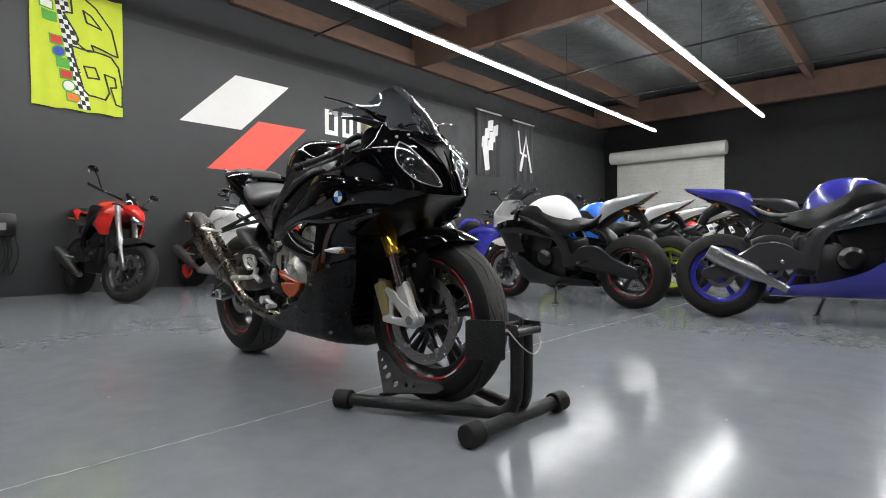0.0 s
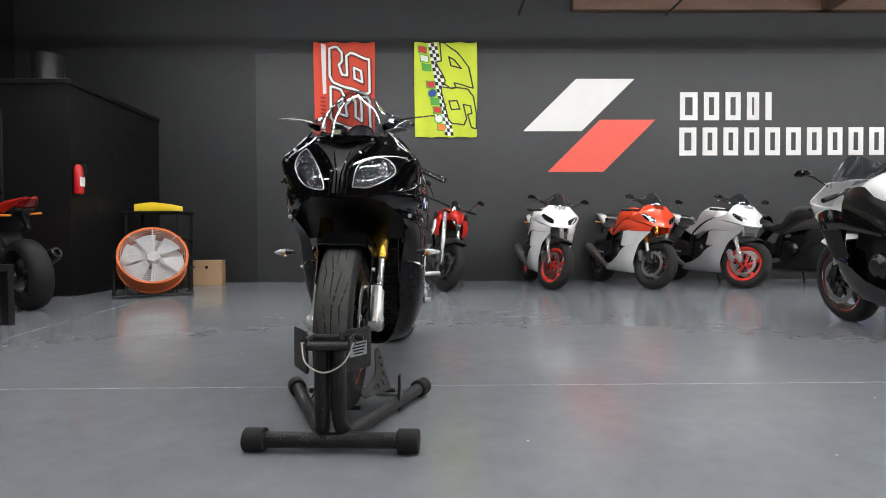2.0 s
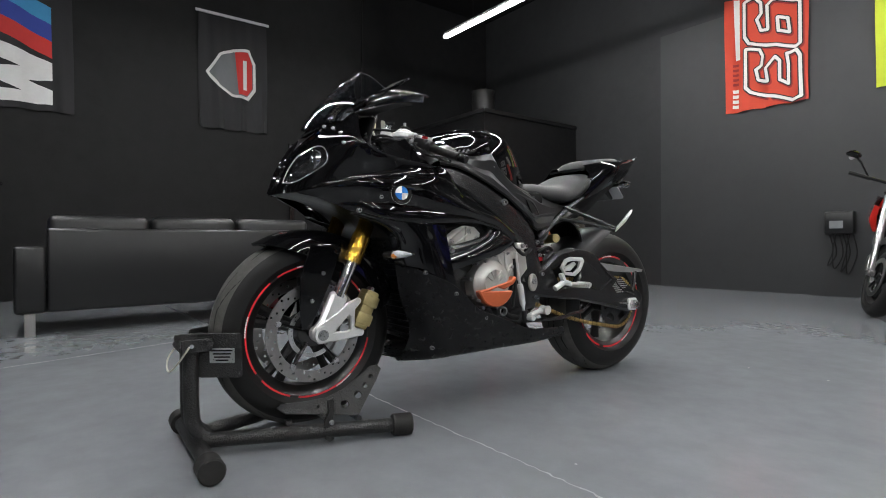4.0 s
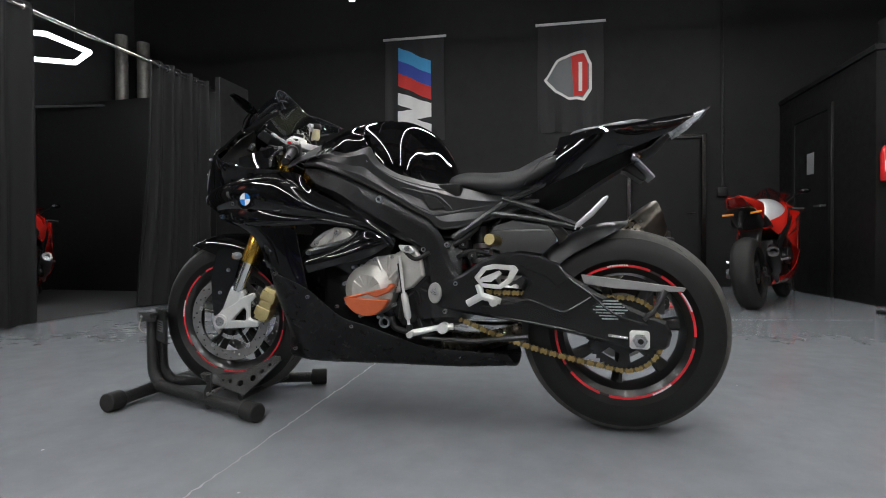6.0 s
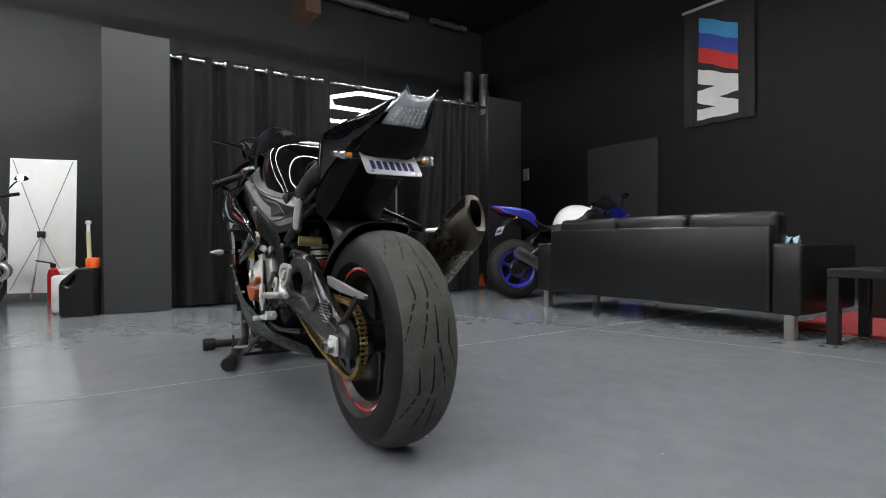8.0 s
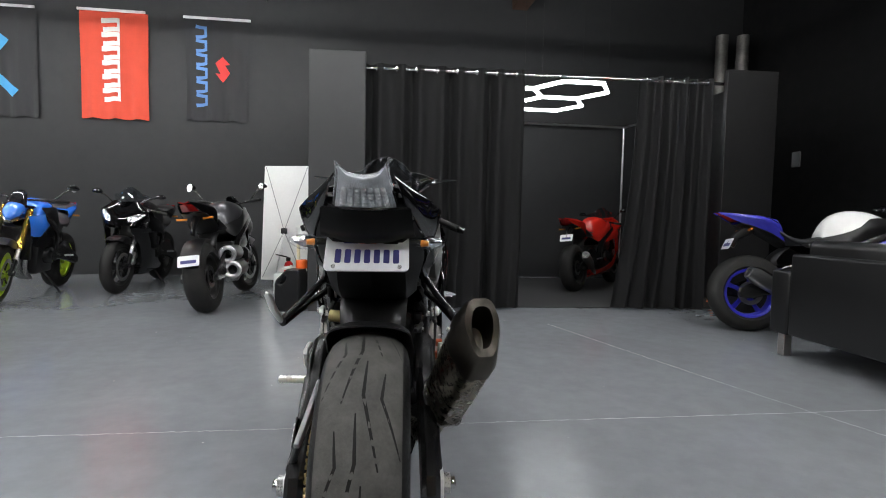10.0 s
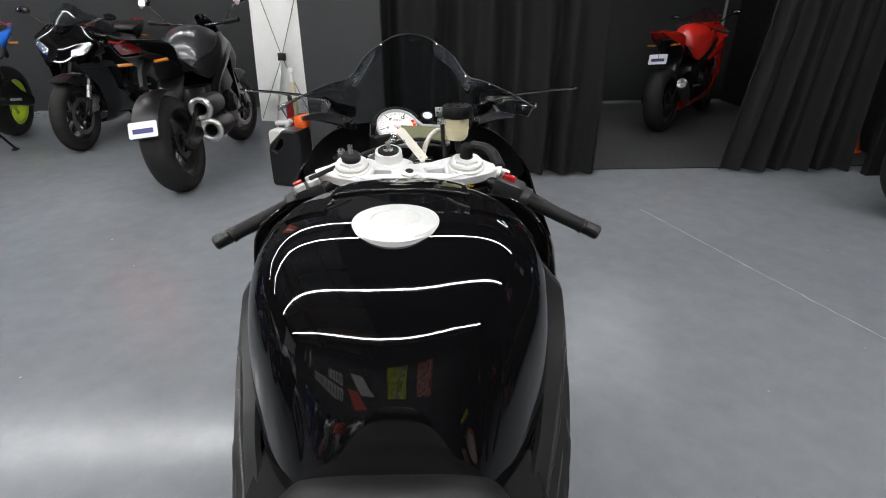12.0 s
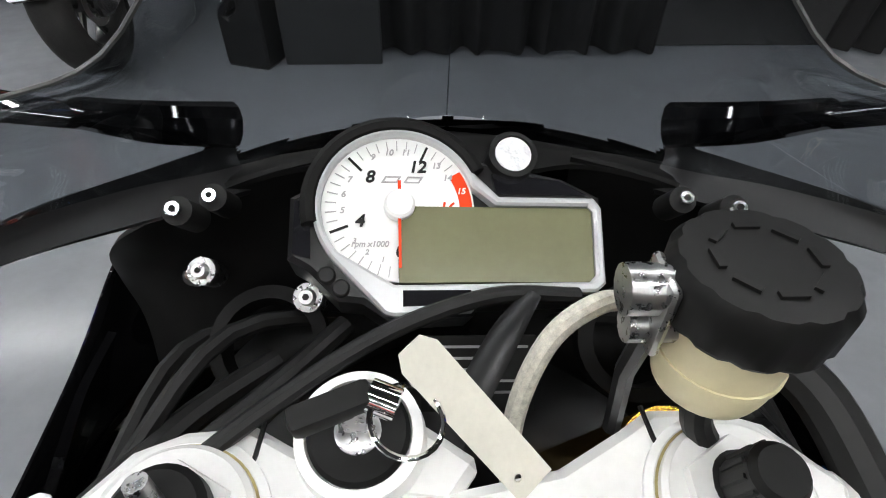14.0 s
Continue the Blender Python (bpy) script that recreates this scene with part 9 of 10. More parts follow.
    if not naked:
        bm = bmesh.new()
        box(bm, (1.13, -0.15, 0.3), (1.17, 0.15, 0.62), bevel=0.008, seg=1)
        part("radiator", bm, FRAMEBLK, bike)
    bm = bmesh.new()
    box(bm, (1.09, -0.13, 0.94), (1.16, 0.13, 0.965), bevel=0.008, seg=1)
    part("top_yoke", bm, FRAMEBLK, bike)
    if twin:
        for k, (y, z) in enumerate(((-0.185, 0.505), (-0.215, 0.355))):
            bm = bmesh.new()
            lathe(bm, [(0.04, 0.42), (0.076, 0.32), (0.081, 0.06), (0.079, 0.03), (0.048, 0.026), (0.044, 0.2)], "x", (0.13, y, z), 24, close=False)
            sl = part("silencer", bm, MATTE, bike, "round dark silencer with a bright mouth")
            bm = bmesh.new()
            lathe(bm, [(0.082, 0.05), (0.083, 0.022), (0.066, 0.012), (0.046, 0.02), (0.045, 0.05)], "x", (0.13, y, z), 24)
            part("mouth_ring", bm, ALU, sl)
    else:
        bm = bmesh.new()
        e0, e1 = V(0.30, -0.15, 0.30), V(-0.08, -0.22, 0.50)
        loft(bm, [oval_ring(e0 + (e1 - e0) * t, e1 - e0, rx, ry, 14) for t, rx, ry in ((-0.35, 0.028, 0.028), (0.0, 0.03, 0.03), (0.2, 0.052, 0.06), (0.85, 0.055, 0.065), (1.0, 0.045, 0.05), (1.0, 0.028, 0.03), (0.9, 0.026, 0.028))])
        part("silencer", bm, exhaust, bike)
    bm = sheet(skin([[(-0.12, 0, 0.925), (-0.115, 0.07, 0.925)], [(-0.2, 0, 0.965), (-0.18, 0.06, 0.97)], [(-0.245, 0, 0.995), (-0.25, 0.045, 1.01)]], 5, 6), 0.006, True, (-1, 0, 0))
    part("tail_lamp", bm, REDLENS, bike, "red tail lamp")
    bm = bmesh.new()
    sweep(bm, [(0.02, 0, 0.88), (-0.10, 0, 0.80), (-0.14, 0, 0.72)], [0.03, 0.02, 0.02], 8, flat=1.8)
    pb = part("plate_bracket", bm, MATTE, bike)
    if twin:
        arc = [radians(80 + 10 * k) for k in range(9)]
        bm = sheet([[V((0.365 - 0.02 * abs(y) / 0.1) * math.cos(a), y, RR + (0.365 - 0.02 * abs(y) / 0.1) * math.sin(a)) for a in arc] for y in (-0.085, -0.05, 0.0, 0.05, 0.085)], 0.006, False, (-1, 0, 1))
        part("rear_fender", bm, MATTE, bike)
    if plate_on:
        bm = bmesh.new()
        pm = Matrix.Translation((-0.325, 0, 0.50) if twin else (-0.165, 0, 0.74)) @ Matrix.Rotation(radians(25), 4, "Y") @ Matrix(((0, 0, -1, 0), (-1, 0, 0, 0), (0, 1, 0, 0), (0, 0, 0, 1)))
        plate(bm, round_rect(0.18, 0.10, 0.01, 2), 0.003, pm)
        part("number_plate", bm, PLATE, pb)
        bm = bmesh.new()
        plate(bm, round_rect(0.13, 0.03, 0.004, 1), 0.002, pm @ Matrix.Translation((0, -0.008, 0.002)))
        part("plate_bar", bm, NAVY, pb)
    bm = bmesh.new()
    foot = V(0.66, 0.26, 0.02 + 0.26 * math.tan(radians(lean)))
    sweep(bm, [(0.72, 0.12, 0.26), foot], [0.012, 0.010], 8)
    box(bm, tuple(foot - V(0.03, 0.02, 0.012)), tuple(foot + V(0.03, 0.02, 0.0)), bevel=0.003, seg=1)
    part("side_stand", bm, FRAMEBLK, bike)
    if steer:
        ax = (V(1.125, 0, 0.985) - V(1.408, 0, 0.345)).normalized()
        s_m = Matrix.Translation((1.125, 0, 0.985)) @ Matrix.Rotation(radians(steer), 4, ax) @ Matrix.Translation((-1.125, 0, -0.985))
        for o in bike.children:
            if o.name.split(".")[0] in STEERED and not (o.name.startswith("mirror_arm") and not naked):
                o.matrix_basis = s_m @ o.matrix_basis
    return bike


FORKGOLD = (GOLD, STEEL, FRAMEBLK)
FORKSTEEL = (STEEL, STEEL, STEEL)
# along the north wall
parked("red naked street motorcycle parked against the charcoal wall", (2.27, 5.86), (0.04, -1), dict(cowl=RED, side=RED, tank=RED, tail=RED, cover=MATTE, frame=FRAMEBLK), fork=FORKSTEEL, naked=True, steer=28, anchor="front", plate_on=False)
parked("white sport motorcycle with red wheels parked by the wall", (3.55, 5.88), (0.02, -1), dict(cowl=BIKEWHITE, side=BIKEWHITE, side2=BIKEWHITE, belly=BIKEWHITE, tank=BIKEWHITE, tail=BIKEWHITE, cover=BIKEWHITE), REDWHEEL, FORKSTEEL, steer=24, anchor="front", plate_on=False)
parked("orange red and white sport motorcycle with gold fork", (4.76, 5.88), (0.13, -0.99), dict(cowl=ORANGERED, side=ORANGERED, side2=BIKEWHITE, belly=BIKEWHITE, tank=ORANGERED, tail=BIKEWHITE, cover=ORANGERED), BLKWHEEL, FORKGOLD, steer=20, anchor="front", plate_on=False)
parked("silver white sport motorcycle with red wheels by the wall", (5.9, 5.95), (0.16, -0.98), dict(cowl=BIKEWHITE, side=SILVER, side2=SILVER, belly=SILVER, tank=BIKEWHITE, tail=BIKEWHITE, cover=SILVER), REDWHEEL, FORKSTEEL, steer=22, anchor="front", plate_on=False)
parked("dark graphite sport motorcycle with blue wheels and gold fork", (7.15, 5.88), (0.3, -0.95), dict(cowl=DARKSILVER, side=DARKSILVER, side2=MATTE, tank=DARKSILVER, tail=GLOSS, lamp=REFLECTOR), BLUEWHEEL, FORKGOLD, steer=15, anchor="front", plate_on=False)
parked("blue sport motorcycle with gold fork near the far corner", (8.6, 5.9), (0.3, -0.95), dict(cowl=BLUE, side=BLUE, side2=BLUE, belly=BLUE, tank=BLUE, tail=BLUE), BLUEWHEEL, FORKGOLD, steer=15, anchor="front", plate_on=False)
# the row in the middle of the hall
parked("white sport motorcycle with black frame and red rim tape", (5.04, 1.92), (0.10, 0.995), dict(cowl=BIKEWHITE, side=GLOSS, side2=MATTE, belly=GLOSS, tank=BIKEWHITE, tail=SILVER, cover=MATTE, fender=BIKEWHITE), BLKWHEEL, tape=REDTAPE, plate_on=False)
parked("white and bright blue sport motorcycle with lime wheels", (6.2, 1.98), (0.08, 0.995), dict(cowl=BIKEWHITE, side=CYAN, side2=CYAN, tank=CYAN, tail=BIKEWHITE), LIMEWHEEL, plate_on=False)
parked("black and white sport motorcycle with red tail lamp", (7.3, 2.05), (0.05, 0.995), dict(cowl=GLOSS, side=BIKEWHITE, tank=GLOSS, tail=BIKEWHITE), BLKWHEEL)
parked("black sport motorcycle with silver silencer in the row", (8.45, 2.1), (0.02, 1), dict(tail=SILVER), BLKWHEEL)
parked("graphite sport motorcycle at the end of the row", (9.6, 2.15), (0.0, 1), dict(cowl=RED, side=DARKSILVER, tail=GLOSS, tank=RED), BLKWHEEL)
parked("blue and dark slate sport motorcycle with blue wheels", (4.97, 1.22), (0.24, -0.97), dict(cowl=BLUE, side=DARKBLUE, side2=DARKBLUE, belly=BLUE, tank=BLUE, tail=BLUE, cover=MATTE, frame=DARKSILVER), BLUEWHEEL, lean=4, plate_on=False)
parked("black sport motorcycle with dark blue wheels", (6.25, 1.1), (0.2, -0.98), dict(tank=DARKBLUE, tail=DARKSILVER), BLUEWHEEL, plate_on=False)
parked("black motorcycle parked beyond the blue one", (7.4, 1.0), (0.2, -0.98), dict(tank=DARKSILVER), BLKWHEEL)
# lounge end and booth
parked("red sport motorcycle with white tank stripe beside the lounge", (-1.50, 4.37), (-0.86, 0.51), dict(cowl=RED, side=RED, side2=RED, belly=RED, tank=SILVER, tail=RED, cover=RED), BLKWHEEL, FORKGOLD, plate_on=False, exhaust=MATTE)
parked("blue and white sport motorcycle behind the black sofa", (-1.3, -0.12), (-0.96, 0.27), dict(cowl=BLUE, side=BLUE, side2=BLUE, tank=BIKEWHITE, tail=BLUE), BLUEWHEEL)
parked("red sport motorcycle inside the curtained booth", (-0.70, -2.50), (-0.70, -0.71), dict(cowl=RED, side=RED, side2=RED, belly=RED, tank=RED, tail=RED, cover=RED), BLKWHEEL, scale=0.93)
# along the south wall
parked("black sport touring motorcycle with wide clear headlights", (4.68, -2.28), (-0.05, 1), dict(lamp=REFLECTOR, belly=GLOSS), BLKWHEEL, anchor="front", steer=-6, lean=5, plate_on=False)
parked("black naked motorcycle with two round silencers", (3.37, -1.12), (-0.03, -1), dict(cowl=GLOSS, side=MATTE, tank=DARKSILVER, tail=GLOSS), BLKWHEEL, naked=True, twin=True, lean=7, steer=-12)
parked("bright blue naked motorcycle with lime wheels and gold fork", (5.40, -1.50), (-0.155, 0.988), dict(cowl=CYAN, side=CYAN, tank=CYAN, tail=CYAN), LIMEWHEEL, FORKGOLD, naked=True, anchor="front", steer=8, plate_on=False)

# ---- black store room in the corner ----
BLKPANEL = material("black painted board", (0.0055, 0.0055, 0.006), 0.5, spec=0.35, var=0.15, scale=2, rvar=0.08)
BLACKMET = material("black metal", (0.012, 0.012, 0.012), 0.4, metal=0.4)
room = thing("store_room", Matrix.Identity(4), "black painted store room with a flush door in the corner", "room", kind="structure")
bm = bmesh.new()
box(bm, (XW, 5.57, 0), (-1.95, 5.67, 2.38))
part("wall_front", bm, BLKPANEL, room)
bm = bmesh.new()
box(bm, (-2.05, 5.672, 0), (-1.952, YN, 2.38))
part("wall_side", bm, BLKPANEL, room)
bm = bmesh.new()
box(bm, (XW, 5.55, 2.384), (-1.93, YN, 2.44), bevel=0.004, seg=1)
part("roof", bm, BLKPANEL, room)
bm = bmesh.new()
box(bm, (-3.55, 5.545, 0.01), (-2.75, 5.568, 2.03), bevel=0.004, seg=1)
dr = part("door", bm, WALLBLACK, room)
bm = bmesh.new()
for lo, hi in (((-3.62, 5.535, 0), (-3.555, 5.568, 2.1)), ((-2.745, 5.535, 0), (-2.68, 5.568, 2.1)), ((-3.555, 5.535, 2.035), (-2.745, 5.568, 2.1))):
    box(bm, lo, hi, bevel=0.004, seg=1)
part("door_frame", bm, BLACKMET, room)
bm = bmesh.new()
box(bm, (-3.23, 5.538, 1.38), (-3.07, 5.544, 1.62))
part("notice", bm, F_GREY, dr)
bm = bmesh.new()
cyl(bm, (-2.82, 5.545, 1.0), (-2.82, 5.49, 1.0), 0.012, seg=10)
cyl(bm, (-2.82, 5.49, 1.0), (-2.94, 5.49, 1.0), 0.010, seg=10)
part("door_handle", bm, STEEL, dr)
# loft clutter on the store room
bm = bmesh.new()
lathe(bm, [(0.0, 0.0), (0.17, 0.0), (0.17, 0.36), (0.18, 0.38), (0.0, 0.38)], "z", (-2.55, 6.1, 2.50), 24, close=False)
solid("metal_drum", bm, BLACKMET, "dull metal drum standing on the store room roof", "drum")
bm = bmesh.new()
box(bm, (-3.2, 5.75, 2.444), (-2.2, 6.5, 2.50), bevel=0.005, seg=1)
solid("shelf_board", bm, BLKPANEL, "black board lying on the store room roof", "board")

# fire extinguisher on the store room side
FIRERED = material("extinguisher red", (0.55, 0.015, 0.015), 0.3, coat=0.5)
ext = thing("fire_extinguisher", pose(-1.895, 5.63, 1.16), "red fire extinguisher hung on the black wall", "extinguisher")
bm = bmesh.new()
lathe(bm, [(0.0, 0.0), (0.045, 0.0), (0.05, 0.02), (0.05, 0.26), (0.038, 0.31), (0.018, 0.33), (0.0, 0.33)], "z", (0, 0, 0), 24, close=False)
body = part("cylinder", bm, FIRERED, ext)
bm = bmesh.new()
box(bm, (0.03, -0.035, 0.08), (0.052, 0.035, 0.19), bevel=0.01)
part("label_field", bm, WHITE, body)
bm = bmesh.new()
box(bm, (-0.02, -0.015, 0.33), (0.07, 0.015, 0.38), bevel=0.006)
part("valve", bm, BLACKMET, ext)
bm = bmesh.new()
sweep(bm, [(0.05, 0, 0.35), (0.075, 0.03, 0.28), (0.06, 0.04, 0.15)], 0.009, 8, smooth=12)
part("hose", bm, TYREWALL, ext)

# drum fan on its stand
fan = thing("drum_fan", pose(-1.09, 5.66, 0.40, 0, 0, 30), "orange drum fan tilted in a black floor stand", "fan")
ORNG = material("orange fan drum", (0.62, 0.13, 0.02), 0.4, var=0.08, scale=6)
FANGREY = material("grey fan guard", (0.6, 0.6, 0.6), 0.45, metal=0.2)
BLADEM = material("pale fan blade", (0.5, 0.5, 0.5), 0.5, var=0.3, scale=5)
TILT_F = Matrix.Rotation(radians(-30), 4, "X") @ Matrix.Diagonal((0.84, 0.8, 0.84, 1))
bm = bmesh.new()
lathe(bm, [(0.40, -0.16), (0.415, -0.16), (0.415, 0.16), (0.40, 0.16)], "y", (0, 0, 0), 56)
lathe(bm, [(0.405, -0.165), (0.43, -0.165), (0.43, -0.14), (0.405, -0.14)], "y", (0, 0, 0), 56)
lathe(bm, [(0.405, 0.14), (0.43, 0.14), (0.43, 0.165), (0.405, 0.165)], "y", (0, 0, 0), 56)
bmesh.ops.transform(bm, matrix=TILT_F, verts=bm.verts[:])
drum = part("drum", bm, ORNG, fan)
for r in [0.05 + 0.0275 * k for k in range(13)]:
    bm = bmesh.new()
    ring = [TILT_F @ V(math.cos(2 * math.pi * k / 40) * r, -0.17 + 0.03 * (r / 0.4 - 1), math.sin(2 * math.pi * k / 40) * r) for k in range(41)]
    sweep(bm, ring, 0.0025, 4, caps=False)
    part("guard_ring", bm, FANGREY, drum)
for k in range(8):
    a = 2 * math.pi * k / 8
    bm = bmesh.new()
    sweep(bm, [TILT_F @ V(math.cos(a) * 0.04, -0.198, math.sin(a) * 0.04), TILT_F @ V(math.cos(a) * 0.405, -0.165, math.sin(a) * 0.405)], 0.004, 6)
    part("guard_spoke", bm, FANGREY, drum)
for k in range(6):
    a = 2 * math.pi * k / 6 + 0.4
    g = [[TILT_F @ V(math.cos(a + da) * r, 0.04 * (da / 0.75 - 0.5) - 0.05, math.sin(a + da) * r) for da in (0, 0.25, 0.5, 0.75)] for r in (0.08, 0.2, 0.3, 0.37)]
    bm = sheet(g, 0.004, False, (0, -1, 0))
    part("blade", bm, BLADEM, drum)
bm = bmesh.new()
lathe(bm, [(0.0, -0.14), (0.075, -0.13), (0.085, -0.1), (0.085, 0.12), (0.0, 0.12)], "y", (0, 0, 0), 20, close=False)
bmesh.ops.transform(bm, matrix=TILT_F, verts=bm.verts[:])
part("motor", bm, FANGREY, drum)
bm = bmesh.new()
lathe(bm, [(0.0, 0.15), (0.40, 0.15), (0.40, 0.156), (0.0, 0.156)], "y", (0, 0, 0), 40, close=False)
bmesh.ops.transform(bm, matrix=TILT_F, verts=bm.verts[:])
part("rear_guard", bm, FANGREY, drum)
for s in (1, -1):
    bm = bmesh.new()
    sweep(bm, [(s * 0.375, 0, 0.05), (s * 0.385, 0, -0.2), (s * 0.385, 0, -0.378)], 0.016, 10)
    sweep(bm, [(s * 0.385, -0.26, -0.383), (s * 0.385, 0.24, -0.383)], 0.016, 10)
    part("stand_leg", bm, BLACKMET, fan)
bm = bmesh.new()
sweep(bm, [(-0.385, -0.24, -0.383), (0.385, -0.24, -0.383)], 0.016, 10)
part("stand_bar", bm, BLACKMET, fan)

# trolley with a yellow lid, waste bin, carton, cable on the floor
YEL = material("yellow plastic", (0.75, 0.55, 0.02), 0.4)
tro = thing("tool_trolley", pose(-1.8, 6.30, 0), "black open trolley with a yellow tray on top", "trolley")
for x in (0.03, 0.67):
    for y in (0.03, 0.42):
        bm = bmesh.new()
        box(bm, (x - 0.015, y - 0.015, 0), (x + 0.015, y + 0.015, 0.99), bevel=0.003, seg=1)
        part("post", bm, BLACKMET, tro)
for z in (0.25, 0.62, 0.97):
    bm = bmesh.new()
    box(bm, (0, 0, z), (0.7, 0.45, z + 0.03), bevel=0.004, seg=1)
    part("shelf", bm, BLACKMET, tro)
bm = bmesh.new()
sweep(bm, [(0.05, 0.2, 1.03), (0.25, 0.22, 1.045), (0.5, 0.18, 1.03), (0.66, 0.2, 1.02)], [0.03, 0.035, 0.03, 0.02], 10, smooth=16, flat=2.4)
solid("yellow_cloth", bm, YEL, "yellow towel heaped on the black trolley", "towel", m=pose(-1.8, 6.30, 0))
bm = bmesh.new()
box(bm, (-0.18, -0.18, 0.0), (0.18, 0.18, 0.62), bevel=0.02)
bn = thing("waste_bin", pose(-1.36, 6.55, 0), "black waste bin standing behind the fan", "bin")
part("bin_body", bm, MATTE, bn)
bm = bmesh.new()
box(bm, (-0.2, -0.2, 0.622), (0.2, 0.2, 0.68), bevel=0.015)
part("bin_lid", bm, MATTE, bn)
CARTON = material("brown cardboard", (0.42, 0.27, 0.15), 0.75, var=0.12, scale=5)
ctn = thing("cardboard_box", pose(-1.09, 7.17, 0, 0, 0, 12), "closed brown cardboard box on the floor", "box")
bm = bmesh.new()
box(bm, (-0.20, -0.15, 0), (0.20, 0.15, 0.345), bevel=0.004, seg=1)
part("box_body", bm, CARTON, ctn)
bm = bmesh.new()
box(bm, (-0.203, -0.02, 0.346), (0.203, 0.02, 0.349))
part("tape", bm, material("parcel tape", (0.3, 0.2, 0.1), 0.3), ctn)
bm = bmesh.new()
box(bm, (-0.02, -0.1525, 0.23), (0.02, -0.151, 0.27))
part("mark", bm, PRINT, ctn)
ch = thing("battery_charger", pose(1.56, YN - 0.06, 0.75), "black charger with cables hung on the wall", "charger")
bm = bmesh.new()
box(bm, (-0.13, -0.06, -0.08), (0.13, 0.055, 0.16), bevel=0.02)
part("case", bm, MATTE, ch)
bm = bmesh.new()
box(bm, (-0.08, -0.064, -0.02), (0.04, -0.061, 0.06))
part("screen_field", bm, F_GREY, ch)
for k in range(4):
    bm = bmesh.new()
    x = -0.09 + k * 0.06
    sweep(bm, [(x, -0.02, -0.08), (x + 0.03 * (-1) ** k, -0.02, -0.25), (x - 0.02, -0.02, -0.42 - 0.03 * k), (x + 0.06, -0.02, -0.30), (x + 0.03, -0.02, -0.08)], 0.006, 6, smooth=20)
    part("cable", bm, TYREWALL, ch)

# ---- lounge ----
LEATHER = material("black leather", (0.0075, 0.0075, 0.008), 0.36, var=0.2, scale=6, bump=0.2, bscale=120, rvar=0.04, dist=0.0008)
SOFALEG = material("satin steel leg", (0.55, 0.54, 0.52), 0.3, metal=0.9)


def sofa(label, m, length, seats, name="sofa", depth=0.86, arm=0.60):
    """x runs along the back from 0 to length, y from the back (0) to the front."""
    so = thing(name, m, label, name)
    bm = bmesh.new()
    box(bm, (0.164, 0.0, 0.16), (length - 0.164, 0.10, 0.72), bevel=0.02, seg=3)
    part("backrest_frame", bm, LEATHER, so)
    bm = bmesh.new()
    box(bm, (0.1, 0.11, 0.15), (length - 0.1, depth - 0.02, 0.30), bevel=0.02)
    part("seat_base", bm, LEATHER, so)
    for x0, x1 in ((-0.012, 0.16), (length - 0.16, length + 0.012)):
        bm = bmesh.new()
        box(bm, (x0, 0.004, 0.155), (x1, depth, arm), bevel=0.022, seg=3)
        part("armrest", bm, LEATHER, so)
    w = (length - 0.34) / seats
    for k in range(seats):
        bm = bmesh.new()
        box(bm, (0.17 + k * w + 0.005, 0.26, 0.302), (0.17 + (k + 1) * w - 0.005, depth, 0.44), bevel=0.04, seg=3)
        part("seat_cushion", bm, LEATHER, so)
        bm = bmesh.new()
        box(bm, (0.165 + k * (length - 0.33) / seats + 0.006, 0.105, 0.44), (0.165 + (k + 1) * (length - 0.33) / seats - 0.006, 0.28, 0.815), bevel=0.05, seg=4)
        part("back_cushion", bm, LEATHER, so)
    for x in (0.07, length - 0.07):
        for y in (0.07, depth - 0.10):
            bm = bmesh.new()
            box(bm, (x - 0.03, y - 0.03, 0), (x + 0.03, y + 0.03, 0.155), bevel=0.004, seg=1)
            part("leg", bm, SOFALEG, so)
    return so


sofa("black leather sofa on steel legs, its back to the hall", pose(-0.93, 0.58, 0, 0, 0, 90), 2.22, 3)
ac = sofa("black leather armchair on steel legs, turned sideways near the wall", pose(-1.955, 3.81, 0, 0, 0, 180), 0.95, 1, "armchair", 0.79, 0.655)
pl = thing("pillow", pose(-2.22, 3.59, 0.455, 22, 0, 12), "black leather pillow leaning in the armchair", "pillow")
g = [[V(0.19 * (i / 5 - 1), 0.055 * (1 - abs(i / 5 - 1) ** 3) * (1 - abs(j / 5 - 1) ** 3), 0.19 + 0.19 * (j / 5 - 1)) for i in range(11)] for j in range(11)]
bm = bmesh.new()
for s in (1, -1):
    vs = [[bm.verts.new((p.x, p.y * s, p.z)) for p in row] for row in g]
    for j in range(10):
        for i in range(10):
            q = (vs[j][i], vs[j][i + 1], vs[j + 1][i + 1], vs[j + 1][i])
            bm.faces.new(q if s < 0 else q[::-1])
bmesh.ops.remove_doubles(bm, verts=bm.verts[:], dist=0.0005)
part("pillow_cover", bm, LEATHER, pl)
RUG = material("red rug", (0.5, 0.015, 0.015), 0.9, var=0.15, scale=20, bump=0.5, bscale=200, sheen=0.3, dist=0.003)
bm = bmesh.new()
box(bm, (-3.5, 2.45, 0.001), (-1.5, 3.75, 0.012), bevel=0.004, seg=1)
solid("rug", bm, RUG, "red rug lying under sofa and table", "rug")
TABLEM = material("black table lacquer", (0.012, 0.012, 0.012), 0.35)
tb = thing("side_table", pose(-1.55, 2.92, 0), "square black lacquered side table", "table")
bm = bmesh.new()
box(bm, (0, 0, 0.40), (0.55, 0.6, 0.45), bevel=0.004, seg=1)
part("tabletop", bm, TABLEM, tb)
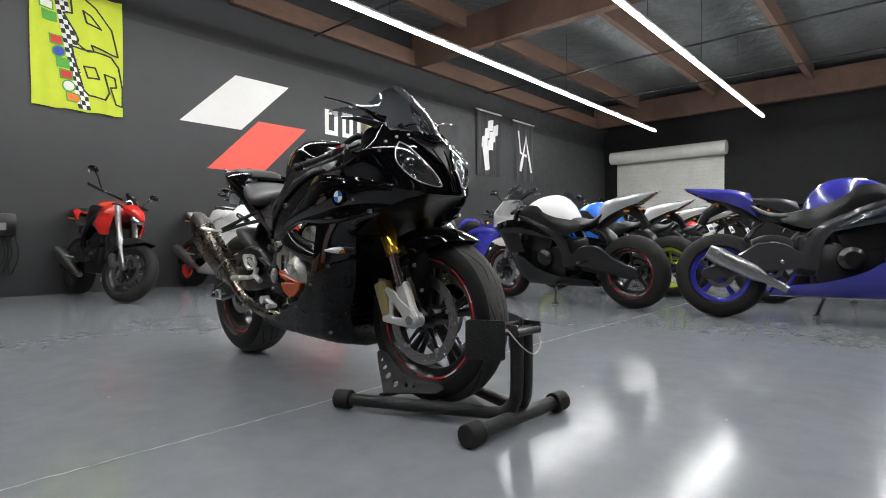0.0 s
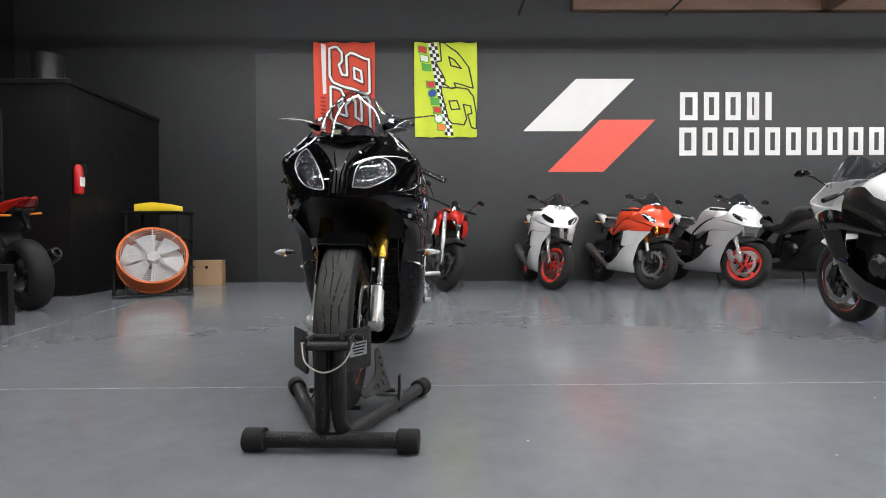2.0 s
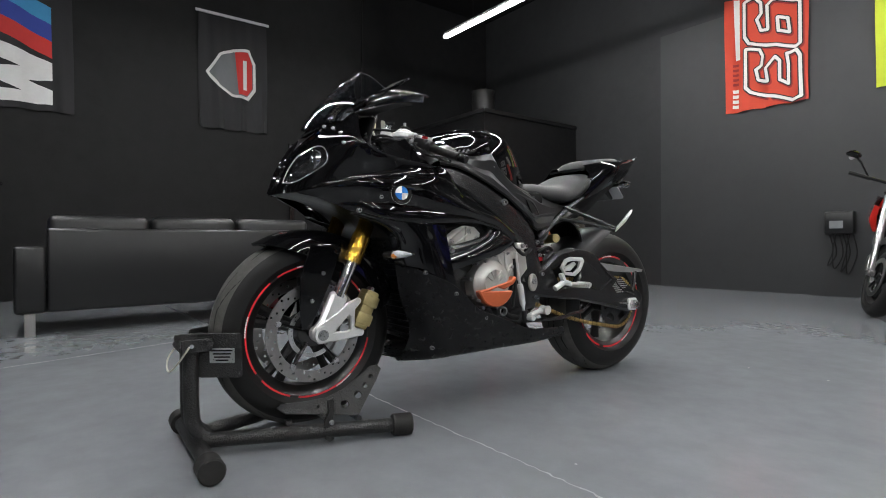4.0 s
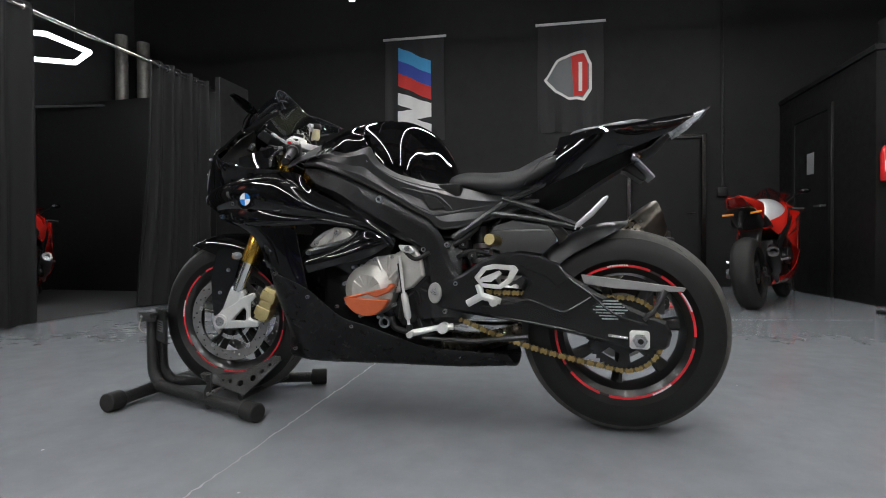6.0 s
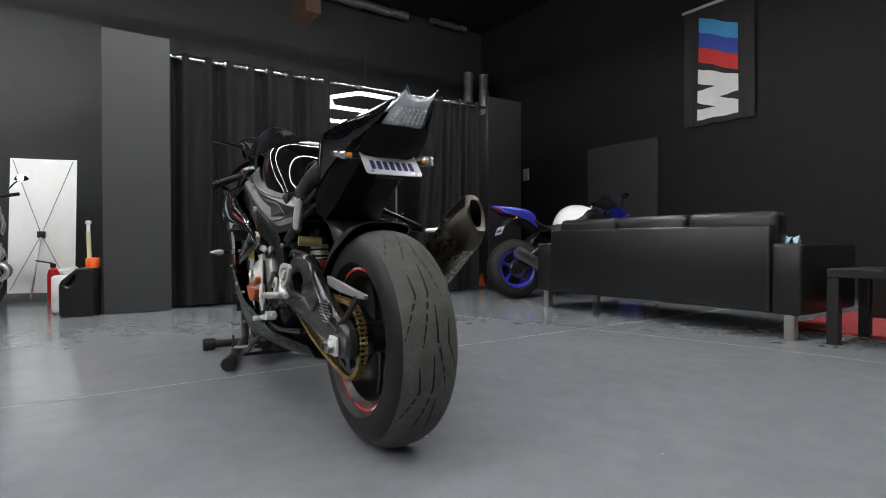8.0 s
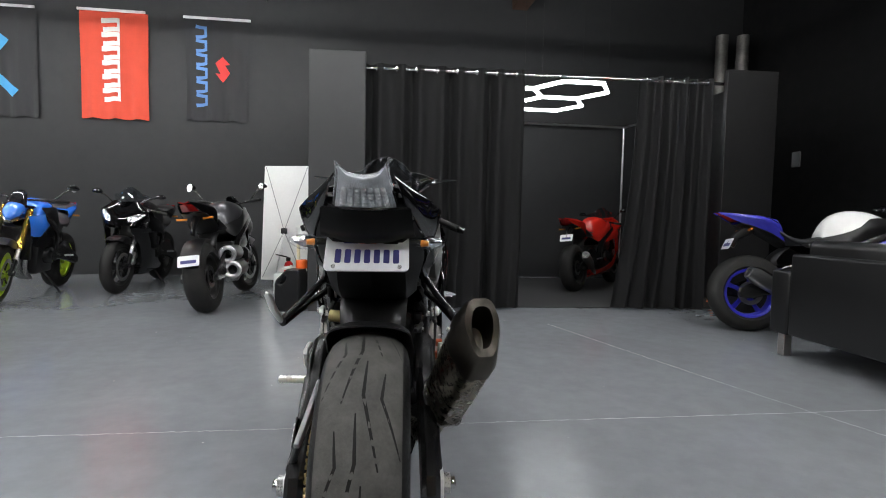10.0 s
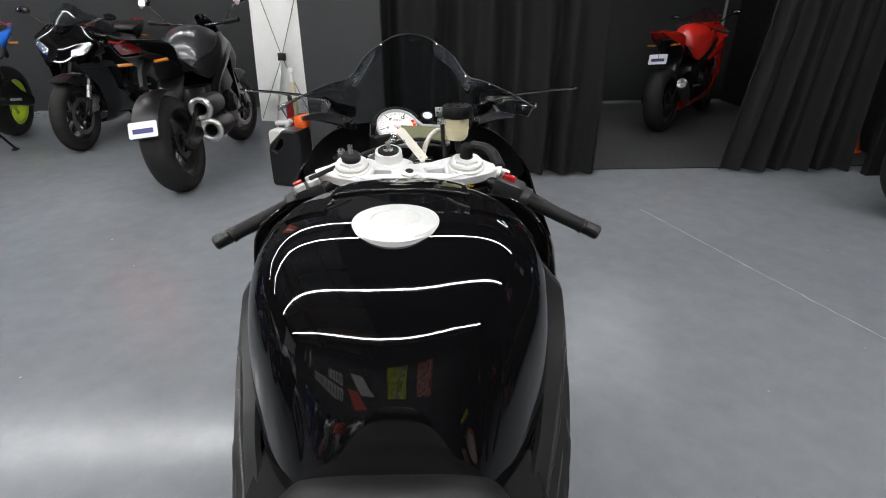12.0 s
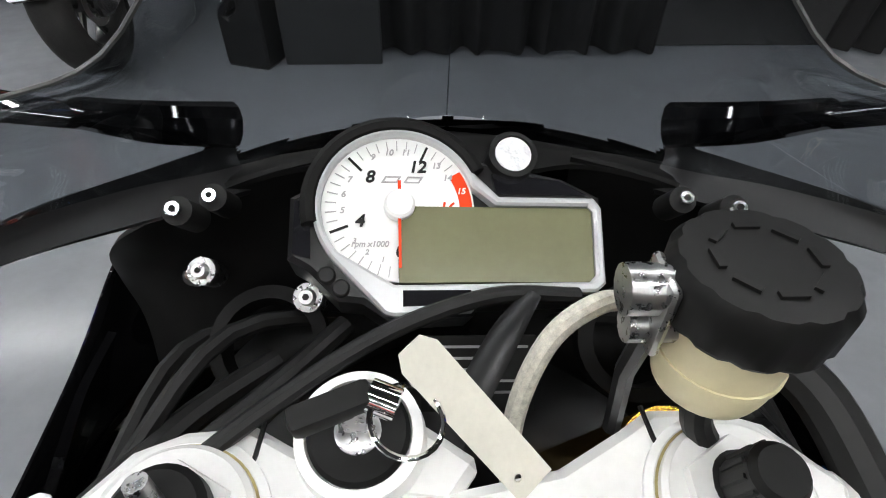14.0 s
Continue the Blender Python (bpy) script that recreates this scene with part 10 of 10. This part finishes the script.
for x in (0, 0.49):
    for y in (0, 0.54):
        bm = bmesh.new()
        box(bm, (x, y, 0), (x + 0.06, y + 0.06, 0.399), bevel=0.003, seg=1)
        part("leg", bm, TABLEM, tb)
PINK = material("pink bottle label", (0.75, 0.08, 0.35), 0.4)
bt = thing("bottle", pose(-1.19, 3.41, 0.451), "clear bottle with pink label on the side table", "bottle")
bm = bmesh.new()
lathe(bm, [(0.0, 0.0), (0.034, 0.0), (0.036, 0.01), (0.036, 0.13), (0.03, 0.15), (0.014, 0.17), (0.014, 0.185), (0.0, 0.185)], "z", (0, 0, 0), 20, close=False)
part("bottle_body", bm, material("milky bottle", (0.6, 0.6, 0.62), 0.2), bt)
bm = bmesh.new()
lathe(bm, [(0.0365, 0.07), (0.0372, 0.07), (0.0372, 0.12), (0.0365, 0.12)], "z", (0, 0, 0), 20)
part("label_band", bm, PINK, bt)
bm = bmesh.new()
lathe(bm, [(0.0, 0.186), (0.019, 0.186), (0.019, 0.21), (0.0, 0.21)], "z", (0, 0, 0), 16, close=False)
part("bottle_cap", bm, WHITE, bt)
BRASSY = material("yellow zinc steel", (0.5, 0.38, 0.14), 0.35, metal=0.9)
dl = thing("paddock_stand", pose(-1.62, 3.47, 0), "gold zinc lift stand with small black wheels lying by the table", "stand")
bm = bmesh.new()
sweep(bm, [(0.06, -0.23, 0.05), (-0.02, 0.0, 0.05), (-0.09, 0.16, 0.05)], 0.013, 10)
part("cross_tube", bm, BRASSY, dl)
bm = bmesh.new()
sweep(bm, [(-0.03, 0.01, 0.05), (-0.03, 0.01, 0.69)], 0.014, 10)
part("upright_tube", bm, BRASSY, dl)
bm = bmesh.new()
sweep(bm, [(-0.03, 0.01, 0.675), (-0.03, 0.01, 0.70)], 0.02, 10)
part("collar", bm, BRASSY, dl)
bm = bmesh.new()
sweep(bm, [(0.06, -0.26, 0.045), (0.06, -0.22, 0.05)], 0.03, 10)
part("tube_end", bm, BRASSY, dl)
for x, y in ((-0.10, 0.19), (0.32, 0.10)):
    bm = bmesh.new()
    lathe(bm, [(0.0, -0.018), (0.022, -0.02), (0.048, -0.016), (0.05, 0.0), (0.048, 0.016), (0.022, 0.02), (0.0, 0.018)], "x", (x, y, 0.05), 20, close=False)
    wl = part("stand_wheel", bm, TYREWALL, dl)
    bm = bmesh.new()
    cyl(bm, (x - 0.022, y, 0.05), (x + 0.022, y, 0.05), 0.012, seg=10)
    part("wheel_hub", bm, STEEL, wl)
bm = bmesh.new()
sweep(bm, [(-0.10, 0.19, 0.05), (0.32, 0.10, 0.05)], 0.010, 8)
part("axle_tube", bm, MATTE, dl)
bm = bmesh.new()
g = [[V(-1.35 + 0.22 * i / 6, 2.45 + 0.2 * j / 6, 0.605 + 0.05 * math.sin(i * 1.9 + j) * math.sin(j * 1.3) + 0.05 * math.sin(i / 6 * 3.14) * math.sin(j / 6 * 3.14)) for i in range(7)] for j in range(7)]
bm = sheet(g, 0.006, False, (0, 0, 1))
solid("folded_bag", bm, material("pale blue plastic bag", (0.4, 0.55, 0.62), 0.4), "pale blue plastic bag lying on the sofa arm", "bag")
cr = thing("media_bench", pose(-2.9, 2.6, 0), "black low media bench behind the lounge", "bench")
bm = bmesh.new()
box(bm, (0, 0, 0), (0.4, 1.4, 0.40), bevel=0.006, seg=1)
part("bench_body", bm, TABLEM, cr)
# door leaf with frame on the west wall, and a grey board
WORNFRAME = material("worn gloss black frame", (0.006, 0.006, 0.006), 0.16, spec=0.6, var=0.5, scale=14, bump=0.5, bscale=22, dist=0.006, rvar=0.12)
dd = thing("door_2", Matrix.Identity(4), "black flush door in a worn black frame", "door", kind="structure")
bm = bmesh.new()
box(bm, (XW + 0.003, 3.72, 0.01), (XW + 0.02, 4.58, 2.0), bevel=0.003, seg=1)
part("door_leaf", bm, WALLBLACK, dd)
for lo, hi in (((XW + 0.003, 3.64, 0), (XW + 0.05, 3.70, 2.06)), ((XW + 0.003, 4.60, 0), (XW + 0.05, 4.66, 2.06)), ((XW + 0.003, 3.705, 2.005), (XW + 0.05, 4.595, 2.06))):
    bm = bmesh.new()
    box(bm, lo, hi, bevel=0.004, seg=1)
    part("frame_bar", bm, WORNFRAME, dd)
bm = bmesh.new()
cyl(bm, (XW + 0.02, 4.51, 0.99), (XW + 0.07, 4.51, 0.99), 0.012, seg=10)
cyl(bm, (XW + 0.07, 4.52, 0.99), (XW + 0.07, 4.41, 0.99), 0.010, seg=10)
part("door_handle", bm, BLACKMET, dd)
jb = thing("junction_box", pose(XW + 0.003, 4.86, 1.27), "black junction box with a conduit rising from it", "junction box")
bm = bmesh.new()
box(bm, (0, -0.06, -0.06), (0.05, 0.06, 0.06), bevel=0.006)
part("box_body", bm, BLACKMET, jb)
bm = bmesh.new()
cyl(bm, (0.022, 0, 0.06), (0.022, 0, 3.46), 0.014, seg=8)
part("conduit", bm, BLACKMET, jb)
bm = bmesh.new()
box(bm, (XW + 0.01, -1.42, 0.0), (XW + 0.06, -0.2, 2.07), bevel=0.004, seg=1)
solid("board", bm, material("dark grey panel", (0.027, 0.027, 0.029), 0.5, var=0.1, scale=2), "dark grey board leaning flat on the black wall", "board")
bm = bmesh.new()
box(bm, (XW + 0.003, -2.93, 1.72), (XW + 0.03, -2.79, 1.93), bevel=0.006, seg=1)
solid("switch_box", bm, F_GREY, "small grey switch box on the wall", "switch box")

# ---- curtained booth ----
CURT = material("heavy black curtain", (0.006, 0.006, 0.0066), 0.8, var=0.15, scale=4, spec=0.25)
BOOTH = Matrix.Translation((2.48, -1.135, 0)) @ Matrix.Rotation(radians(177.8), 4, "Z")   # x runs west along the curtain line, y to the south wall


def booth_panel(x0, x1, mat, label):
    bm = bmesh.new()
    box(bm, (x0, 0.0, 0.0), (x1, 0.06, 2.44), bevel=0.004, seg=1)
    return solid("partition_panel", bm, mat, label, "partition", "booth partitions", "structure", m=BOOTH)


booth_panel(0.0, 0.52, WALL, "tall charcoal board beside the black curtain")
booth_panel(4.09, 4.63, BLKPANEL, "tall black board at the booth's far end")
bm = bmesh.new()
box(bm, (-0.004, 0.062, 0.0), (0.056, 2.95, 2.43), bevel=0.004, seg=1)
solid("partition_panel", bm, WALLDARK, "charcoal side board of the booth", "partition", "booth partitions", "structure", m=BOOTH)
bm = bmesh.new()
box(bm, (4.574, 0.062, 0.0), (4.63, 3.1, 2.43), bevel=0.004, seg=1)
solid("partition_panel", bm, BLKPANEL, "black side board of the booth", "partition", "booth partitions", "structure", m=BOOTH)
bm = bmesh.new()
cyl(bm, (0.45, 0.10, 2.32), (4.12, 0.10, 2.32), 0.016, seg=12)
solid("curtain_rod", bm, CHROME, "bright steel curtain rod over the booth opening", "curtain rod", m=BOOTH)


def curtain(x0, x1, folds, label, seed, flare=0.0):
    g = random.Random(seed)
    n = folds * 10
    grid = []
    for j in range(15):
        v = j / 14
        row = []
        for i in range(n + 1):
            u = i / n
            a = 0.045 + 0.03 * math.sin(i * 0.31 + seed)
            x = x0 + (x1 - x0) * u - flare * (1 - u) * v * v + 0.012 * math.sin(v * 4 + i * 0.4 + seed) * v
            row.append(V(x, 0.10 + a * math.sin(u * folds * 6.283) * (0.75 + 0.35 * v) + 0.012 * math.sin(v * 9 + i) * v, 2.36 - 2.33 * v))
        grid.append(row)
    bm = sheet(grid, 0.004, False, (0, -1, 0))
    c = thing("curtain", BOOTH, label, "curtain", "booth curtains")
    part("cloth", bm, CURT, c, sharp=70)
    for k in range(folds):
        x = x0 + (x1 - x0) * (k + 0.5) / folds
        bm = bmesh.new()
        lathe(bm, [(0.030, -0.006), (0.036, -0.006), (0.036, 0.006), (0.030, 0.006)], "x", (x, 0.10, 2.32), 16)
        part("eyelet", bm, CHROME, c)
    return c


curtain(0.52, 2.06, 8, "black eyelet curtain hanging in folds on a rod", 1)
curtain(3.22, 4.0, 6, "black eyelet curtain gathered beside the opening", 2, 0.2)
# frame of thin poles inside the booth
for a, b in (((-2.02, -4.03, 0), (-2.02, -4.03, 2.37)), ((0.3, -4.03, 2.37), (-2.02, -4.03, 2.37)), ((-2.02, -4.03, 2.37), (-2.3, -2.2, 2.37))):
    bm = bmesh.new()
    cyl(bm, a, b, 0.016, seg=8)
    solid("backdrop_pole", bm, ALU, "thin pale metal backdrop pole", "pole", "backdrop poles")
bm = bmesh.new()
box(bm, (0.06, 0.25, 0.002), (4.57, 2.9, 0.008))
solid("carpet", bm, material("dark booth carpet", (0.03, 0.03, 0.031), 0.95, var=0.4, scale=30, bump=0.5, bscale=150, dist=0.003), "dark carpet on the booth floor", "carpet", m=BOOTH)
# honeycomb lamp
HEXM = glow("cool white tube", (0.93, 0.97, 1.0), HEX_POWER)
hexlamp = thing("hexagon_lamp", pose(-0.40, -2.08, 2.42), "honeycomb ceiling lamp of white light tubes", "lamp")
done = set()
for cx, cy in ((0.0, 0.0), (0.0, -0.78), (0.675, -0.39)):
    for k in range(6):
        a = (cx + 0.45 * math.cos(math.pi / 3 * k), cy + 0.45 * math.sin(math.pi / 3 * k))
        b = (cx + 0.45 * math.cos(math.pi / 3 * (k + 1)), cy + 0.45 * math.sin(math.pi / 3 * (k + 1)))
        key = tuple(sorted(((round(a[0], 1), round(a[1], 1)), (round(b[0], 1), round(b[1], 1)))))
        if key in done:
            continue
        done.add(key)
        bm = bmesh.new()
        sweep(bm, [(*a, 0), (*b, 0)], 0.022, 8)
        part("light_tube", bm, HEXM, hexlamp)
for x, y in ((-0.40, -2.08), (-0.40, -2.86)):
    for dx in (-0.45, 0.225):
        bm = bmesh.new()
        yy = y if dx < 0 else y - 0.39
        cyl(bm, (dx, yy + 2.08, 0.02), (dx, yy + 2.08, ZC - 2.42), 0.002, seg=4)
        part("hanging_wire", bm, BLACKMET, hexlamp)
DULLGALV = material("stained galvanised pipe", (0.17, 0.165, 0.155), 0.5, metal=0.6, var=0.5, scale=5)
for x, y, r, z0, z1 in ((-3.58, -3.98, 0.09, 0.0, 3.86), (-3.78, -3.76, 0.09, 0.0, 3.80)):
    bm = bmesh.new()
    cyl(bm, (x, y, z0), (x, y, z1), r, seg=20)
    for z in (2.6, 3.0, 3.4):
        cyl(bm, (x, y, z), (x, y, z + 0.03), r + 0.006, seg=20)
    solid("duct", bm, DULLGALV, "upright galvanised duct behind the booth", "duct", "ducts")
FOIL = material("crinkled foil wrap", (0.3, 0.3, 0.3), 0.3, metal=0.9, var=0.3, scale=8, bump=0.8, bscale=18, dist=0.02)
for x0, x1, y, z, r in ((-2.2, -0.6, -3.95, 4.60, 0.07), (-3.5, -2.7, -3.95, 4.66, 0.05)):
    bm = bmesh.new()
    sweep(bm, [(x0 + (x1 - x0) * k / 10, y, z + 0.01 * math.sin(k * 1.7)) for k in range(11)], [r * (1 + 0.06 * math.sin(k * 2.3)) for k in range(11)], 18)
    for x in (x0 + 0.2, x1 - 0.2):
        box(bm, (x - 0.015, y - r - 0.004, z), (x + 0.015, y - r, ZC))
    solid("foil_duct", bm, FOIL, "foil wrapped air duct high on the wall", "duct", "foil ducts")
bm = bmesh.new()
box(bm, (-0.44, YS, 4.09), (-0.20, -3.55, ZC), bevel=0.008, seg=1)
solid("purlin", bm, WOOD, "brown timber beam end under the black roof", "beam", "purlins", "structure")
CONE = thing("traffic_cone", pose(-2.0, -1.6, 0), "small orange marker cone at the curtain", "cone")
bm = bmesh.new()
lathe(bm, [(0.07, 0.0), (0.07, 0.015), (0.05, 0.02), (0.015, 0.17), (0.0, 0.17)], "z", (0, 0, 0), 18, close=False)
part("cone_body", bm, ORANGE, CONE)

# ---- banner stand, cans ----
sg = thing("banner_stand", pose(3.268, -2.971, 0, -4, 0, 161), "white banner seen from behind with its crossed black stand", "banner stand")
bm = bmesh.new()
g = [[V(0.62 * i / 8, 0.012 * math.sin(i / 8 * 3.14), 0.08 + 1.44 * j / 10) for i in range(9)] for j in range(11)]
bm = sheet(g, 0.003, False, (0, 1, 0))
part("banner_sheet", bm, WHITE, sg)
for a, b in (((0.03, -0.02, 1.5), (0.31, -0.03, 0.70)), ((0.59, -0.02, 1.5), (0.31, -0.03, 0.70)), ((0.03, -0.02, 0.11), (0.31, -0.03, 0.70)), ((0.59, -0.02, 0.11), (0.31, -0.03, 0.70)), ((0.31, -0.03, 0.70), (0.31, -0.24, 0.02))):
    bm = bmesh.new()
    cyl(bm, a, b, 0.004 if b[2] > 0.5 else 0.010, seg=6)
    part("stand_rod", bm, F_GREY if b[2] > 0.5 else ALU, sg)
bm = bmesh.new()
box(bm, (0.275, -0.05, 0.665), (0.345, -0.012, 0.735), bevel=0.006)
part("hub", bm, BLACKMET, sg)
jc = thing("jerry_can", pose(2.61, -1.26, 0, 0, 0, 158) @ Matrix.Diagonal((1.0, 1.0, 1.1, 1.0)), "black plastic fuel can with orange cap and dip tube", "fuel can")
bm = bmesh.new()
plate(bm, [(-0.13, 0.015), (-0.115, 0.0), (0.115, 0.0), (0.13, 0.015), (0.13, 0.33), (0.115, 0.365), (0.0, 0.365), (-0.115, 0.27), (-0.13, 0.235)], 0.17, at_y(-0.085), 0.012,
      holes=[[(-0.085, 0.24), (-0.06, 0.225), (-0.01, 0.27), (0.0, 0.31), (-0.02, 0.315)]])
part("can_body", bm, MATTE, jc)
bm = bmesh.new()
box(bm, (-0.132, -0.092, 0.115), (0.132, 0.092, 0.135), bevel=0.004, seg=1)
part("mould_rib", bm, MATTE, jc)
bm = bmesh.new()
lathe(bm, [(0.0, 0.362), (0.052, 0.362), (0.054, 0.37), (0.054, 0.43), (0.048, 0.44), (0.0, 0.44)], "z", (0.065, 0.0, 0), 20, close=False)
part("spout_cap", bm, ORANGE, jc)
bm = bmesh.new()
cyl(bm, (0.05, -0.03, 0.43), (0.045, -0.035, 0.645), 0.017, seg=10)
part("dip_tube", bm, RESIN, jc)
bm = bmesh.new()
lathe(bm, [(0.0, 0.645), (0.014, 0.645), (0.014, 0.70), (0.022, 0.705), (0.022, 0.725), (0.0, 0.73)], "z", (0.045, -0.035, 0), 14, close=False)
part("tube_knob", bm, WHITE, jc)
bm = bmesh.new()
box(bm, (-0.15, -0.11, 0.0), (0.03, 0.02, 0.33), bevel=0.03, seg=2)
cyl(bm, (-0.02, -0.045, 0.33), (0.03, -0.045, 0.40), 0.02, seg=12)
cyl(bm, (-0.10, -0.045, 0.37), (0.03, -0.045, 0.385), 0.018, seg=10)
jg = thing("jug", pose(2.68, -1.50, 0, 0, 0, 158), "white plastic jug behind the black fuel can", "jug")
part("jug_body", bm, WHITE, jg)
rc = thing("fire_extinguisher", pose(2.855, -2.50, 0), "red fire extinguisher standing on the floor", "extinguisher")
bm = bmesh.new()
lathe(bm, [(0.0, 0.0), (0.052, 0.0), (0.056, 0.015), (0.056, 0.29), (0.045, 0.335), (0.018, 0.36), (0.0, 0.36)], "z", (0, 0, 0), 22, close=False)
part("cylinder", bm, FIRERED, rc)
bm = bmesh.new()
box(bm, (-0.02, -0.02, 0.36), (0.03, 0.02, 0.40), bevel=0.006)
sweep(bm, [(0.0, 0.0, 0.40), (0.08, 0.0, 0.42), (0.15, 0.0, 0.435)], 0.008, 6)
part("valve", bm, BLACKMET, rc)
